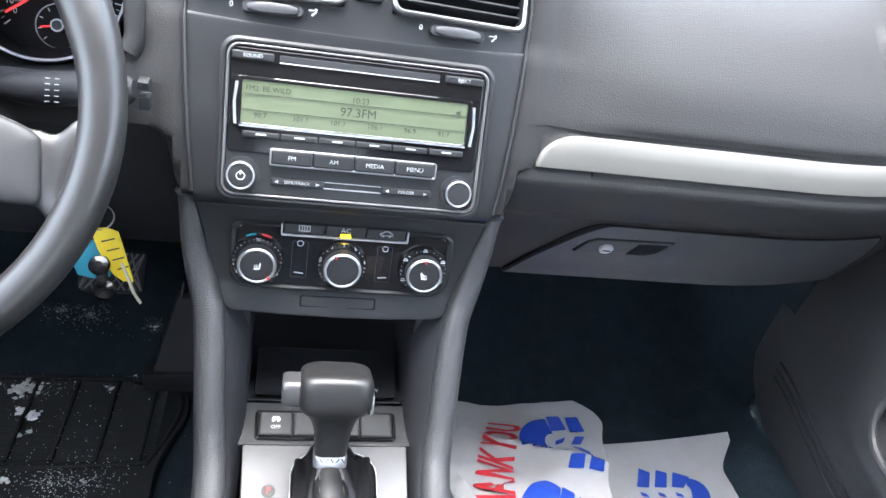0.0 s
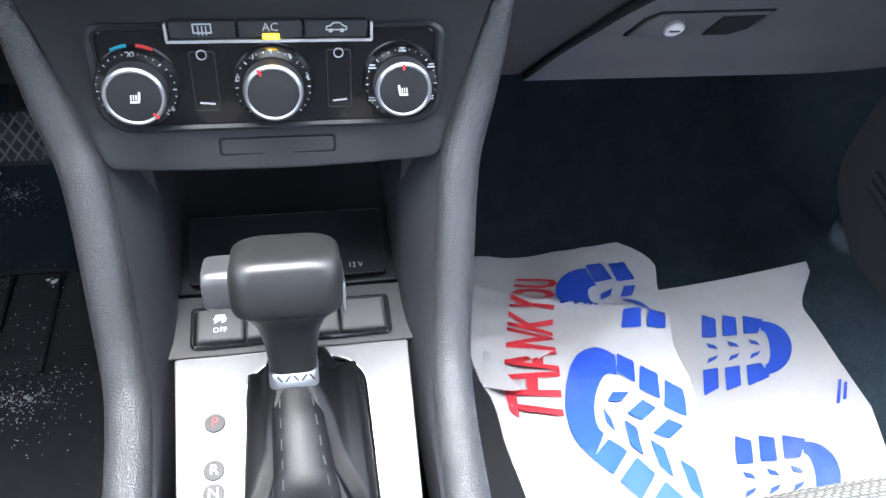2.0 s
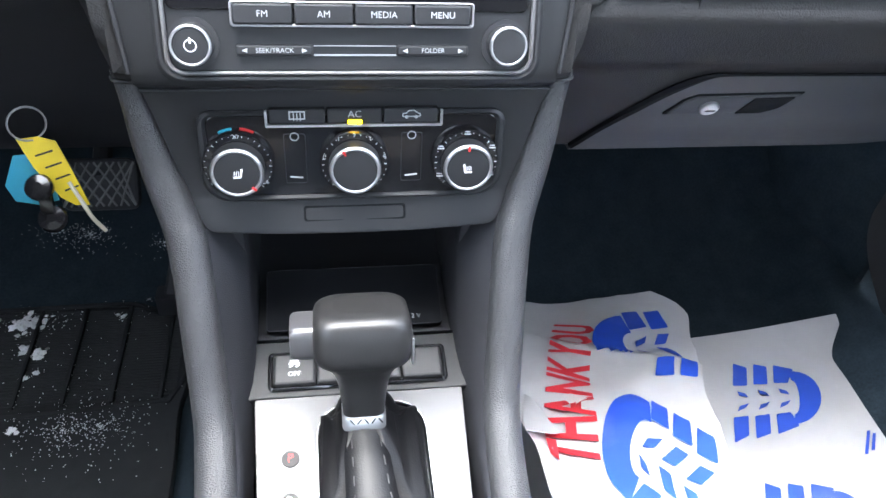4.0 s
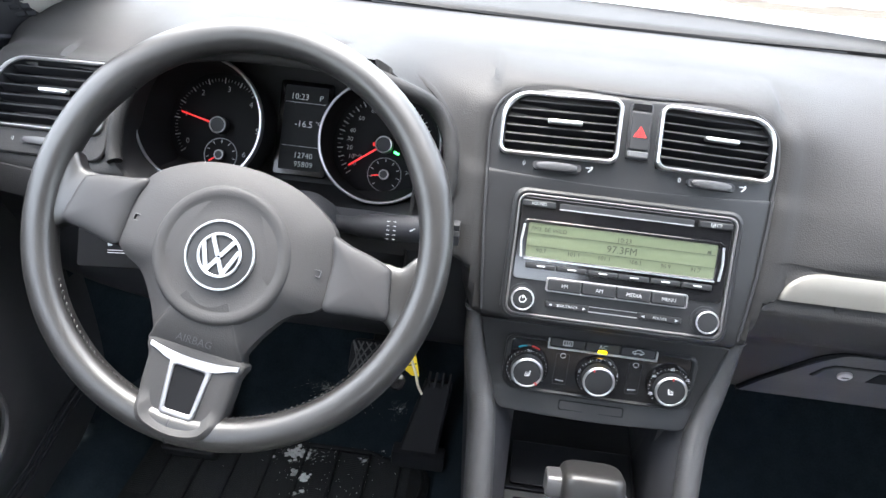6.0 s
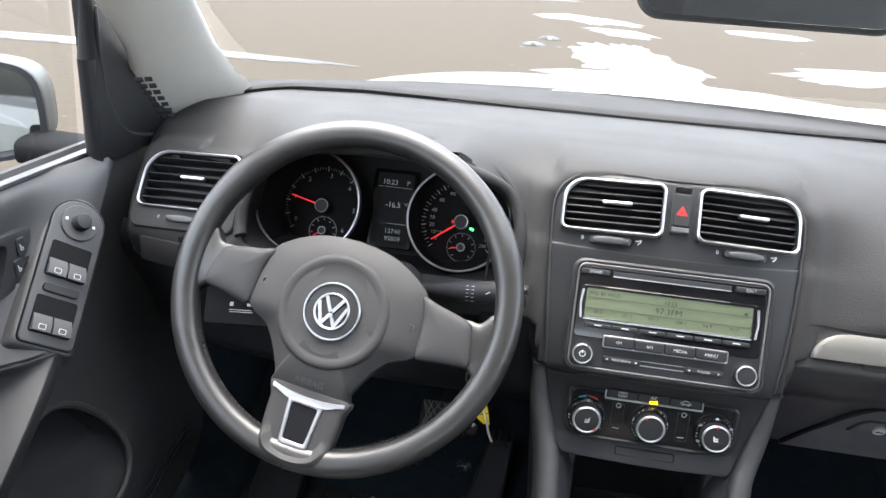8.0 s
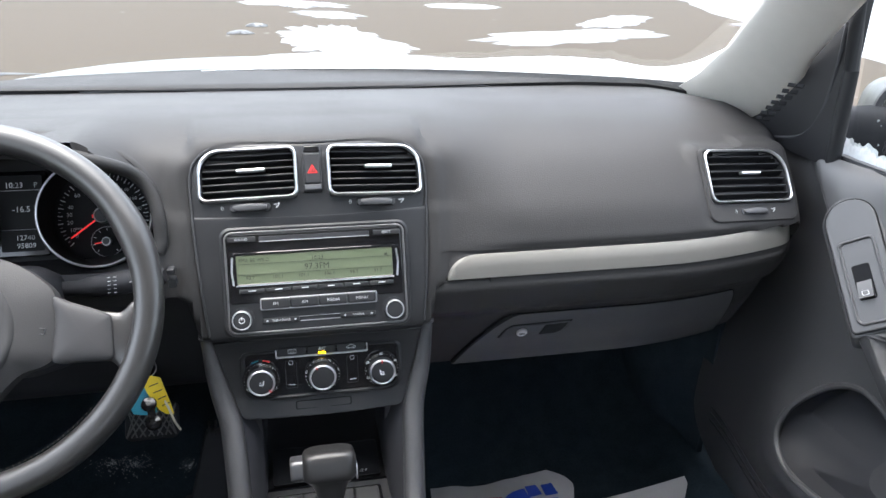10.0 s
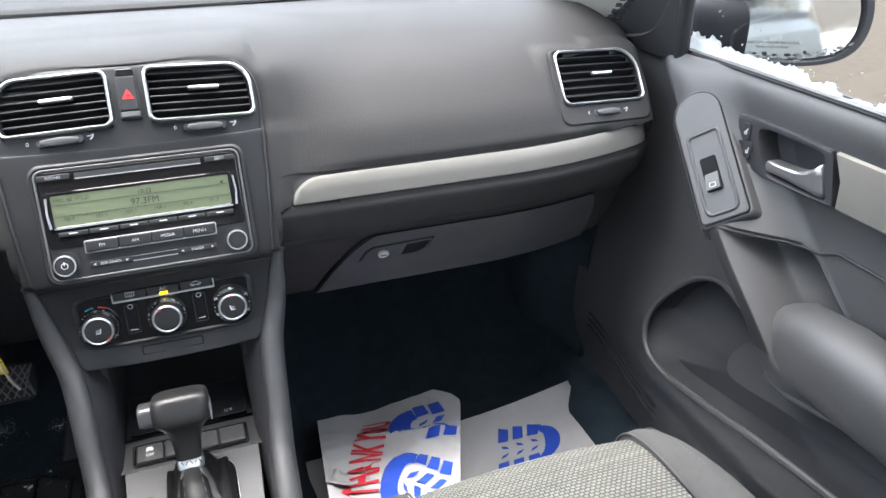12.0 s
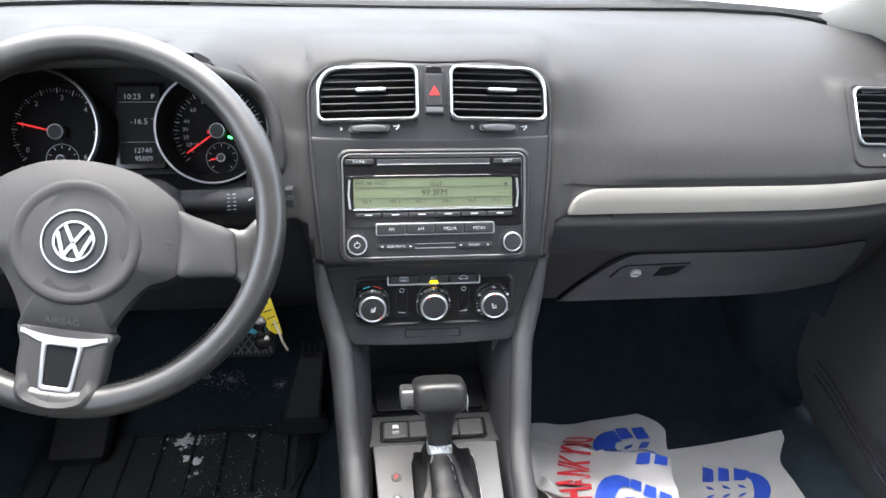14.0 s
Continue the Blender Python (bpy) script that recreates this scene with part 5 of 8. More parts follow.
# the seams down its edges
for sx in (-0.0088, 0.0088):
    for i in range(9):
        b = bmesh.new()
        f0, f1 = 0.04 + 0.1 * i, 0.09 + 0.1 * i
        seam = lambda f: (GM @ Vector((sx, -0.0128, -0.008))).lerp(PLATE @ Vector((0.0068 + sx * 1.7, -0.105, 0.006)), f) + Vector((0, -0.0070, 0.0135)) * math.sin(math.pi * f) + Vector((0, -0.002, 0.0010 + 0.0035 * math.sin(f * 17) * f))
        tube(b, [seam(f0), seam(f1)], 0.0005, 5)
        part("stitch", b, THREAD, gear)
PP = PLATE @ Matrix.Translation((0, 0, 0.0016))
for i, (txt, v) in enumerate((("P", 0.0017), ("R", -0.0277), ("N", -0.0415), ("D", -0.0555))):
    c_ = thing("selector_mark", PP @ Vector((-0.051, v, 0)), "round grey gear letter on the plate" if i else "round gear letter with a red lit P", "gear letter", "gear letters")
    b = bmesh.new()
    slab(b, circle(0.0060, 24, -0.0490, v), -0.0005, 0.0008, PP, 0.0003)
    part("disc", b, MARKDISC, c_)
    words(txt, 0.0085, PP @ Matrix.Translation((-0.0490, v, 0.0008)), RED if i == 0 else WHITE, c_)
words("12 V", 0.0055, TC @ Matrix.Translation((0.046, -0.019, 0.0012)), GREYINK, console)


# ---- steering wheel, turned a little to the right ----
wheel = thing("steering_wheel", WHEEL.translation, "black leather three-spoke steering wheel, turned slightly", "steering wheel")
b = bmesh.new()
lo = []
for i in range(96):
    a = 2 * math.pi * i / 96
    # thumb swellings beside the spokes
    k = 1 + 0.10 * math.exp(-((math.degrees(a) - 32) / 9) ** 2) + 0.10 * math.exp(-((math.degrees(a) - 148) / 9) ** 2)
    oval = [(math.copysign(abs(math.cos(q)) ** 0.86, math.cos(q)), math.copysign(abs(math.sin(q)) ** 0.86, math.sin(q))) for q in [2 * math.pi * (j + 0.5) / 20 for j in range(20)]]
    lo.append([((0.1742 + 0.0145 * k * u) * math.cos(a), (0.1742 + 0.0145 * k * u) * math.sin(a), 0.0155 * k * v) for u, v in oval])
lo.append(lo[0])
rings(b, lo, WHEEL, cap0=False, cap1=False)
rim = part("rim", b, RIMLEATHER, wheel, "worn black leather rim")
for a in (143.5, 36.0, -90):
    A = WHEEL @ Matrix.Rotation(radians(a), 4, "Z") @ Matrix.Translation((0.1742, 0, 0))
    b = bmesh.new()
    lathe(b, [(0.0150, -0.0009), (0.0160, -0.0006), (0.0160, 0.0006), (0.0150, 0.0009)], A @ Matrix.Rotation(radians(90), 4, "X"), 24)
    part("leather_seam", b, DARK, rim)
# stitching along the inside of the lower rim
for a0, a1 in ((212, 262), (278, 328)):
    for i in range(26):
        a = radians(a0 + (a1 - a0) * i / 25)
        b = bmesh.new()
        p0 = Vector((0.1583 * math.cos(a), 0.1583 * math.sin(a), 0.004))
        p1 = Vector((0.1583 * math.cos(a + 0.016), 0.1583 * math.sin(a + 0.016), 0.0065))
        tube(b, [p0, p1], 0.0006, 5, WHEEL)
        part("stitch", b, THREAD, rim)


def wheel_pad(outline, z_edge, z_top, bm_, M, steps=5, drop=0.02, p=2.2):
    """A cushion over an outline: domed, with rolled edges."""
    lo_ = [[(x, y, z_edge - drop) for x, y in outline]]
    cx, cy = 0.0, -0.02
    for i in range(steps + 1):
        f = 1 - (i / steps) * 0.93
        z = z_edge + (z_top - z_edge) * (1 - f ** p) ** (1 / p)
        lo_.append([(cx + (x - cx) * f, cy + (y - cy) * f, z) for x, y in outline])
    return rings(bm_, lo_, M)


def loop_through(pts, n=6):
    """A closed smooth outline through points."""
    q = [Vector((*p, 0)) for p in pts]
    out = []
    m = len(q)
    for i in range(m):
        p0, p1, p2, p3 = q[i - 1], q[i], q[(i + 1) % m], q[(i + 2) % m]
        for k in range(n):
            t = k / n
            v = 0.5 * ((2 * p1) + (p2 - p0) * t + (2 * p0 - 5 * p1 + 4 * p2 - p3) * t * t + (3 * p1 - p0 - 3 * p2 + p3) * t ** 3)
            out.append((v.x, v.y))
    return out


HALF = [(0.0, 0.056), (0.040, 0.051), (0.070, 0.037), (0.086, 0.022), (0.0935, -0.006), (0.0955, -0.034), (0.086, -0.046), (0.067, -0.056), (0.051, -0.078), (0.041, -0.098), (0.036, -0.111)]
pad_outline = loop_through(HALF + [(-x, y) for x, y in reversed(HALF) if x > 0])
b = bmesh.new()
wheel_pad(pad_outline, 0.006, 0.020, b, WHEEL)
padp = part("airbag_cover", b, HUB, wheel, "domed grey-black airbag cover", auto=50)
b = bmesh.new()
CEN = WHEEL @ Matrix.Translation((0.0, -0.0225, 0.0152))
lathe(b, [(0.0610, -0.002), (0.0590, 0.0030), (0.0570, 0.0046), (0.0545, 0.0050), (0.0500, 0.0042), (0.0475, 0.0028), (0.035, 0.0045), (0.030, 0.0045)], CEN, 64)
part("raised_ring", b, HUB, padp, auto=60)
b = bmesh.new()
lathe(b, [(0.0300, 0.003), (0.0300, 0.0070), (0.0294, 0.0078), (0.0284, 0.0078), (0.0279, 0.0065), (0.0279, 0.003), (0.0300, 0.003)], CEN, 48, False)
part("emblem_ring", b, CHROME, padp, "bright round badge edge")
b = bmesh.new()
lathe(b, [(0.0281, 0.003), (0.0279, 0.0058), (0.012, 0.0068)], CEN, 48)
badge = part("emblem_disc", b, PANEL, padp)
b = bmesh.new()
hoop(b, circle(0.0190, 40), circle(0.0168, 40), 0.006, 0.0085, CEN, 0.0005)
part("emblem", b, CHROME, badge, "bright badge ring")
b = bmesh.new()
for x0, y0, x1, y1 in ((-0.0095, 0.0140, -0.0010, -0.0005), (0.0095, 0.0140, 0.0010, -0.0005), (-0.0155, 0.0070, -0.0070, -0.0150), (0.0155, 0.0070, 0.0070, -0.0150), (-0.0072, -0.0150, 0.0, -0.0025), (0.0072, -0.0150, 0.0, -0.0025)):
    pts = bar(x0, y0, x1, y1, 0.0034)
    b = bmesh.new()
    rings(b, [[(x, y, 0.006) for x, y in pts], [(x, y, 0.0084) for x, y in pts]], CEN)
    part("emblem_stroke", b, CHROME, badge, "bright badge stroke", smooth=False)
# dark letters paint the shade of the embossing
words("AIRBAG", 0.0092, WHEEL @ Matrix.Translation((0.0, -0.098, 0.0150)), DARK, padp)
for s in (-1, 1):
    b = bmesh.new()
    hoop(b, rrect(0.010, 0.006, 0.001, 3, s * 0.0795, -0.013), rrect(0.0088, 0.0048, 0.0008, 3, s * 0.0795, -0.013), 0.011, 0.0135, WHEEL, 0.0003)
    part("horn_mark", b, HARD, padp)
    # side spokes: leather root on the rim, smooth plastic cover
    root = loop_through([(s * x, y) for x, y in ((0.128, 0.009), (0.147, 0.013), (0.158, 0.026), (0.170, 0.022), (0.173, -0.020), (0.167, -0.055), (0.158, -0.046), (0.146, -0.036), (0.126, -0.032))], 4)
    b = bmesh.new()
    cx, cy = s * 0.155, -0.018
    rings(b, [[(x, y, -0.012) for x, y in root], [(x, y, 0.000) for x, y in root]] + [[(cx + (x - cx) * f, cy + (y - cy) * f, 0.0062 * (1 - f ** 2.4) ** (1 / 2.4)) for x, y in root] for f in (0.985, 0.94, 0.86, 0.72, 0.5, 0.25, 0.05)], WHEEL)
    part("spoke_root", b, RIMLEATHER, wheel, "worn leather at the root of the spoke", auto=60)
    sp = [(s * x, y) for x, y in ((0.084, 0.021), (0.100, 0.018), (0.122, 0.014), (0.1375, 0.0095), (0.1415, 0.003), (0.1455, -0.014), (0.1485, -0.029), (0.144, -0.035), (0.120, -0.0385), (0.096, -0.042), (0.092, -0.030), (0.090, 0.0))]
    o_ = loop_through(sp, 4)
    b = bmesh.new()
    cx, cy = s * 0.118, -0.012
    rings(b, [[(x, y, -0.010) for x, y in o_], [(x, y, 0.0060) for x, y in o_]] + [[(cx + (x - cx) * f, cy + (y - cy) * f, 0.0060 + 0.0068 * (1 - f ** 2.6) ** (1 / 2.6)) for x, y in o_] for f in (0.985, 0.94, 0.86, 0.72, 0.5, 0.25, 0.05)], WHEEL)
    part("spoke", b, SPOKE, wheel, "smooth black spoke", auto=50)
# lower spoke with its bright fork
low = [(-0.036, -0.104), (0.041, -0.104), (0.043, -0.122), (0.042, -0.148), (0.038, -0.166), (0.028, -0.177), (0.004, -0.182), (-0.022, -0.177), (-0.032, -0.166), (-0.036, -0.148), (-0.037, -0.122)]
b = bmesh.new()
o_ = loop_through(low, 4)
over_rim = lambda y: 0.0085 * smooth(-0.152, -0.170, y)
rings(b, [[(x, y, -0.010) for x, y in o_], [(x, y, 0.006 + over_rim(y)) for x, y in o_], [(0.003 + (x - 0.003) * 0.97, -0.142 + (y + 0.142) * 0.97, 0.0090 + over_rim(y)) for x, y in o_], [(0.003 + (x - 0.003) * 0.88, -0.142 + (y + 0.142) * 0.88, 0.0104 + over_rim(y)) for x, y in o_], [(0.003 + (x - 0.003) * 0.72, -0.142 + (y + 0.142) * 0.60, 0.0106) for x, y in o_]], WHEEL)
lowsp = part("spoke", b, HUB, wheel, "lower spoke", auto=50)
FR = WHEEL @ Matrix.Translation((0.003, -0.1415, 0.0))
taper = lambda pts, k: [(x * (1 + k * y), y) for x, y in pts]
b = bmesh.new()
hoop(b, taper(rrect(0.034, 0.047, 0.004, 4, 0, 0.001), 5.0), taper(rrect(0.0255, 0.0375, 0.0025, 4, 0, 0.0015), 5.0), 0.006, 0.0126, FR, 0.0007)
fork = part("bright_fork", b, FORK, lowsp, "satin bright U-shaped insert", auto=50)
b = bmesh.new()
low_edge = [(x, 0.0218 + 0.0075 * smooth(0.017, 0.040, abs(x))) for x in np.linspace(-0.0395, 0.0395, 19)]
top_edge = [(x, 0.0288 + 0.0045 * (x / 0.0395) ** 2) for x in np.linspace(0.0395, -0.0395, 19)]
slab(b, low_edge + top_edge, 0.004, 0.0121, FR, 0.0005)
part("fork_bar", b, FORK, fork, auto=50)
# a raised black plate stands in for the shade in the fork's cavity
b = bmesh.new()
slab(b, taper(rrect(0.029, 0.040, 0.0025, 4, 0, 0.001), 5.0), 0.0, 0.0110, FR, 0.0004)
part("insert", b, BLACK, lowsp, "matt black plate in place of the fork's shaded opening")

# column shroud, stalks
col = thing("steering_column", (-0.345, -0.03, 0.83), "black column shroud with a wiper stalk", "steering column")
CM = WHEEL @ Matrix.Rotation(radians(10), 4, "Z")
b = bmesh.new()
lo = []
for z, w, h, dy in ((-0.010, 0.085, 0.075, -0.015), (-0.030, 0.125, 0.110, -0.012), (-0.075, 0.140, 0.120, -0.008), (-0.160, 0.140, 0.110, -0.004)):
    lo.append([(x, y + dy, z) for x, y in rrect(w, h, 0.03, 6)])
rings(b, lo, CM)
part("shroud", b, KNEE, col, "hard black shroud")
b = bmesh.new()
tube(b, curve([(-0.300, -0.040, 0.868), (-0.265, -0.048, 0.872), (-0.240, -0.056, 0.877), (-0.19, -0.062, 0.884), (-0.165, -0.064, 0.888)], 4), [0.010, 0.009, 0.009, 0.009, 0.0088, 0.009, 0.010, 0.0115, 0.0125, 0.0130, 0.0132, 0.0132, 0.013, 0.0125, 0.0118, 0.0105, 0.007], 14)
stalk = part("wiper_stalk", b, KNEE, col, "black wiper stalk")
ST = face_frame((-0.200, -0.0765, 0.8865), 38, 5)
mark([bar(-0.022 + 0.006 * j, -0.008 + 0.0042 * i, -0.0190 + 0.006 * j, -0.008 + 0.0042 * i, 0.0005) for i in range(5) for j in range(2)] + [bar(0.0, 0.001, 0.005, 0.004, 0.0008)], ST, GREYINK, stalk, "print")
b = bmesh.new()
box(b, (-0.158, -0.066, 0.8945), (0.008, 0.012, 0.006), bevel=0.001)
box(b, (-0.158, -0.064, 0.880), (0.008, 0.012, 0.010), bevel=0.001)
part("stalk_switch", b, PANEL, stalk)
# switch panel seen through the wheel; its black carries the shade there
b = bmesh.new()
LM = face_frame((-0.505, -0.045, 0.822), 28, 0, 4)
slab(b, rrect(0.085, 0.062, 0.003, 3), -0.004, 0.001, LM, 0.001)
light_sw = thing("light_switch_panel", (-0.505, -0.045, 0.79), "plastic panel with white symbols below the dials, blackened for shade", "switch panel")
part("panel", b, BLACK, light_sw)
mark([bar(-0.020, 0.008, -0.0155, 0.008, 0.005), bar(0.002, 0.008, 0.009, 0.008, 0.0035), bar(-0.020, 0.001, 0.008, 0.001, 0.0008), bar(-0.020, -0.0015, 0.010, -0.0015, 0.0008)], LM @ Matrix.Translation((0.010, -0.014, 0.001)), GREYINK, light_sw, "print")

# ---- glovebox ----
glove = thing("glovebox", (0.42, 0.04, 0.68), "closed dark grey glovebox with a lock and recessed handle", "glovebox")
GB = [(-0.021, 0.781), (-0.014, 0.768), (0.0, 0.741), (0.018, 0.712), (0.034, 0.684), (0.042, 0.677), (0.075, 0.676)]


def glove_row(x):
    bow = 0.045 * max(0, (x - 0.42) / 0.24) ** 2
    return [Vector((x, y + bow - 0.0035, z)) for y, z in curve(GB, 5)]


def lid_edge(x):
    """Height of the lid's rounded left gap and of its right corner."""
    if x < 0.262:
        return 0.781 - 0.100 * max(0.0, 1 - (x - 0.185) / 0.077) ** 1.7
    return 0.781 - 0.10 * max(0.0, (x - 0.585) / 0.035) ** 2.2


lidx = [float(v) for v in np.linspace(0.186, 0.262, 40)] + [float(v) for v in np.linspace(0.266, 0.585, 60)] + [float(v) for v in np.linspace(0.587, 0.615, 16)]
b = bmesh.new()
rows_ = []
for x in lidx:
    r = []
    for v in glove_row(x):
        ze = lid_edge(x)
        if v.z > ze:
            bow = 0.045 * max(0, (x - 0.42) / 0.24) ** 2
            v = Vector((x, float(np.interp(-ze, [-q[1] for q in GB], [q[0] for q in GB])) + bow - 0.0035, ze))
        r.append(v)
    rows_.append([r[0] + Vector((0, 0.004, 0.0005))] + r)
sheet(b, rows_)
bmesh.ops.dissolve_degenerate(b, dist=0.0001, edges=b.edges[:])
part("lid", b, LOWER, glove, "grained lid")
gap = []
for x in lidx:
    z = lid_edge(x)
    bow = 0.045 * max(0, (x - 0.42) / 0.24) ** 2
    gap.append(Vector((x, float(np.interp(-z, [-q[1] for q in GB], [q[0] for q in GB])) + bow - 0.0018, z + 0.0012)))
b = bmesh.new()
tube(b, [p + Vector((0, -0.0016, 0)) for p in gap], [0.0032 - 0.0022 * smooth(0.235, 0.275, p.x) for p in gap], 6)
part("lid_gap", b, BLACK, glove, "dark gap round the lid")
GF = face_frame((0.290, -0.0070, 0.7475), -26)
b = bmesh.new()
slab(b, [(-0.047, -0.011), (-0.040, 0.006), (-0.032, 0.0125), (0.050, 0.0150), (0.044, -0.002), (0.030, -0.0105)], -0.004, 0.0026, GF, 0.0012)
hd = part("handle", b, LOWER, glove, "handle plate")
b = bmesh.new()
slab(b, [(-0.0495, -0.0125), (-0.0418, 0.0072), (-0.0325, 0.0142), (0.0525, 0.0168), (0.0460, -0.0032), (0.0308, -0.0122)], -0.004, 0.0012, GF, 0.0003)
part("handle_gap", b, BLACK, hd, "dark gap round the handle plate")
# black plate drawn for the shade in the finger notch, not a hollow
b = bmesh.new()
slab(b, [(0.008, -0.0085), (0.014, 0.0115), (0.046, 0.0130), (0.040, -0.0015), (0.028, -0.0085)], 0.0005, 0.0038, GF, 0.0006)
part("finger_recess_shade", b, BLACK, hd)
b = bmesh.new()
lathe(b, [(0.0075, 0.002), (0.0075, 0.0050), (0.0062, 0.0060)], GF @ Matrix.Translation((-0.018, 0.000, 0)), 24)
lk = part("lock", b, CHROME, glove, "bright key lock")
mark([bar(-0.022, 0, -0.014, 0, 0.0016)], GF @ Matrix.Translation((0, 0, 0.006)), DARK, lk)
# the relief's shade is given by the dark letter colour
words("AIRBAG", 0.0115, face_frame((0.225, -0.021, 0.934), 48), DARK, dash, label="embossed lettering drawn as dark letters")

# ---- doors ----
DOORX = [(1.0, 0.726), (0.985, 0.722), (0.974, 0.717), (0.966, 0.7095), (0.95, 0.7065), (0.93, 0.708), (0.90, 0.713), (0.86, 0.722), (0.80, 0.722), (0.70, 0.715), (0.60, 0.700), (0.50, 0.690), (0.42, 0.690), (0.34, 0.70)]


def door_x(z):
    return spline(z, [q[0] for q in DOORX][::-1], [q[1] for q in DOORX][::-1])


def door(s):
    lab = "closed black front door trim with a silver handle and window switches"
    d = thing("door_1" if s > 0 else "door_2", (s * 0.70, -0.4, 0.34), lab, "car door", "front doors", "structure")
    P = lambda x, y, z: Vector((s * x, y, z))
    # trim skin: a ridge runs from the window corner down the switch panel and the pull grip
    def ridge(z):
        return spline(z, (0.34, 0.40, 0.68, 0.80, 0.93, 0.975), (-0.385, -0.36, -0.295, -0.165, -0.032, 0.01))

    def skin(y, z):
        d_ = ridge(z) - y
        amp = spline(z, (0.55, 0.60, 0.68, 0.80, 0.93, 0.975), (0.0, 0.004, 0.058, 0.066, 0.026, 0.012))
        x = door_x(z)
        x -= amp * smooth(-0.050, 0.0, d_) * smooth(0.125, 0.012, d_)
        x += 0.060 * smooth(0.020, 0.036, d_) * smooth(0.115, 0.085, d_) * smooth(0.675, 0.71, z) * smooth(0.803, 0.785, z)
        x += 0.012 * smooth(-0.050, 0.14, y) * smooth(0.90, 0.70, z)
        x -= 0.006 * smooth(0.06, 0.19, y) * smooth(0.78, 0.60, z)
        lip = smooth(0.44, 0.52, z) * smooth(0.66, 0.56, z)
        x -= 0.030 * lip * smooth(0.06, -0.10, y)
        return x
    bm = bmesh.new()
    rows_ = []
    ds = list(np.linspace(-0.55, -0.06, 62)) + list(np.linspace(-0.055, 0.13, 62)) + list(np.linspace(0.135, 1.02, 110))
    for d_ in ds:
        r = []
        for z in np.linspace(0.974, 0.34, 106):
            y = max(-1.0, min(0.16 + 0.035 * smooth(0.85, 0.70, z) - 0.10 * max(0.0, (0.46 - z) / 0.12) ** 2, ridge(z) - d_))
            zz = z if z < 0.95 else min(z, 0.974 - 0.02 * max(0, -y - 0.3))
            r.append(P(skin(y, zz), y, zz))
        rows_.append(r)
    mouth = loop_through([(-0.050, 0.578), (-0.062, 0.625), (-0.100, 0.668), (-0.150, 0.688), (-0.215, 0.672), (-0.30, 0.648), (-0.50, 0.636), (-0.80, 0.636), (-0.83, 0.610), (-0.80, 0.588), (-0.50, 0.574), (-0.33, 0.558), (-0.22, 0.540), (-0.12, 0.527), (-0.068, 0.542)], 5)

    def inside(y, z, poly):
        hit_ = False
        for (ya, za), (yb, zb) in zip(poly, poly[1:] + poly[:1]):
            if (za > z) != (zb > z) and y < ya + (z - za) / (zb - za) * (yb - ya):
                hit_ = not hit_
        return hit_

    grip_hole = loop_through([(-0.142, 0.914), (-0.150, 0.922), (-0.208, 0.9245), (-0.270, 0.9225), (-0.280, 0.918), (-0.287, 0.898), (-0.293, 0.874), (-0.288, 0.870), (-0.228, 0.867), (-0.176, 0.868), (-0.155, 0.882)], 4)

    def skip(p):
        if inside(p.y, p.z, grip_hole):
            return True
        return inside(p.y, p.z, mouth)
    sheet(bm, rows_, skip)
    bmesh.ops.dissolve_degenerate(bm, dist=0.0002, edges=bm.edges[:])
    part("trim_panel", bm, DOORTRIM, d, "grained black trim panel")
    # outer skin and window foot
    bm = bmesh.new()
    sheet(bm, [[P(x, y, z) for x, z in ((0.745, 0.965), (0.79, 0.93), (0.83, 0.80), (0.84, 0.60), (0.80, 0.36), (0.76, 0.34))] for y in np.linspace(-1.0, 0.24, 20)], thick=0.006 * s)
    part("outer_skin", bm, CARPAINT, d, "silver painted outer skin")
    bm = bmesh.new()
    sheet(bm, [[P(x, y, z) for x, z in ((0.738, 0.966), (0.742, 0.974), (0.752, 0.972), (0.758, 0.955))] for y in np.linspace(-1.0, 0.12, 12)], thick=0.003 * s)
    part("belt_moulding", bm, RUBBER, d, "black moulding under the glass")
    bm = bmesh.new()
    tube(bm, [P(0.822, -0.72, 0.852), P(0.850, -0.745, 0.855), P(0.856, -0.81, 0.857), P(0.852, -0.875, 0.858), P(0.822, -0.90, 0.857)], 0.011, 10)
    part("outer_handle", bm, CARPAINT, d, "silver outer door handle")
    bm = bmesh.new()
    tube(bm, [P(0.715, y, 0.974 - 0.02 * max(0, -y - 0.3)) for y in np.linspace(-1.0, 0.10, 20)], 0.0030, 8)
    part("window_seal", bm, RUBBER, d, "black window seal")
    bm = bmesh.new()
    sheet(bm, [[P(x, y, z - 0.02 * max(0, -y - 0.3)) for x, z in ((door_x(0.974) - 0.002, 0.968), (door_x(0.974) - 0.001, 0.9745), (0.712, 0.9775), (0.726, 0.9765), (0.733, 0.968))] for y in np.linspace(-1.0, 0.10, 30)])
    part("window_ledge", bm, DOORTRIM, d, "top edge of the trim along the glass")
    # map pocket; the darker plastic paints the shade inside it
    bm = bmesh.new()
    cy, cz = -0.28, 0.60
    rings(bm, [[P(skin(y, z) + k, cy + (y - cy) * f, cz + (z - cz) * f) for y, z in mouth] for k, f in ((0.002, 1.02), (0.015, 1.0), (0.040, 0.96), (0.045, 0.4))], Matrix(), cap0=False)
    part("pocket", bm, KNEE, d, "map pocket, darkened for the shade inside it", auto=70)
    bm = bmesh.new()
    tube(bm, [P(skin(y, z) + 0.002, y, z) for y, z in mouth + mouth[:1]], 0.0052, 8)
    part("pocket_edge", bm, DOORTRIM, d)
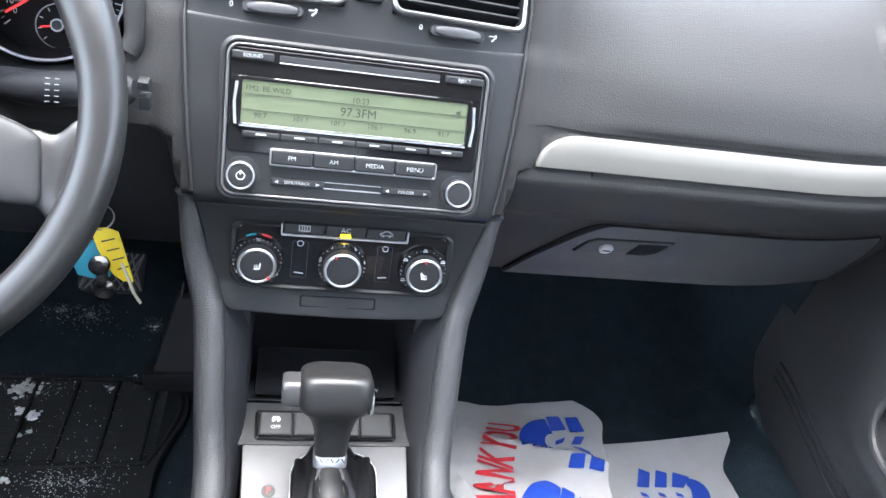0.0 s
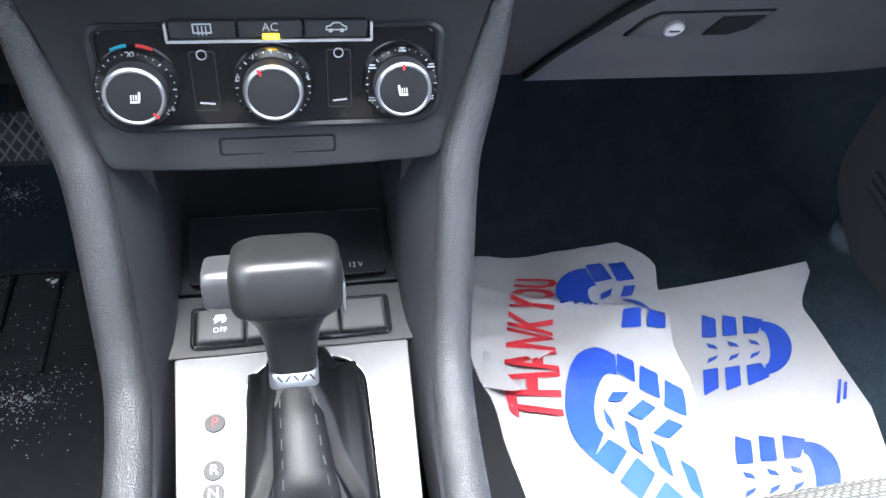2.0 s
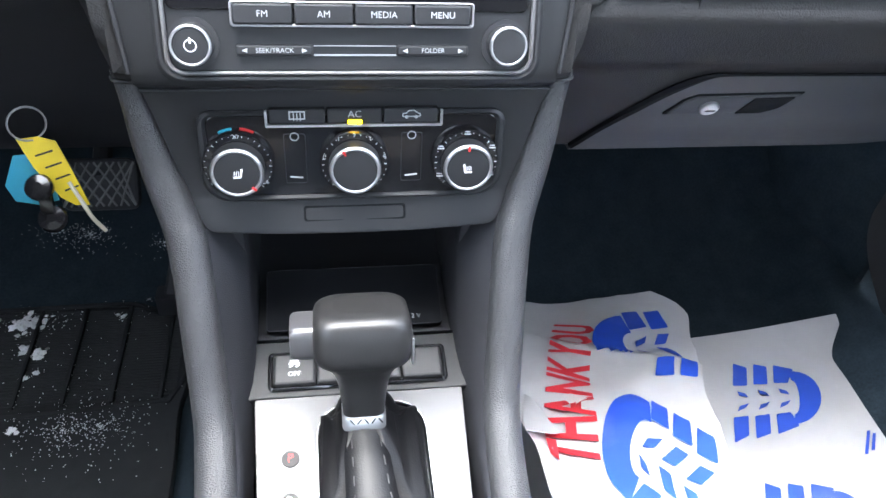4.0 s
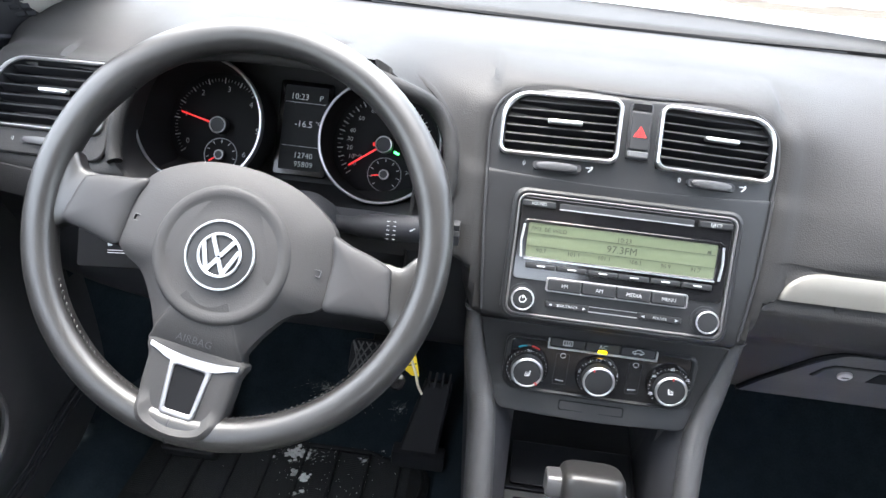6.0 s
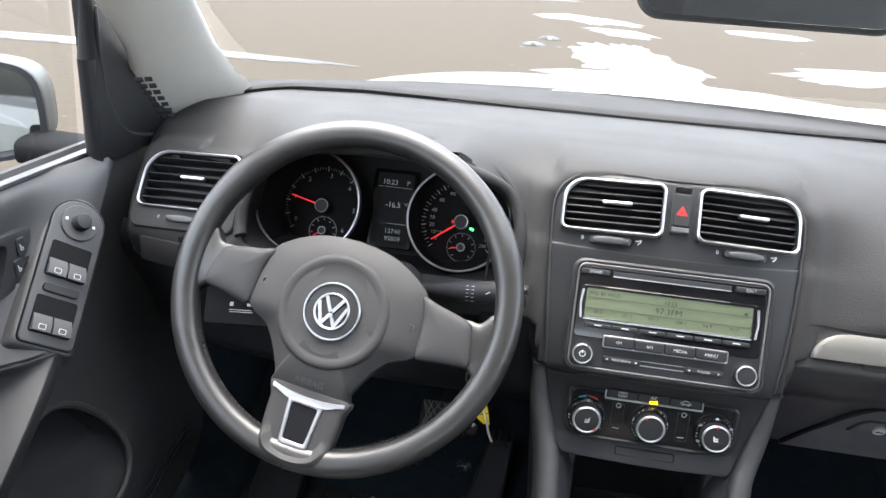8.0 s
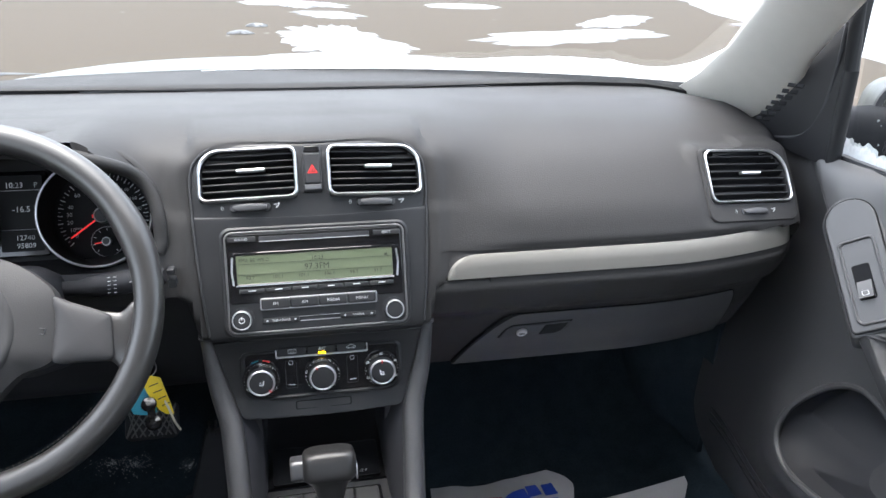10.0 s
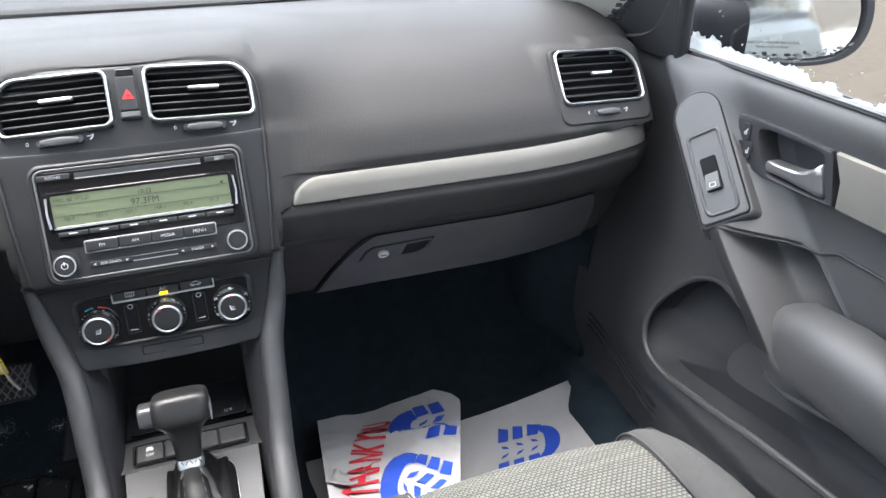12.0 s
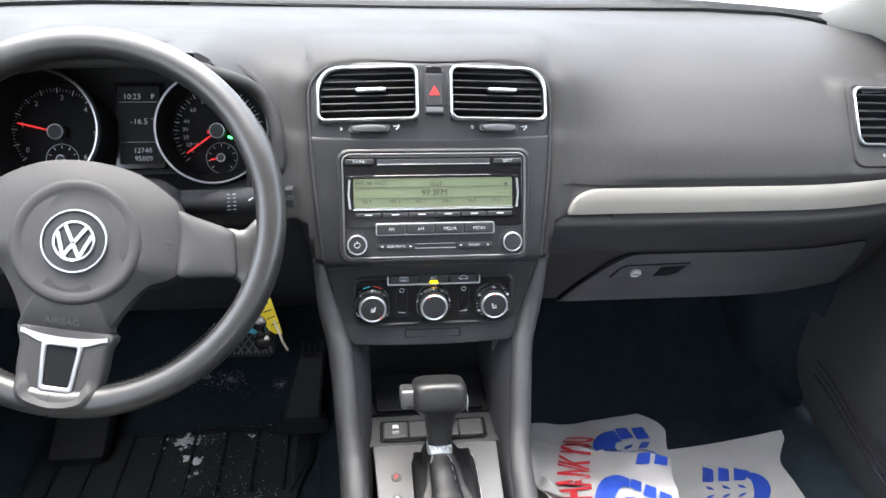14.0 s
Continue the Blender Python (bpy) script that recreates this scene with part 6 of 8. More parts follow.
    # speaker slots low on the front of the trim
    for k in range(3):
        bm = bmesh.new()
        tube(bm, [P(skin(y, z) - 0.0005, y, z) for y, z in zip(np.linspace(0.140, -0.09, 12), np.linspace(0.470, 0.430, 12) - 0.013 * k)], 0.0022, 6)
        part("speaker_slot", bm, KNEE, d, "dark speaker slot")
    # switch plate on the ridge
    def on(d_, z):
        y = ridge(z) - d_
        return P(skin(y, z), y, z)
    A_, B_ = on(0.036, 0.930), on(0.036, 0.812)
    up = (A_ - B_).normalized()
    nrm = (on(0.062, 0.87) - on(0.012, 0.87)).cross(up)
    nrm = nrm.normalized() * (1 if nrm.x * -s > 0 else -1)
    nrm = (nrm - up * nrm.dot(up)).normalized()
    rt = up.cross(nrm)
    L_ = (A_ - B_).length
    SWM = Matrix.Translation((A_ + B_) / 2 + nrm * 0.004) @ Matrix((rt, up, nrm)).transposed().to_4x4()
    bm = bmesh.new()
    o1 = rrect(0.066, L_ + 0.012, (0.031, 0.031, 0.008, 0.008), 8)
    rings(bm, [[(x * f, y * (1 + (f - 1) * 0.4), z) for x, y in o1] for f, z in ((1.25, -0.022), (1.06, -0.006), (1.0, -0.0025), (0.96, -0.002))], SWM, cap0=False)
    part("switch_console", bm, DOORTRIM, d, "raised switch base", auto=50)
    bm = bmesh.new()
    slab(bm, rrect(0.0605, L_ + 0.004, (0.029, 0.029, 0.006, 0.006), 8), -0.006, 0.0015, SWM, 0.0014)
    pl = part("switch_plate", bm, SWITCHGREY, d, "smooth dark switch plate")
    bm = bmesh.new()
    hoop(bm, rrect(0.0625, L_ + 0.006, (0.030, 0.030, 0.007, 0.007), 8), rrect(0.0600, L_ + 0.0035, (0.0288, 0.0288, 0.006, 0.006), 8), -0.004, 0.0008, SWM, 0.0002)
    part("plate_gap", bm, BLACK, pl)
    if s > 0:
        bm = bmesh.new()
        o2 = rrect(0.044, L_ * 0.66, (0.006, 0.006, 0.010, 0.010), 6, 0.0, -L_ * 0.14)
        hoop(bm, o2, shrink(o2, 0.0035), 0.0, 0.0042, SWM, 0.0012)
        part("finger_frame", bm, SWITCHGREY, pl, "raised edge of the finger recess")

    def rocker(x, y, w=0.017, h=0.026):
        # flat black slab paints the shade of the well behind the rocker
        b = bmesh.new()
        slab(b, rrect(w + 0.004, h + 0.020, 0.003, 3, x, y + 0.009), 0.0010, 0.0024, SWM, 0.0004)
        part("switch_well_shade", b, BLACK, pl)
        b = bmesh.new()
        rings(b, [[(x - w / 2, y - h / 2, 0.001), (x + w / 2, y - h / 2, 0.001), (x + w / 2, y + h / 2, 0.001), (x - w / 2, y + h / 2, 0.001)],
                  [(x - w / 2, y - h / 2, 0.0085), (x + w / 2, y - h / 2, 0.0085), (x + w / 2, y - h * 0.05, 0.0075), (x - w / 2, y - h * 0.05, 0.0075)]], SWM)
        k = part("window_switch", b, SWITCHGREY, pl, "rocker switch")
        b = bmesh.new()
        hoop(b, rrect(0.008, 0.006, 0.001, 2, x, y - h * 0.28), rrect(0.0066, 0.0046, 0.0008, 2, x, y - h * 0.28), 0.0078, 0.0086, SWM, 0.0001)
        part("symbol", b, GREYINK, k)
    if s > 0:
        rocker(-0.002, -0.034)
    else:
        for x in (-0.011, 0.011):
            rocker(x, 0.002, 0.020, 0.022)
            rocker(x, -0.063, 0.020, 0.022)
        b = bmesh.new()
        slab(b, rrect(0.040, 0.010, 0.004, 4, 0, -0.0235), 0.002, 0.0045, SWM, 0.001)
        part("lockout_switch", b, PANEL, pl)
        b = bmesh.new()
        slab(b, circle(0.0215, 32, 0, 0.060), 0.001, 0.0045, SWM, 0.001)
        part("mirror_dial", b, SWITCHGREY, pl)
        b = bmesh.new()
        lathe(b, [(0.0105, 0.003), (0.0100, 0.013), (0.0085, 0.0155), (0.004, 0.016)], SWM @ Matrix.Translation((0, 0.060, 0)), 24)
        part("mirror_knob", b, PANEL, pl, "round mirror knob")
        mark([bar(-0.0175, 0.060, -0.0145, 0.060, 0.003), bar(0.0145, 0.060, 0.0175, 0.060, 0.003)], SWM @ Matrix.Translation((0, 0, 0.0044)), WHITE, pl)
    # smooth strip along the pull grip, and the joint over it
    bm = bmesh.new()
    sheet(bm, [[on(e, z) + Vector((-s * 0.0022, -0.001, 0.0012)) for e in np.linspace(-0.006, 0.020, 6)] for z in np.linspace(0.797, 0.690, 16)])
    part("grip_strip", bm, PANEL, d, "smooth strip on the pull grip")
    bm = bmesh.new()
    tube(bm, [on(e, 0.800) + Vector((-s * 0.0005, 0, 0)) for e in np.linspace(-0.012, 0.12, 16)], 0.0015, 6)
    part("panel_joint", bm, DARK, d)
    # armrest bolster
    bm = bmesh.new()
    lo = []
    for y, w, z0, hh in ((-0.262, 0.012, 0.682, 0.020), (-0.275, 0.035, 0.690, 0.040), (-0.31, 0.050, 0.700, 0.050), (-0.38, 0.058, 0.704, 0.054), (-0.55, 0.060, 0.700, 0.052), (-0.80, 0.055, 0.695, 0.05), (-0.90, 0.03, 0.69, 0.035)):
        lo.append([(s * (0.708 - (w if math.cos(a) < 0 else w * 0.3) * abs(math.cos(a)) ** 0.7), y, z0 + hh * math.copysign(abs(math.sin(a)) ** 0.8, math.sin(a))) for a in np.linspace(0, 2 * math.pi, 24, endpoint=False)])
    rings(bm, lo, Matrix())
    part("armrest", bm, DOORTRIM, d, "padded vinyl armrest", auto=70)
    bm = bmesh.new()
    tube(bm, [P(0.7205, y, z) for y, z in ((-0.285, 0.800), (-0.31, 0.812), (-0.36, 0.812), (-0.45, 0.802), (-0.80, 0.79))], 0.002, 6)
    part("panel_seam", bm, DARK, d)
    # door pull in its recess
    HM = Matrix.Translation((s * 0.7070, -0.228, 0.898)) @ Matrix((Vector((0, -1, 0)), Vector((0, 0, 1)), Vector((-s, 0, 0)))).transposed().to_4x4()
    frame_o = loop_through([(-0.094, 0.020), (-0.084, 0.030), (-0.02, 0.032), (0.045, 0.0295), (0.056, 0.0265), (0.064, 0.0), (0.071, -0.027), (0.064, -0.032), (0.0, -0.035), (-0.055, -0.034), (-0.080, -0.020)], 4)
    rec = loop_through([(-0.053, 0.010), (-0.048, 0.0205), (-0.01, 0.0225), (0.038, 0.0215), (0.046, 0.014), (0.052, -0.008), (0.058, -0.024), (0.048, -0.028), (0.0, -0.029), (-0.028, -0.028), (-0.040, -0.016)], 4)
    bm = bmesh.new()
    rings(bm, [[(x, y, -0.006) for x, y in frame_o], [(x * 0.985, y * 0.97, 0.0035) for x, y in frame_o], [(x * 0.96, y * 0.92, 0.0045) for x, y in frame_o], [(x * 1.03, y * 1.05, 0.0035) for x, y in rec], [(x, y, 0.0) for x, y in rec],
               [(x * 0.95, y * 0.92, -0.022) for x, y in rec], [(x * 0.5, y * 0.5, -0.027) for x, y in rec]], HM, cap0=False)
    part("handle_bezel", bm, KNEE, d, "dark recess of the handle", auto=50)
    bm = bmesh.new()
    lever = loop_through([(-0.033, -0.0135), (-0.008, -0.0115), (0.016, -0.0085), (0.034, 0.0005), (0.044, 0.0095), (0.0495, 0.0), (0.0565, -0.0250), (0.030, -0.0265), (-0.010, -0.0255), (-0.031, -0.0250)], 4)
    rings(bm, [[(x, y, -0.012) for x, y in lever], [(x, y, 0.001) for x, y in lever], [(0.014 + (x - 0.014) * 0.97, -0.015 + (y + 0.015) * 0.90, 0.0045) for x, y in lever], [(0.02 + (x - 0.02) * 0.7, -0.015 + (y + 0.015) * 0.5, 0.0055) for x, y in lever]], HM)
    part("door_handle", bm, FORK, d, "satin silver door handle", auto=60)
    for k, y in enumerate((0.0115, -0.0105)):
        b = bmesh.new()
        slab(b, rrect(0.0125, 0.0205, 0.003, 3, -0.0735 + 0.0075 * k, y), -0.003, 0.0062, HM, 0.001)
        kb = part("lock_button", b, KNEE, d, "lock button")
        x_ = -0.0735 + 0.0075 * k
        hoop_b = bmesh.new()
        hoop(hoop_b, rrect(0.0042, 0.0036, 0.0008, 3, x_, y - 0.002), rrect(0.003, 0.0024, 0.0005, 3, x_, y - 0.002), 0.006, 0.0066, HM, 0.0001)
        part("symbol", hoop_b, WHITE, kb)
        mark([bar(x_ + 0.0015, y, x_ + 0.003, y + 0.004, 0.0007)], HM @ Matrix.Translation((0, 0, 0.0062)), WHITE, kb)
    # silver strip behind the handle
    bm = bmesh.new()
    sheet(bm, [[P(0.7145 - b_, y - (0.016 if z < 0.9 else 0.0) * smooth(-0.32, -0.283, y), z) for b_, z in ((0, 0.927), (0.006, 0.923), (0.008, 0.898), (0.006, 0.870), (0, 0.866))] for y in np.linspace(-0.80, -0.287, 20)], thick=-0.004 * s)
    part("trim_strip", bm, SILVER, d, "satin silver trim strip")
    # corner cover at the mirror
    bm = bmesh.new()
    lo = [(0.20, 0.960), (-0.005, 0.960), (-0.003, 1.18), (0.06, 1.135), (0.13, 1.075), (0.20, 1.01)]
    rings(bm, [[(s * 0.712, y, z) for y, z in lo], [(s * 0.700, y, z) for y, z in lo], [(s * 0.697, y * 0.96 + 0.004, 0.985 + (z - 0.985) * 0.96) for y, z in lo]], Matrix())
    part("corner_cover", bm, COVER, d, "black triangular mirror cover")
    bm = bmesh.new()
    tube(bm, curve([P(0.698, 0.118, 0.972), P(0.700, 0.060, 0.990), P(0.700, 0.030, 1.030), P(0.698, 0.018, 1.085), P(0.694, 0.012, 1.15)], 5), 0.0035, 8)
    part("cover_ridge", bm, KNEE, d, "moulded edge of the cover")
    bm = bmesh.new()
    tube(bm, [P(0.705, -0.004, 0.965), P(0.703, -0.002, 1.09), P(0.690, 0.0, 1.20), P(0.66, -0.06, 1.36)], 0.010, 14)
    part("window_frame", bm, COVER, d, "black window channel")
    bm = bmesh.new()
    sheet(bm, [[P(0.728, y, 0.95), P(0.715, y, 1.15), P(0.68, y, 1.36)] for y in (-1.0, -0.5, -0.004)])
    g = part("window_pane", bm, WINDOW, d, "clear side window")
    g.visible_shadow = False
    return d


door(1)
door(-1)

# snow frozen along the foot of the right window
snow_r = thing("snow_on_window", (0.735, -0.2, 0.96), "frost and snow clinging to the foot of the side window", "snow", kind="stuff")
b = bmesh.new()
rows_ = []
for y in np.linspace(-0.85, 0.004, 420):
    h = 0.016 + 0.012 * noise.noise(Vector((y * 9, 3, 0))) + 0.008 * noise.noise(Vector((y * 40, 5, 0))) + 0.006 * noise.noise(Vector((y * 130, 8, 0))) + 0.012 * smooth(-0.16, -0.02, y)
    h = max(0.004, h)
    r = []
    for t in np.linspace(0, 1, 9):
        z = 0.958 + (h + 0.012) * t
        r.append(Vector((0.7285 - 0.06 * (z - 0.958) + 0.0012 - 0.007 * math.sin(math.pi * min(1, t * 0.96)) * (0.8 + 0.5 * noise.noise(Vector((y * 60, z * 60, 2)))) - 0.002 * noise.noise(Vector((y * 300, z * 300, 4))), y + 0.004 * noise.noise(Vector((y * 90, z * 120, 6))), z)))
    rows_.append(r)
sheet(b, rows_)
for i in range(36):
    y = random.uniform(-0.5, 0.0)
    z = 0.985 + random.random() ** 2 * 0.05
    bmesh.ops.create_icosphere(b, subdivisions=1, radius=random.uniform(0.0005, 0.0014), matrix=Matrix.Translation((0.7285 - 0.06 * (z - 0.958), y, z)) @ Matrix.Diagonal((0.4, random.uniform(0.8, 1.8), 1, 1)))
part("snow_crust", b, FROST, snow_r)

# ---- windscreen, pillars ----
for s, nm in ((-1, "west"), (1, "east")):
    pil = thing("windscreen_pillar", (s * 0.69, 0.16, 0.98), "light cream windscreen pillar trim with a slotted demister grille", "car pillar", "windscreen pillars")
    bm = bmesh.new()
    lo = []
    foot, head = Vector((s * 0.672, 0.215, 1.00)), Vector((s * 0.555, -0.42, 1.42))
    for t in np.linspace(-0.08, 1, 14):
        c = foot.lerp(head, t) + Vector((0, 0, 0.05 * math.sin(math.pi * max(0, t))))
        w = 0.075 - 0.025 * t + 0.05 * max(0, 0.12 - t) / 0.12
        ring_ = []
        for a in np.linspace(0, 2 * math.pi, 18, endpoint=False):
            ring_.append(c + Vector((-s * 0.055, 0.085, 0.0)) * (w / 0.09) * math.cos(a) * 0.8 + Vector((-s * 0.6, -0.5, 0.35)) * 0.028 * math.sin(a))
        lo.append(ring_)
    rings(bm, lo, Matrix())
    pt = part("pillar_trim", bm, CREAM, pil, "smooth cream trim", auto=70)
    for i in range(7):
        for j in range(2):
            c = Vector((s * (0.676 - 0.003 * i), 0.108 - 0.0135 * i, 1.005 + 0.0105 * i))
            b = bmesh.new()
            box(b, (j * 0.0115 - 0.006, 0, 0), (0.0090, 0.0060, 0.0016), Matrix.Translation(c + Vector((-s * 0.0080, 0.003, -0.002))) @ Matrix.Rotation(radians(s * -52), 4, "Z") @ Matrix.Rotation(radians(45), 4, "X"), 0.0005)
            part("grille_slot", b, BLACK, pil, "dark demister slot")
ws = thing("windscreen", (0, 0.42, 1.03), "clear windscreen with snow along its foot", "windscreen", kind="structure")
bm = bmesh.new()
sheet(bm, [[Vector((x * (1 - 0.10 * t), screen_base(x) + 0.015 - 0.80 * t, 1.025 + 0.40 * t + 0.05 * math.sin(math.pi * t))) for x in np.linspace(-0.66, 0.66, 21)] for t in np.linspace(0, 1, 10)])
g = part("pane", bm, WINDOW, ws, "clear laminated glass")
g.visible_shadow = False
rearv = thing("rear_view_mirror", (0.03, -0.05, 1.19), "black rear-view mirror hanging from the windscreen", "mirror")
b = bmesh.new()
RM = face_frame((0.035, -0.06, 1.222), -6, 0, 0)
slab(b, rrect(0.245, 0.068, 0.026, 8), -0.03, 0.006, RM, 0.008)
part("housing", b, HARD, rearv, "black housing")
b = bmesh.new()
slab(b, rrect(0.228, 0.054, 0.02, 8), 0.004, 0.0072, RM, 0.0006)
part("mirror_glass", b, MIRROR, rearv, "mirror glass")
b = bmesh.new()
tube(b, [(0.035, -0.035, 1.23), (0.035, 0.0, 1.27), (0.035, 0.03, 1.30)], 0.012, 10)
part("stem", b, HARD, rearv)

# ---- door mirrors ----
for s in (1, -1):
    mir = thing("door_mirror", (s * 0.86, 0.12, 0.93), "silver door mirror with snow on the housing" if s > 0 else "silver door mirror housing", "mirror", "door mirrors")
    MM = Matrix.Translation((s * 0.955, 0.075, 0.985)) @ Matrix.Rotation(radians(-s * 22), 4, "Z") @ Matrix.Rotation(radians(90), 4, "X")
    o_ = loop_through([(s * 0.125, 0.000), (s * 0.110, 0.050), (s * 0.05, 0.076), (-s * 0.05, 0.074), (-s * 0.098, 0.055), (-s * 0.108, 0.0), (-s * 0.098, -0.045), (-s * 0.04, -0.066), (s * 0.06, -0.066), (s * 0.11, -0.045)], 5)
    b = bmesh.new()
    rings(b, [[(x * f, y * f, z) for x, y in o_] for f, z in ((0.93, -0.004), (1.0, 0.0), (1.0, -0.03), (0.95, -0.075), (0.75, -0.105), (0.3, -0.118))], MM, cap0=False)
    part("housing", b, CARPAINT, mir, "silver painted housing", auto=60)
    b = bmesh.new()
    rings(b, [[(x * f, y * f, z) for x, y in o_] for f, z in ((1.005, 0.0), (1.005, 0.008), (0.92, 0.008), (0.90, -0.006), (0.885, -0.034))], MM, cap0=False, cap1=False)
    part("rim", b, KNEE, mir, "dark grey rim")
    b = bmesh.new()
    MG = MM @ Matrix.Translation((0, 0, -0.013)) @ Matrix.Rotation(radians(-7 * s), 4, "Y") @ Matrix.Rotation(radians(-4), 4, "X")
    rings(b, [[(x * 0.885, y * 0.885, -0.002) for x, y in o_], [(x * 0.88, y * 0.88, 0.0) for x, y in o_]], MG)
    mg = part("mirror_glass", b, MIRROR, mir, "mirror glass")
    if s > 0:
        for q, txt in enumerate(("OBJECTS IN MIRROR ARE CLOSER", "THAN THEY APPEAR")):
            words(txt, 0.0055, MG @ Matrix.Translation((-0.01, -0.036 - 0.007 * q, 0.0)), THREAD, mg)
    b = bmesh.new()
    lo = [[(s * x, y + dy, z + dz) for dy, dz in [(0.006 + 0.042 * math.copysign(abs(math.cos(a)) ** 0.6, math.cos(a)), (0.020 if s > 0 else -0.006) + (0.050 if s > 0 else 0.020) * math.copysign(abs(math.sin(a)) ** 0.6, math.sin(a))) for a in np.linspace(0, 2 * math.pi, 24, endpoint=False)]] for x, y, z in ((0.735, 0.07, 0.962), (0.80, 0.085, 0.950), (0.87, 0.095, 0.948))]
    rings(b, lo, Matrix())
    part("arm", b, BLACK, mir, "dark mirror arm")
b = bmesh.new()
for i in range(70):
    x, y = random.uniform(-0.11, 0.11), 0.0
    yy = (-0.060 if random.random() < 0.7 else 0.06) + random.uniform(-0.008, 0.008)
    MMr = Matrix.Translation((0.955, 0.075, 0.985)) @ Matrix.Rotation(radians(-22), 4, "Z") @ Matrix.Rotation(radians(90), 4, "X")
    bmesh.ops.create_icosphere(b, subdivisions=1, radius=random.uniform(0.0012, 0.004), matrix=MMr @ Matrix.Translation((x * (0.8 if yy > 0 else 1), yy * (1 - (x / 0.16) ** 2), random.uniform(-0.002, 0.006))) @ Matrix.Diagonal((random.uniform(0.8, 2.2), 0.8, 0.5, 1)))
sm = thing("snow_on_mirror", (0.95, 0.07, 0.93), "flecks of snow stuck to the door mirror", "snow", kind="stuff")
part("snow_flecks", b, SNOW, sm)

# ---- bonnet and ground ----
bon = thing("bonnet", (0, 1.0, 0.8), "silver bonnet under a thin cover of snow", "car bonnet")
bm = bmesh.new()
sheet(bm, [[Vector((x, 0.50 - 0.40 * x * x + 1.05 * t, 1.012 - 0.02 * t - 0.16 * t * t - 0.10 * (x / 0.75) ** 4)) for x in np.linspace(-0.75, 0.75, 25)] for t in np.linspace(0, 1, 14)], thick=-0.01)
part("panel", bm, CARPAINT, bon, "silver painted panel")
bm = bmesh.new()
rows_ = []
for t in np.linspace(0.0, 0.98, 40):
    r = []
    for x in np.linspace(-0.72, 0.72, 60):
        h = -0.022 * smooth(0.10, -0.22, x + 0.06 * noise.noise(Vector((x * 9, t * 14, 7)))) + 0.012 + 0.008 * noise.noise(Vector((x * 5, t * 6, 0.3))) + 0.004 * noise.noise(Vector((x * 22, t * 24, 1.3)))
        r.append(Vector((x, 0.49 - 0.40 * x * x + 1.05 * t, 1.012 - 0.02 * t - 0.16 * t * t - 0.10 * (x / 0.75) ** 4 + h)))
    rows_.append(r)
sheet(bm, rows_, None)
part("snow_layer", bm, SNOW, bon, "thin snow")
for x0, x1 in ((-0.42, -0.05), (0.05, 0.5)):
    wp = thing("wiper", (x0, 0.45, 1.03), "black wiper arm half under snow", "wiper", "windscreen wipers")
    b = bmesh.new()
    tube(b, [(x, screen_base(x) + 0.04, 1.021) for x in np.linspace(x0, x1, 10)], 0.0035, 6)
    part("arm", b, RUBBER, wp)

# frost and snow packed along the foot of the windscreen
fr = thing("snow_on_windscreen", (0.4, 0.40, 1.03), "white snow packed along the foot of the windscreen", "snow", kind="stuff")
bm = bmesh.new()
rows_ = []
for x in np.linspace(-0.16, 0.665, 240):
    h = 0.040 * spline(x, (-0.16, -0.05, 0.10, 0.25, 0.42, 0.50, 0.57, 0.62, 0.665), (0.0, 0.16, 0.42, 0.62, 0.95, 0.95, 0.70, 1.1, 3.0))
    h += 0.004 * noise.noise(Vector((x * 18, 2, 0))) * smooth(-0.16, 0.1, x) + 0.0025 * noise.noise(Vector((x * 70, 4, 0)))
    h = max(0.002, h)
    r = []
    for t in np.linspace(0, 1, 7):
        z = 1.018 + (h + 0.008) * t
        k = (z - 1.018) / 0.40
        r.append(Vector((x * (1 - 0.10 * k), screen_base(x) + 0.024 - 0.80 * k * 0.85 + 0.004 * noise.noise(Vector((x * 60, z * 60, 3))), z)))
    rows_.append(r)
sheet(bm, rows_)
part("snow_band", bm, FROST, fr)

bm = bmesh.new()
sheet(bm, [[Vector((x, screen_base(x) + d, z)) for d, z in ((0.0, 0.995), (0.03, 0.988), (0.07, 0.982), (0.16, 0.97))] for x in np.linspace(-0.74, 0.74, 40)])
tagged(part("cowl", bm, KNEE), "black plastic cowl at the foot of the windscreen", "car body", kind="structure")

# gravel and snow colours are darkened to offset the bright outdoor exposure
GROUND = bpy.data.materials.new("dimmed_gravel_and_snow")
GROUND.use_nodes = True
n, l = GROUND.node_tree.nodes, GROUND.node_tree.links
pb = n["Principled BSDF"]
tc = n.new("ShaderNodeTexCoord")
mp = n.new("ShaderNodeMapping")
mp.inputs["Scale"].default_value = (0.30, 0.16, 0.3)
mp.inputs["Location"].default_value = (3.15, 1.32, 0)
l.new(tc.outputs["Object"], mp.inputs[0])
na, nb, nc = n.new("ShaderNodeTexNoise"), n.new("ShaderNodeTexNoise"), n.new("ShaderNodeTexNoise")
na.inputs["Scale"].default_value, na.inputs["Detail"].default_value = 1.0, 7
na.inputs["Roughness"].default_value = 0.6
nb.inputs["Scale"].default_value, nb.inputs["Detail"].default_value = 3.0, 6
nc.inputs["Scale"].default_value, nc.inputs["Detail"].default_value = 14.0, 6
l.new(mp.outputs[0], na.inputs[0]), l.new(tc.outputs["Object"], nb.inputs[0]), l.new(tc.outputs["Object"], nc.inputs[0])
cr = n.new("ShaderNodeValToRGB")
cr.color_ramp.elements[0].position, cr.color_ramp.elements[0].color = 0.35, (0.044, 0.036, 0.0268, 1)
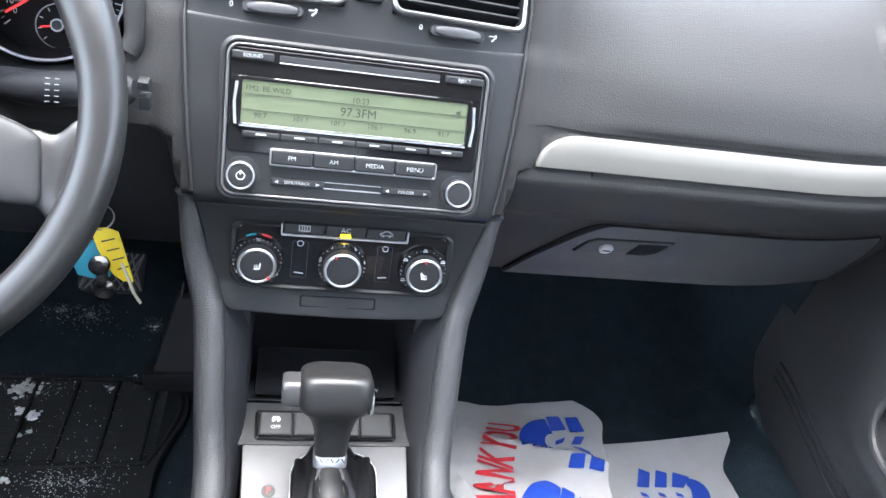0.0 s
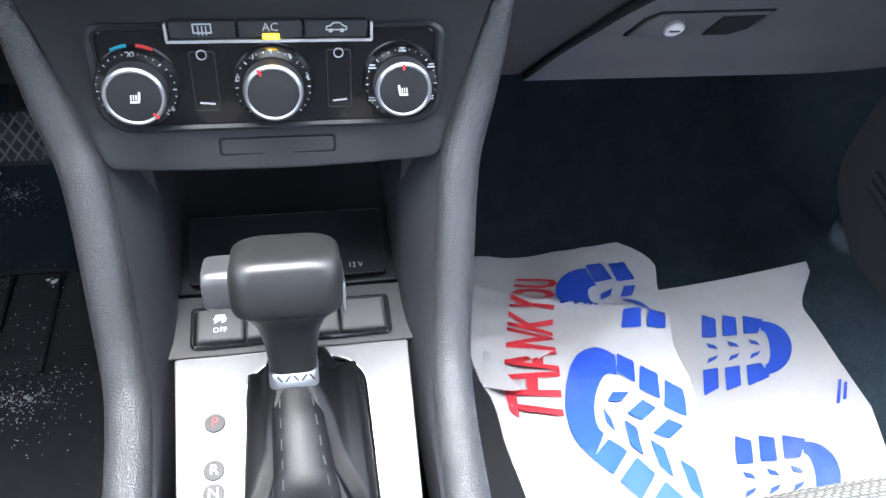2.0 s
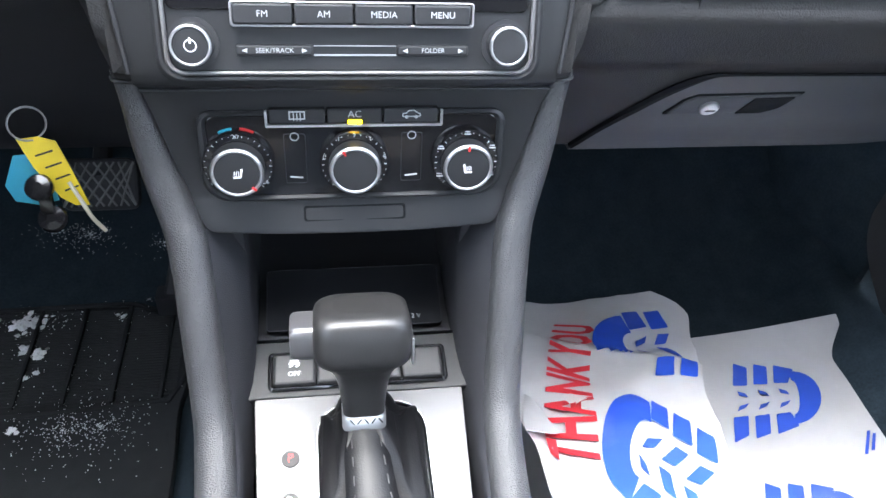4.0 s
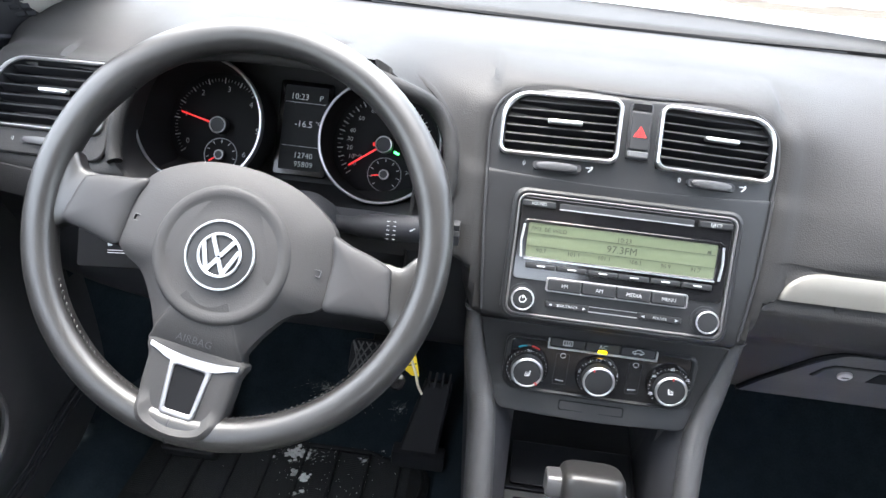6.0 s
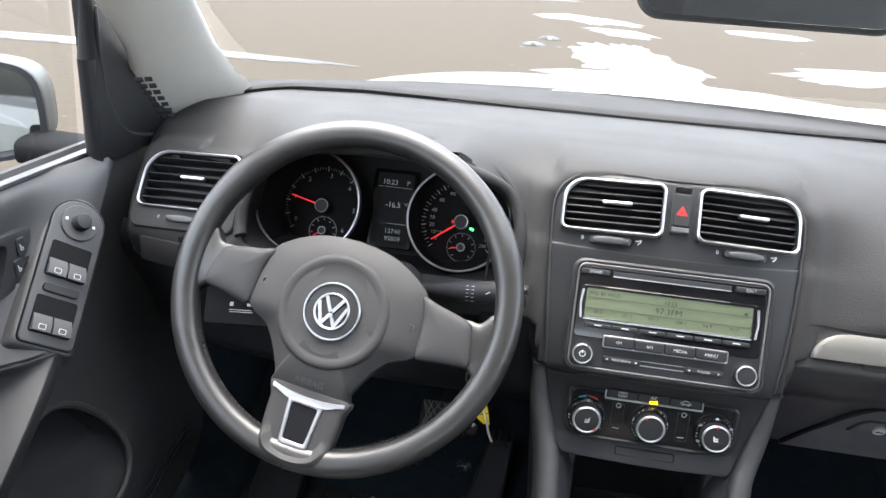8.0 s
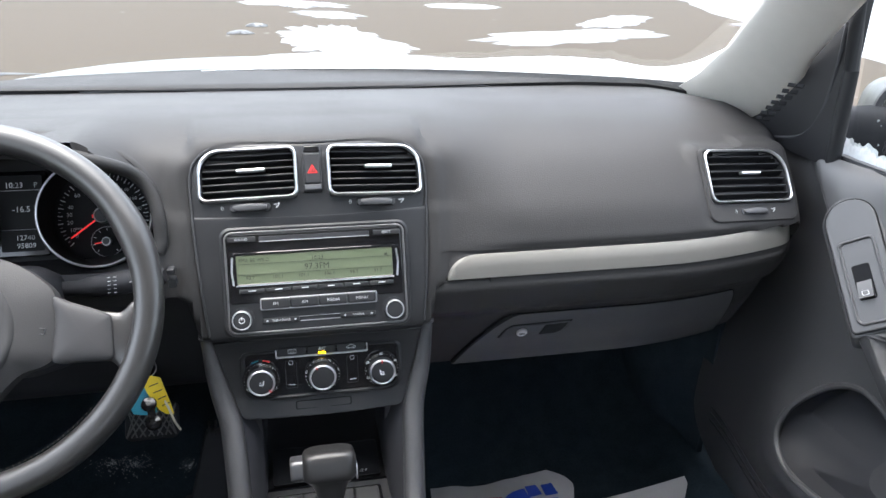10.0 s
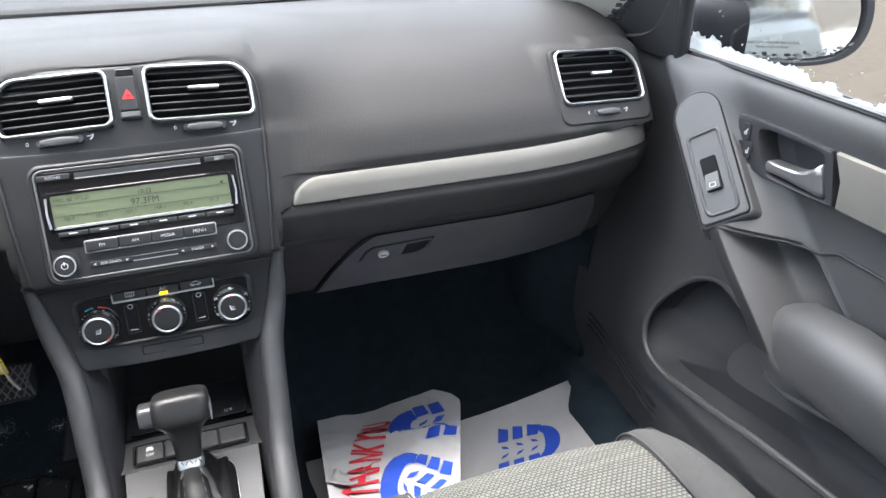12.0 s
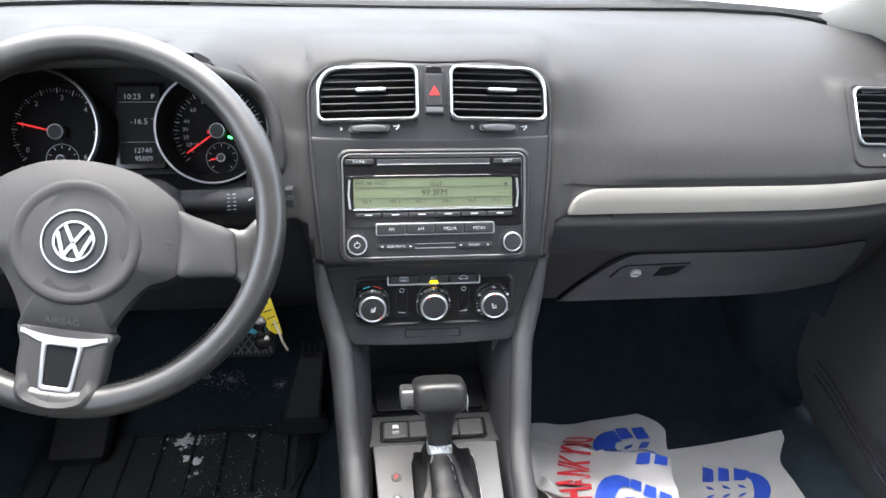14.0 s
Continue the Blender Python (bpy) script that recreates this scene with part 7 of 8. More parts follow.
cr.color_ramp.elements[1].position, cr.color_ramp.elements[1].color = 0.7, (0.056, 0.0465, 0.035, 1)
l.new(nc.outputs["Fac"], cr.inputs[0])
sn = n.new("ShaderNodeMapRange")
sn.inputs["From Min"].default_value, sn.inputs["From Max"].default_value = 0.70, 0.73
l.new(na.outputs["Fac"], sn.inputs[0])
fl = n.new("ShaderNodeMapRange")
fl.inputs["From Min"].default_value, fl.inputs["From Max"].default_value = 0.70, 0.76
l.new(nb.outputs["Fac"], fl.inputs[0])
mxm = n.new("ShaderNodeMath")
mxm.operation = "MAXIMUM"
l.new(sn.outputs[0], mxm.inputs[0]), l.new(fl.outputs[0], mxm.inputs[1])
mx = n.new("ShaderNodeMix")
mx.data_type = "RGBA"
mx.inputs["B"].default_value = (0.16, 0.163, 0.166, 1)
l.new(mxm.outputs[0], mx.inputs["Factor"]), l.new(cr.outputs[0], mx.inputs["A"]), l.new(mx.outputs["Result"], pb.inputs["Base Color"])
pb.inputs["Roughness"].default_value = 0.85
pb.inputs["Specular IOR Level"].default_value = 0.12
bp = n.new("ShaderNodeBump")
bp.inputs["Distance"].default_value = 0.012
bp.inputs["Strength"].default_value = 0.12
l.new(nc.outputs["Fac"], bp.inputs["Height"]), l.new(bp.outputs[0], pb.inputs["Normal"])
bm = bmesh.new()
R_ = [0, 3, 6, 10, 15, 22, 32, 50, 80, 150, 400, 1500]
sheet(bm, [[Vector((r * math.cos(a), r * math.sin(a), 0.0)) for a in np.linspace(0, 2 * math.pi, 49)] for r in R_[1:]])
bmesh.ops.remove_doubles(bm, verts=bm.verts[:], dist=0.001)
bm.faces.new([v for v in sorted((v for v in bm.verts if abs(v.co.length - 3) < 0.01), key=lambda v: math.atan2(v.co.y, v.co.x))])
tagged(part("ground", bm, GROUND, smooth=False), "brown gravel lot with patches of trodden snow, darkened for the exposure", "ground", kind="structure")


def snow_patch(cx, cy, rx, ry, turn, seed, rag=1.0, group="snow patches"):
    """A thin drift with a ragged rim."""
    o = thing("snow_patch", (cx, cy, 0), "thin ragged patch of white snow lying on gravel", "snow", group)
    b = bmesh.new()
    ca, sa = math.cos(radians(turn)), math.sin(radians(turn))
    lo = []
    for f, z in ((1.0, 0.003), (0.96, 0.012), (0.8, 0.03), (0.4, 0.05), (0.02, 0.05)):
        ring_ = []
        for i in range(200):
            a = 2 * math.pi * i / 200
            k = 1 + rag * 0.5 * noise.noise(Vector((math.cos(a) * 1.3 + seed, math.sin(a) * 1.3, 0))) + rag * 0.30 * noise.noise(Vector((math.cos(a) * 4 + seed, math.sin(a) * 4, 5))) + rag * 0.20 * noise.noise(Vector((math.cos(a) * 12 + seed, math.sin(a) * 12, 9))) + rag * 0.12 * noise.noise(Vector((math.cos(a) * 40 + seed, math.sin(a) * 40, 3)))
            x, y = rx * f * k * math.cos(a), ry * f * k * math.sin(a)
            ring_.append((cx + x * ca - y * sa, cy + x * sa + y * ca, z))
        lo.append(ring_)
    rings(b, lo, Matrix(), cap0=False)
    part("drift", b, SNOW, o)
    return o


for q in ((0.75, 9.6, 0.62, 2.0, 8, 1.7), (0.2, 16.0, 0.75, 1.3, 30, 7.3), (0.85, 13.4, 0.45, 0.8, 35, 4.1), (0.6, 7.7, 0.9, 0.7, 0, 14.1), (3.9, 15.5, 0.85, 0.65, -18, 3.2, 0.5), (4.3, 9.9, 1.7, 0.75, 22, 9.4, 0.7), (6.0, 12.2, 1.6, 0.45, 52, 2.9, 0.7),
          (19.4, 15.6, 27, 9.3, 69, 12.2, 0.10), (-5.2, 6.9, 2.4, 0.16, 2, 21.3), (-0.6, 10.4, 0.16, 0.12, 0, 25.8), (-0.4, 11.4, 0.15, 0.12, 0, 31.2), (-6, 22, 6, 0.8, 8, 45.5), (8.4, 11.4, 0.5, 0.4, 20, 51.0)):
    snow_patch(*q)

# ---- passenger seat cushion and backs ----
def seat(cx, label, back_y):
    st = thing("seat", (cx, -0.6, FLOOR), label, "car seat", "front seats")
    b = bmesh.new()
    prof = curve([(-0.300, 0.470), (-0.278, 0.510), (-0.268, 0.555), (-0.279, 0.592), (-0.306, 0.612), (-0.36, 0.622), (-0.45, 0.622), (-0.65, 0.605), (-0.86, 0.59)], 5)
    fine = curve([(y, z) for y, z in prof[3:31:1]], 4)
    run, rows_ = 0.0, []
    for i, (y, z) in enumerate(fine):
        d = (fine[min(i + 1, len(fine) - 1)] - fine[max(i - 1, 0)]).normalized()
        run += (fine[i] - fine[i - 1]).length if i else 0.0
        nrm = Vector((0, d.y, -d.x)) if d.x < 0 or d.y > 0 else Vector((0, -d.y, d.x))
        r = []
        for j in range(169):
            t = j / 84 - 1
            # rows of small woven bars
            wv = abs(math.sin(math.pi * (0.135 * t) / 0.0062 + (math.pi / 2 if int(run / 0.0052) % 2 else 0))) ** 0.7 * abs(math.sin(math.pi * run / 0.0052)) ** 0.6
            r.append(Vector((cx + 0.135 * t, y - 0.006 * t * t, z - 0.003 * t * t)) + nrm * 0.0008 * wv)
        rows_.append(r)
    sheet(b, rows_)
    sheet(b, [[Vector((cx + 0.135 * t, y - 0.006 * t * t, z - 0.003 * t * t)) for t in np.linspace(-1, 1, 21)] for y, z in prof[30:]])
    cu = part("cushion", b, SEATMID, st, "ribbed grey fabric cushion")
    for s in (-1, 1):
        b = bmesh.new()
        lo = []
        for y, z in prof:
            f = 0.012 * smooth(-0.30, -0.42, y)
            lo.append([Vector((cx + s * w, y + dy - 0.012 * smooth(0.15, 0.19, w), z + dz + f * smooth(0.12, 0.15, w))) for w, dy, dz in ((0.1340, -0.003, -0.004), (0.138, 0.001, 0.001), (0.150, 0.000, 0.004), (0.166, -0.003, 0.005), (0.182, -0.010, 0.0), (0.196, -0.022, -0.014), (0.204, -0.034, -0.040), (0.207, -0.045, -0.085))])
        sheet(b, lo)
        bo = part("bolster", b, SEATSIDE, st, "charcoal side bolster", auto=70)
        b = bmesh.new()
        tube(b, [(cx + s * 0.1355, y, z + 0.0015) for y, z in prof], 0.0016, 6)
        part("seam", b, SEATSIDE, bo)
        for i in range(4, len(prof) - 14):
            for t in (0.0, 0.5):
                p = prof[i].lerp(prof[i + 1], t)
                q = prof[i].lerp(prof[i + 1], t + 0.3)
                b = bmesh.new()
                f = 0.012 * smooth(-0.30, -0.42, p.x)
                tube(b, [(cx + s * 0.1640, p.x - 0.003, p.y + 0.0045 + f), (cx + s * 0.1640, q.x - 0.003, q.y + 0.0045 + f)], 0.0006, 5)
                part("stitch", b, DISC, bo)
    b = bmesh.new()
    box(b, (cx, -0.59, 0.50), (0.35, 0.52, 0.16), bevel=0.03)
    part("base", b, SEATSIDE, st)
    b = bmesh.new()
    box(b, (cx, back_y, 0.98), (0.46, 0.16, 0.66), bevel=0.06)
    part("backrest", b, SEATSIDE, st, "charcoal backrest")
    b = bmesh.new()
    box(b, (cx, back_y + 0.25, 0.39), (0.36, 0.60, 0.18), bevel=0.02)
    part("pedestal", b, DARK, st)
    return st


seat(0.350, "passenger seat with ribbed grey fabric and charcoal sides", -1.16)
seat(-0.350, "driver seat with ribbed grey fabric and charcoal sides", -1.20)

# ---- paper floor mats ----
def sole(parent, surf, M2, rows=3, size=1.0, clip=None, heel=False):
    """A printed boot sole: toe cap, side blocks and chevrons of leaves, each lying on the sheet; heel: the coarser tread."""
    up = Vector((0, 0, 0.0030))
    put = lambda x, y: M2 @ Vector((x * size, y * size, 0))
    hw, top, foot, bx, by = (0.038, 0.054, 0.004, 0.024, 0.006) if heel else (0.052, 0.046, -0.004, 0.025, -0.012)
    b = bmesh.new()
    rows_ = []
    for i in range(29):
        a = radians(-4 + 188 * i / 28)
        xa, ya = hw * math.cos(a), foot + (top - foot) * math.sin(a)
        xb, yb = bx * math.cos(a), by + (0.010 if heel else 0.018) * math.sin(a)
        rows_.append([surf(*put(xa + (xb - xa) * f, ya + (yb - ya) * f).to_2d()) + up for f in np.linspace(0, 1, 9)])
    sheet(b, rows_, (lambda c: not clip(c)) if clip else None)
    if b.faces:
        part("print_block", b, PAPERBLUE, parent)
    blocks = []
    for i in range(rows):
        if heel:
            y1 = -0.002 - 0.036 * i
            for s in (-1, 1):
                blocks.append([(s * 0.021, y1), (s * (0.041 + 0.006 * min(i, 1)), y1 + 0.012 * (i == 0)), (s * (0.049 + 0.003 * i), y1 - 0.024), (s * 0.022, y1 - 0.025)])
                blocks.append([(s * 0.004, y1 + 0.002), (s * 0.010, y1 - 0.004), (s * 0.014, y1 - 0.018), (s * 0.007, y1 - 0.014)])
        else:
            y1 = -0.031 * i
            blocks.append([(0.030, y1 - 0.012), (0.057, y1 - 0.010), (0.058, y1 - 0.032), (0.034, y1 - 0.038)])
            blocks.append([(-0.028, y1 - 0.019), (-0.052, y1 - 0.006), (-0.051, y1 - 0.030), (-0.029, y1 - 0.040)])
            if i == 0:
                blocks.append([(0.001, -0.009), (0.011, -0.013), (0.020, -0.032), (0.008, -0.024)])
                blocks.append([(-0.006, -0.006), (-0.010, -0.018), (-0.018, -0.026), (-0.015, -0.013)])
            blocks.append([(0.003, y1 - 0.034), (0.023, y1 - 0.049), (0.025, y1 - 0.066), (0.007, y1 - 0.052)])
            blocks.append([(-0.004, y1 - 0.032), (-0.003, y1 - 0.048), (-0.022, y1 - 0.058), (-0.021, y1 - 0.043)])
    for pts in blocks:
        # rounded corners
        fine = []
        for k, (x, y) in enumerate(pts):
            for (xo, yo), f in ((pts[k - 1], 0.18), (pts[k - 1], 0.05), (pts[(k + 1) % 4], 0.05), (pts[(k + 1) % 4], 0.18), (pts[(k + 1) % 4], 0.5)):
                fine.append((x + (xo - x) * f, y + (yo - y) * f))
        q = [put(x, y) for x, y in fine]
        c = sum(q, Vector()) / len(q)
        if clip and not clip(c):
            continue
        b = bmesh.new()
        vc = b.verts.new(surf(c.x, c.y) + up)
        vs = [b.verts.new(surf(p.x, p.y) + up) for p in q]
        for i in range(len(vs)):
            b.faces.new((vc, vs[i], vs[(i + 1) % len(vs)]))
        part("print_block", b, PAPERBLUE, parent)


def under(x, y):
    """The lower paper mat: flat on the carpet, its front edge curling up."""
    return Vector((x, y, 0.312 + 0.028 * smooth(0.06, 0.14, y + 0.35 * (x - 0.62)) + 0.004 * noise.noise(Vector((x * 9, y * 9, 2)))))


def over(x, y):
    """The upper paper mat: stiff, its back edge propped up and its front lying down."""
    z = 0.345 + 0.40 * max(0.0, 0.13 - y) + 0.10 * min(0.0, 0.13 - y)
    return Vector((x, y, z + 0.012 * math.sin((x - 0.2) * 16) * smooth(0.1, -0.1, y) + 0.009 * noise.noise(Vector((x * 13, y * 13, 6))) + 0.02 * smooth(0.19, 0.13, x) + 0.045 * smooth(0.19, 0.13, x) * smooth(0.0, -0.14, y) + 0.020 * smooth(0.31, 0.42, x) * smooth(0.06, 0.17, y) - 0.012 * abs(noise.noise(Vector((x * 7 + y * 5, y * 9 - x * 6, 3)))) - 0.005 * abs(noise.noise(Vector((x * 21 - y * 9, y * 19 + x * 11, 8)))) + 0.007 * max(0.0, 1 - abs(y - 0.054 + 0.5 * (x - 0.2886)) / 0.014)))


def paper(name, corners, surf, label, worn=0.0, bulge=0.0):
    p = thing(name, tuple(surf(*corners[0])), label, "paper mat", "paper floor mats")
    a, b_, c, d = [Vector((*q, 0)) for q in corners]
    b = bmesh.new()
    rows_ = []
    for i in range(41):
        t = i / 40
        l_, r_ = a.lerp(d, t), b_.lerp(c, t)
        # the far corner is worn round
        r_ = r_ + (l_ - r_) * worn * max(0.0, 1 - t / 0.13) ** 2.2
        r_.x += bulge * smooth(0.0, 0.16, t) * (1 - smooth(0.3, 1.0, t))
        rows_.append([surf(*l_.lerp(r_, j / 40).to_2d()) for j in range(41)])
    sheet(b, rows_, None, thick=-0.0008)
    part("sheet", b, PAPER, p, "white printed paper")
    return p


pap2 = paper("paper_floor_mat", [(0.145, 0.105), (0.652, 0.120), (0.565, -0.30), (0.19, -0.30)], under, "white paper floor mat with blue boot prints on the carpet", bulge=0.022)
def skew(c, ax, ay):
    return Matrix(((ax[0], ay[0], 0, c[0]), (ax[1], ay[1], 0, c[1]), (0, 0, 1, 0), (0, 0, 0, 1)))


for c in ((0.538, 0.0105), (0.503, -0.152)):
    sole(pap2, under, skew(c, (-0.42, -1.0), (0.77, 0.0)), 3, heel=True)
for i, w in enumerate((0.030, 0.022)):
    b = bmesh.new()
    o_ = Vector((0.600 + 0.008 * i, -0.060, 0))
    sheet(b, [[under(o_.x + 0.0022 * u + 0.35 * w * v, o_.y + 0.5 * w * v) + Vector((0, 0, 0.0030)) for u in (-1, 1)] for v in np.linspace(-1, 1, 5)])
    part("small_print", b, PAPERBLUE, pap2)
pap1 = paper("paper_floor_mat", [(0.186, 0.172), (0.450, 0.158), (0.288, -0.255), (0.138, -0.24)], over, "creased white paper floor mat with red lettering and blue boot prints", 0.20)
edge1 = lambda c: c.x < 0.288 + (c.y + 0.255) * 0.392 - 0.012 - 0.05 * smooth(0.09, 0.15, c.y)
# the second print ends at the crease
edge2 = lambda c: edge1(c) and (c.y > 0.054 - 0.5 * (c.x - 0.2886) or c.x > 0.335)
sole(pap1, over, skew((0.258, -0.112), (0.76, 1.26), (-0.3, 0.86)), 5, 1.0, edge1)
sole(pap1, over, skew((0.328, 0.056), (0.15, 1.2), (-0.85, 0.05)), 4, 1.08, edge2)
b = bmesh.new()
rows_ = [[under(0.4413 + r * math.cos(a), 0.0236 + r * math.sin(a)) + Vector((0, 0, 0.003)) for r in (0.0042, 0.0052)] for a in np.linspace(0, 2 * math.pi, 20)]
sheet(b, rows_)
part("small_print", b, GREYINK, pap2)
TX = words("THANK YOU", 0.072, Matrix(), PAPERRED, pap1, squash=0.60, bold=0.0022)
for v in TX.data.vertices:
    # along the mat's inner edge, reading towards the front
    t_ = v.co.x / 0.125
    px, py = 0.240 + 0.044 * t_ - v.co.y * 0.86, 0.012 + 0.123 * t_ - 0.020 * t_ * t_ + v.co.y * 0.30
    v.co = over(px, py) + Vector((0, 0, 0.0030))

b = bmesh.new()
rows_ = []
for i in range(13):
    t = i / 12
    p_ = Vector((0.152 + 0.026 * t, -0.100 + 0.080 * t, 0))
    q_ = Vector((0.194 - 0.006 * t, -0.088 + 0.050 * t, 0))
    rows_.append([over(*p_.lerp(q_, f).to_2d()) + Vector((0, 0, 0.003 + 0.010 * math.sin(math.pi * f * 0.8) * (1 - 0.5 * t))) for f in np.linspace(0, 1, 9)])
sheet(b, rows_, None, thick=0.0008)
part("folded_corner", b, PAPER, pap1, "creased corner folded back")

# ---- foot mat of the driver, pedals, key ----
mat = thing("floor_mat", (-0.36, 0.1, FLOOR), "black ribbed rubber floor mat dusted with snow", "floor mat")
MAT_TOP = FLOOR + 0.012
b = bmesh.new()
slab(b, loop_through([(-0.64, 0.232), (-0.40, 0.234), (-0.275, 0.234), (-0.245, 0.222), (-0.200, 0.217), (-0.172, 0.200), (-0.168, 0.150), (-0.192, 0.070), (-0.19, -0.05), (-0.20, -0.36), (-0.40, -0.38), (-0.62, -0.36), (-0.65, -0.05)], 5), FLOOR - 0.002, MAT_TOP, Matrix(), 0.004)
part("mat_base", b, MATRUBBER, mat)
# fine cross ribs of the heel field
b = bmesh.new()
sheet(b, [[Vector((x, 0.074 + 0.0005 * i, MAT_TOP + 0.0008 + 0.0011 * math.sin(i * 0.785))) for i in range(284)] for x in (-0.62, -0.427, -0.374, -0.322, -0.269, -0.216, -0.200)])
part("fine_ribbing", b, MATRUBBER, mat)
for x in (-0.584, -0.532, -0.479, -0.427, -0.374, -0.322, -0.269, -0.216):
    b = bmesh.new()
    box(b, (x, 0.145, MAT_TOP + 0.002), (0.005, 0.146, 0.006), bevel=0.002)
    part("rib", b, MATRUBBER, mat)
b = bmesh.new()
tube(b, curve([(-0.62, 0.221, MAT_TOP + 0.001), (-0.40, 0.223, MAT_TOP + 0.001), (-0.275, 0.224, MAT_TOP + 0.001), (-0.245, 0.212, MAT_TOP + 0.001), (-0.200, 0.208, MAT_TOP + 0.001), (-0.181, 0.194, MAT_TOP + 0.001), (-0.179, 0.150, MAT_TOP + 0.001), (-0.203, 0.078, MAT_TOP + 0.001), (-0.225, 0.070, MAT_TOP + 0.001), (-0.36, 0.062, MAT_TOP + 0.001), (-0.60, 0.060, MAT_TOP + 0.001)], 5), 0.0032, 8)
part("raised_lip", b, MATRUBBER, mat)

sf = thing("snow_on_floor", (-0.36, 0.2, FLOOR), "crumbs of snow on the driver's mat and carpet", "snow", kind="stuff")
SNOWRND = random.Random(11)
crumb_v, crumb_f = [], []


def crumb(x, y, r, flat=0.6):
    """One irregular lump of snow."""
    z = MAT_TOP + 0.002 if y < 0.232 else FLOOR + 0.006 + (y - 0.232) * 0.55
    n0 = len(crumb_v)
    for dx, dy, dz in ((1, 0, 0), (0.5, 0.87, 0.1), (-0.5, 0.87, 0), (-1, 0, 0.15), (-0.5, -0.87, 0), (0.5, -0.87, 0.1), (0.1, 0.1, 1), (0, 0, -0.6)):
        k = r * SNOWRND.uniform(0.65, 1.35)
        crumb_v.append((x + dx * k, y + dy * k, z + dz * k * flat))
    for i in range(6):
        crumb_f.extend([(n0 + i, n0 + (i + 1) % 6, n0 + 6), (n0 + (i + 1) % 6, n0 + i, n0 + 7)])


def drift(cx, cy, r, lumps, dust, big):
    for i in range(lumps + dust):
        a, q = SNOWRND.uniform(0, 6.28), abs(SNOWRND.gauss(0, 0.5)) * r * (1 if i < lumps else 1.7)
        crumb(cx + q * math.cos(a) * 1.25, cy + q * math.sin(a) * 0.8, SNOWRND.uniform(0.35, 1.0) * big if i < lumps else SNOWRND.uniform(0.0003, 0.0008))


for spot in ((-0.391, 0.200, 0.026, 34, 160, 0.0055), (-0.399, 0.245, 0.018, 22, 70, 0.0050), (-0.380, 0.158, 0.008, 12, 40, 0.0050), (-0.366, 0.149, 0.011, 18, 40, 0.0052), (-0.371, 0.114, 0.004, 6, 20, 0.0042), (-0.359, 0.123, 0.004, 6, 20, 0.0042),
             (-0.276, 0.203, 0.006, 7, 40, 0.0032), (-0.249, 0.252, 0.026, 40, 220, 0.0026), (-0.232, 0.262, 0.018, 26, 120, 0.0028), (-0.330, 0.318, 0.026, 6, 260, 0.0016), (-0.370, 0.322, 0.020, 4, 160, 0.0015), (-0.236, 0.305, 0.010, 5, 70, 0.0020),
             (-0.367, 0.045, 0.007, 9, 20, 0.0042), (-0.312, 0.038, 0.050, 0, 420, 0.001), (-0.275, 0.042, 0.030, 2, 200, 0.001), (-0.30, 0.15, 0.11, 3, 50, 0.0012), (-0.345, 0.20, 0.04, 3, 50, 0.0015)):
    drift(*spot)
# dust caught along the ribs and the lip
for x, y0, y1, n_ in ((-0.269, 0.078, 0.215, 150), (-0.322, 0.074, 0.150, 130), (-0.374, 0.074, 0.110, 60)):
    for i in range(n_):
        crumb(x + SNOWRND.gauss(0, 0.0011), y0 + (y1 - y0) * SNOWRND.random() ** 1.3, SNOWRND.uniform(0.0004, 0.0013))
for i in range(260):
    x = SNOWRND.uniform(-0.43, -0.225)
    crumb(x, 0.0695 + (x + 0.225) * 0.055 + SNOWRND.gauss(0, 0.0015), SNOWRND.uniform(0.0004, 0.0010))
me = bpy.data.meshes.new("snow_crumbs")
me.from_pydata(crumb_v, [], crumb_f)
b = bmesh.new()
b.from_mesh(me)
bpy.data.meshes.remove(me)
part("snow_crumbs", b, CRUMB, sf)

# pedals: a hanging brake, an organ-type accelerator on its block, a footrest
pe = thing("brake_pedal", (-0.275, 0.25, 0.487), "black rubber pedal with a raised mesh pattern", "brake pedal")
PM = face_frame((-0.275, 0.25, 0.487), 38)
b = bmesh.new()
slab(b, rrect(0.085, 0.060, 0.012, 5), -0.012, 0.0, PM, 0.004)
part("pad", b, RUBBER, pe)
for i in range(-3, 4):
    for dx in (1, -1):
        b = bmesh.new()
        p0, p1 = Vector((i * 0.0135 - 0.018 * dx, -0.025, 0.0015)), Vector((i * 0.0135 + 0.018 * dx, 0.025, 0.0015))
        p0.x, p1.x = max(-0.039, min(0.039, p0.x)), max(-0.039, min(0.039, p1.x))
        tube(b, [p0, p1], 0.0013, 6, PM)
        part("mesh_rib", b, MESH, pe, "worn bright rib")
b = bmesh.new()
tube(b, [(-0.275, 0.26, 0.487), (-0.275, 0.37, 0.547), (-0.275, 0.49, 0.687)], 0.011, 8)
part("lever", b, DARK, pe)
pe = thing("accelerator_pedal", (-0.19, 0.20, 0.345), "black plastic accelerator pedal hinged on a floor block", "accelerator pedal")
b = bmesh.new()
lo = []
for x0, x1, y, z in ((-0.222, -0.160, 0.202, 0.352), (-0.214, -0.157, 0.222, 0.380), (-0.205, -0.153, 0.243, 0.410), (-0.197, -0.150, 0.258, 0.438), (-0.194, -0.150, 0.266, 0.444)):
    lo.append([(x0, y + 0.001, z), (x0 + 0.004, y - 0.003, z + 0.002), (x1 - 0.004, y - 0.003, z + 0.002), (x1, y + 0.001, z), (x1, y + 0.018, z - 0.008), (x0, y + 0.018, z - 0.008)])
rings(b, lo, Matrix())
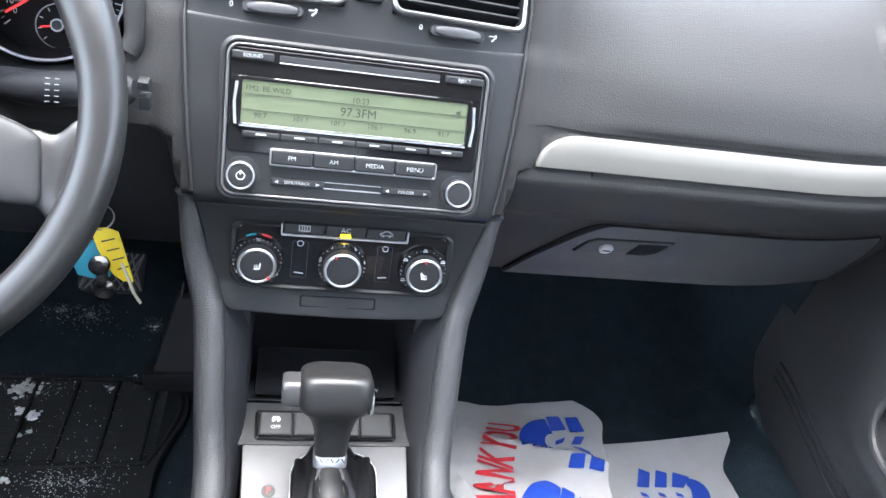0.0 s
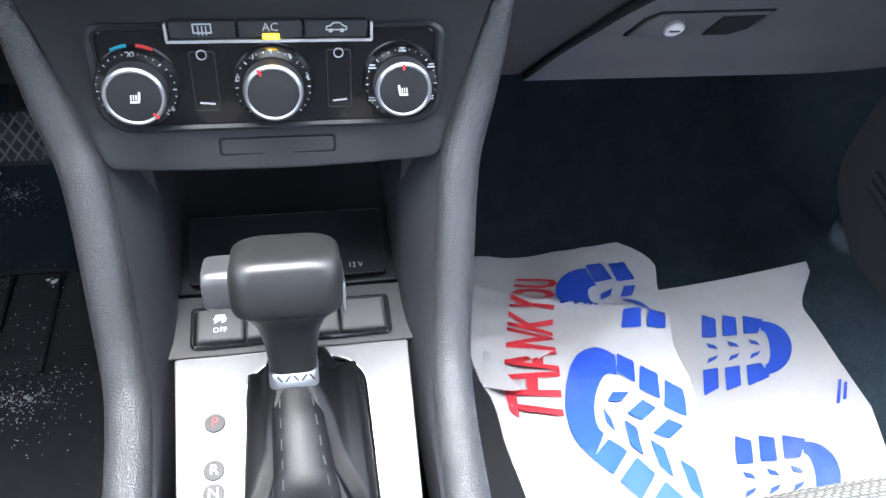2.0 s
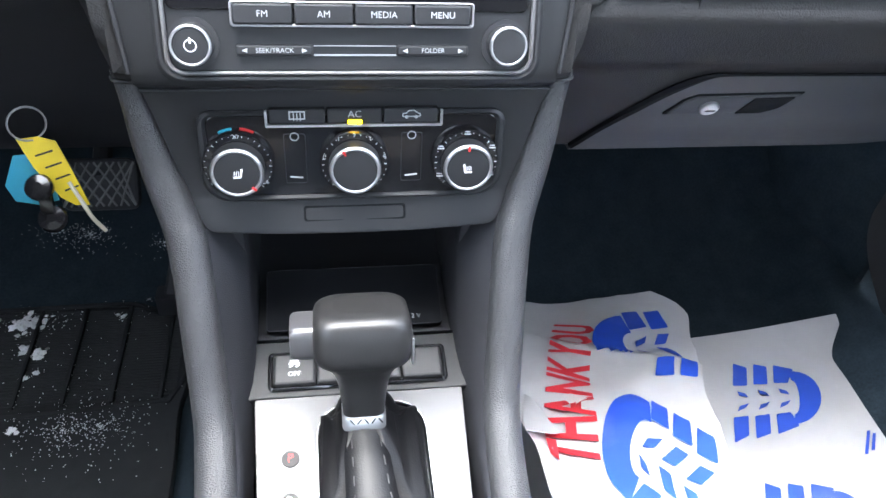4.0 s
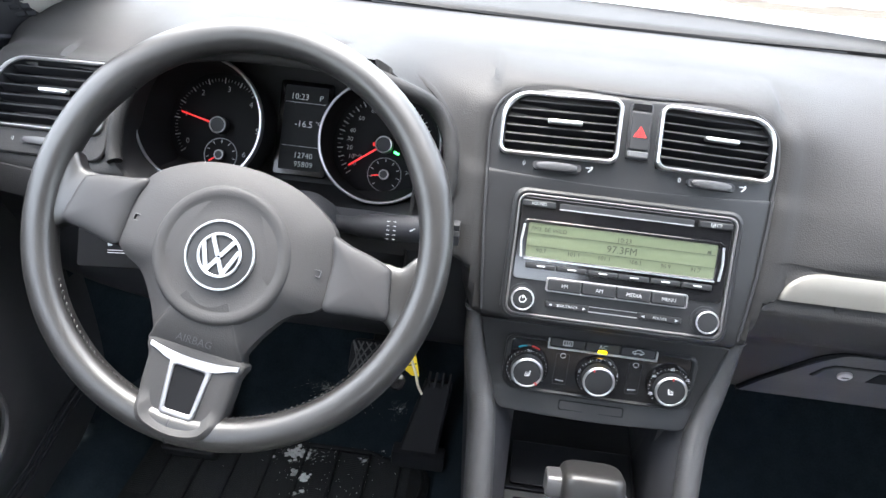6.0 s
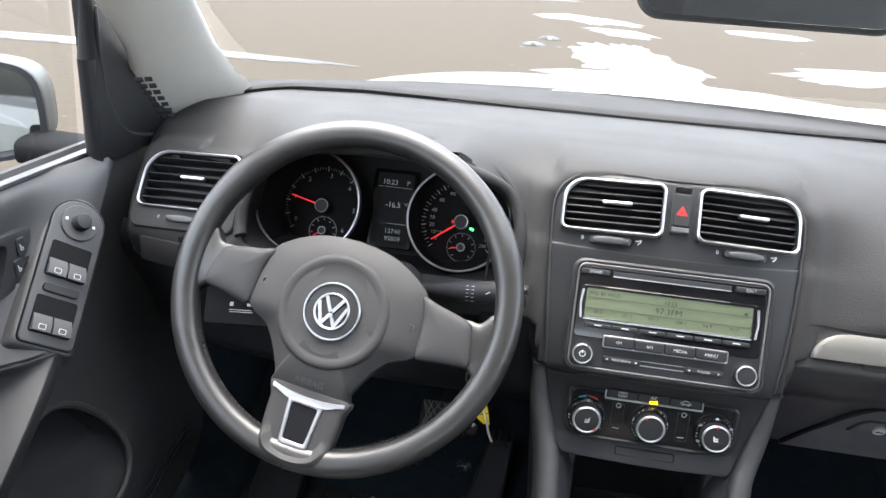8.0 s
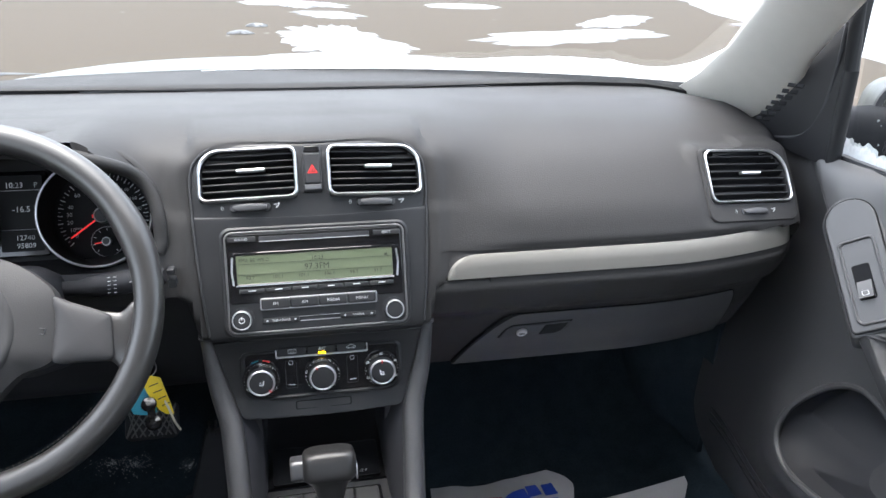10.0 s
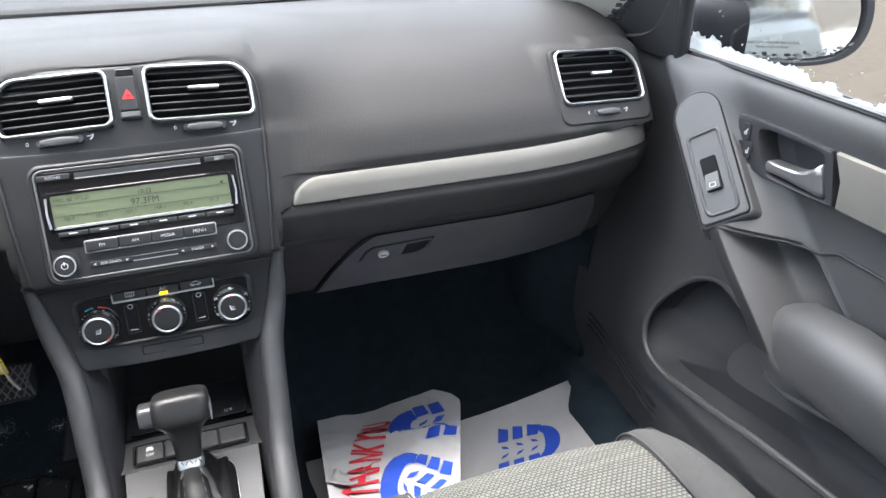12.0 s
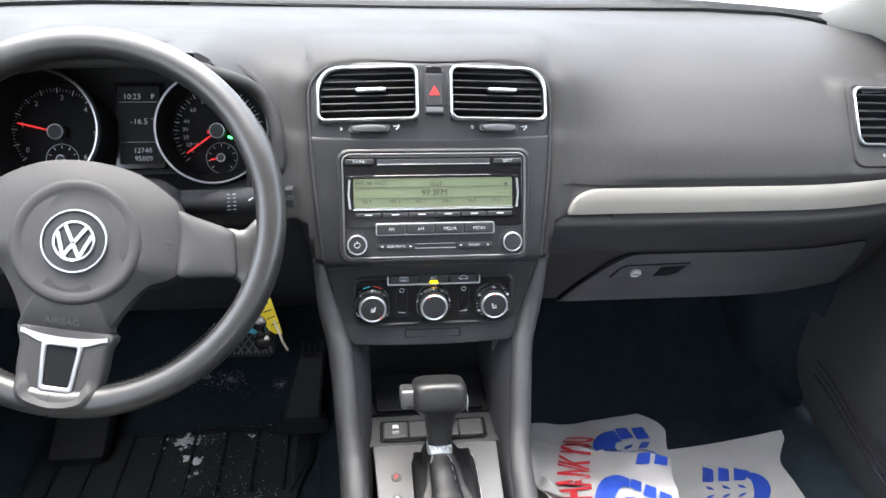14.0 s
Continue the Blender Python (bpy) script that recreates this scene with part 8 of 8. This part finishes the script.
part("pad", b, KNEE, pe, auto=40)
for i in range(4):
    b = bmesh.new()
    tube(b, [(-0.188 + 0.011 * i, 0.2560, 0.4400), (-0.187 + 0.011 * i, 0.272, 0.4600)], 0.0022, 6)
    part("grip_rib", b, KNEE, pe)
b = bmesh.new()
box(b, (-0.190, 0.207, 0.335), (0.086, 0.026, 0.032), bevel=0.005)
part("hinge_block", b, KNEE, pe)
pe = thing("footrest", (-0.555, 0.20, 0.33), "black plastic footrest beside the pedals", "footrest")
b = bmesh.new()
slab(b, rrect(0.088, 0.098, 0.008, 5), -0.030, 0.0, face_frame((-0.553, 0.190, 0.358), 62), 0.004)
part("pad", b, KNEE, pe)
b = bmesh.new()
box(b, (-0.553, 0.215, 0.325), (0.07, 0.07, 0.05), bevel=0.006)
part("base", b, DARK, pe)

keys = thing("ignition_key", (-0.205, -0.02, 0.76), "key in the ignition with yellow and blue paper tags", "key")
b = bmesh.new()
KF = face_frame((-0.196, -0.030, 0.708), 12)
lathe(b, [(0.0080, -0.002), (0.0092, 0.001), (0.0092, 0.004), (0.0078, 0.0058), (0.003, 0.0063)], KF @ Matrix.Translation((-0.013, -0.005, 0.004)) @ Matrix.Rotation(radians(-38), 4, "X"), 28)
box(b, (-0.0115, -0.016, 0.004), (0.009, 0.016, 0.006), KF, 0.002)
lathe(b, [(0.0085, -0.002), (0.0098, 0.001), (0.0098, 0.004), (0.0085, 0.0058), (0.003, 0.0063)], KF @ Matrix.Translation((-0.010, -0.030, 0.002)) @ Matrix.Rotation(radians(-38), 4, "X"), 28)
part("fob", b, GLOSS, keys, "black key fob")
b = bmesh.new()
slab(b, [(-0.028, 0.016), (-0.038, -0.006), (-0.034, -0.018), (-0.020, -0.021), (-0.006, -0.018), (-0.009, 0.014), (-0.018, 0.017)], -0.004, -0.0028, KF, 0.0004)
part("blue_tag", b, CYAN, keys, "torn blue tag")
b = bmesh.new()
TAG = KF @ Matrix.Rotation(radians(10), 4, "Y")
slab(b, [(-0.021, 0.030), (-0.015, 0.010), (-0.003, -0.014), (0.005, -0.021), (0.014, -0.022), (0.010, -0.004), (0.002, 0.027), (-0.008, 0.031)], -0.001, 0.0004, TAG, 0.0004)
yt = part("yellow_tag", b, YELLOW, keys, "yellow paper tag")
for k in range(4):
    mark([bar(-0.012 + 0.0042 * k, 0.018 - 0.009 * k, -0.001 + 0.0036 * k, 0.021 - 0.009 * k, 0.0012)], TAG @ Matrix.Translation((0, 0, 0.0004)), DARK, yt, "print")
b = bmesh.new()
tube(b, curve([(-0.192, -0.030, 0.705), (-0.186, -0.034, 0.690), (-0.183, -0.033, 0.675), (-0.178, -0.03, 0.660)], 4), 0.0016, 6)
part("string", b, STRING, keys, "frayed white string")
b = bmesh.new()
hoop(b, circle(0.012, 20), circle(0.0108, 20), -0.0007, 0.0007, face_frame((-0.208, -0.024, 0.748), 10, 30), 0.0003)
part("key_ring", b, STEEL, keys)
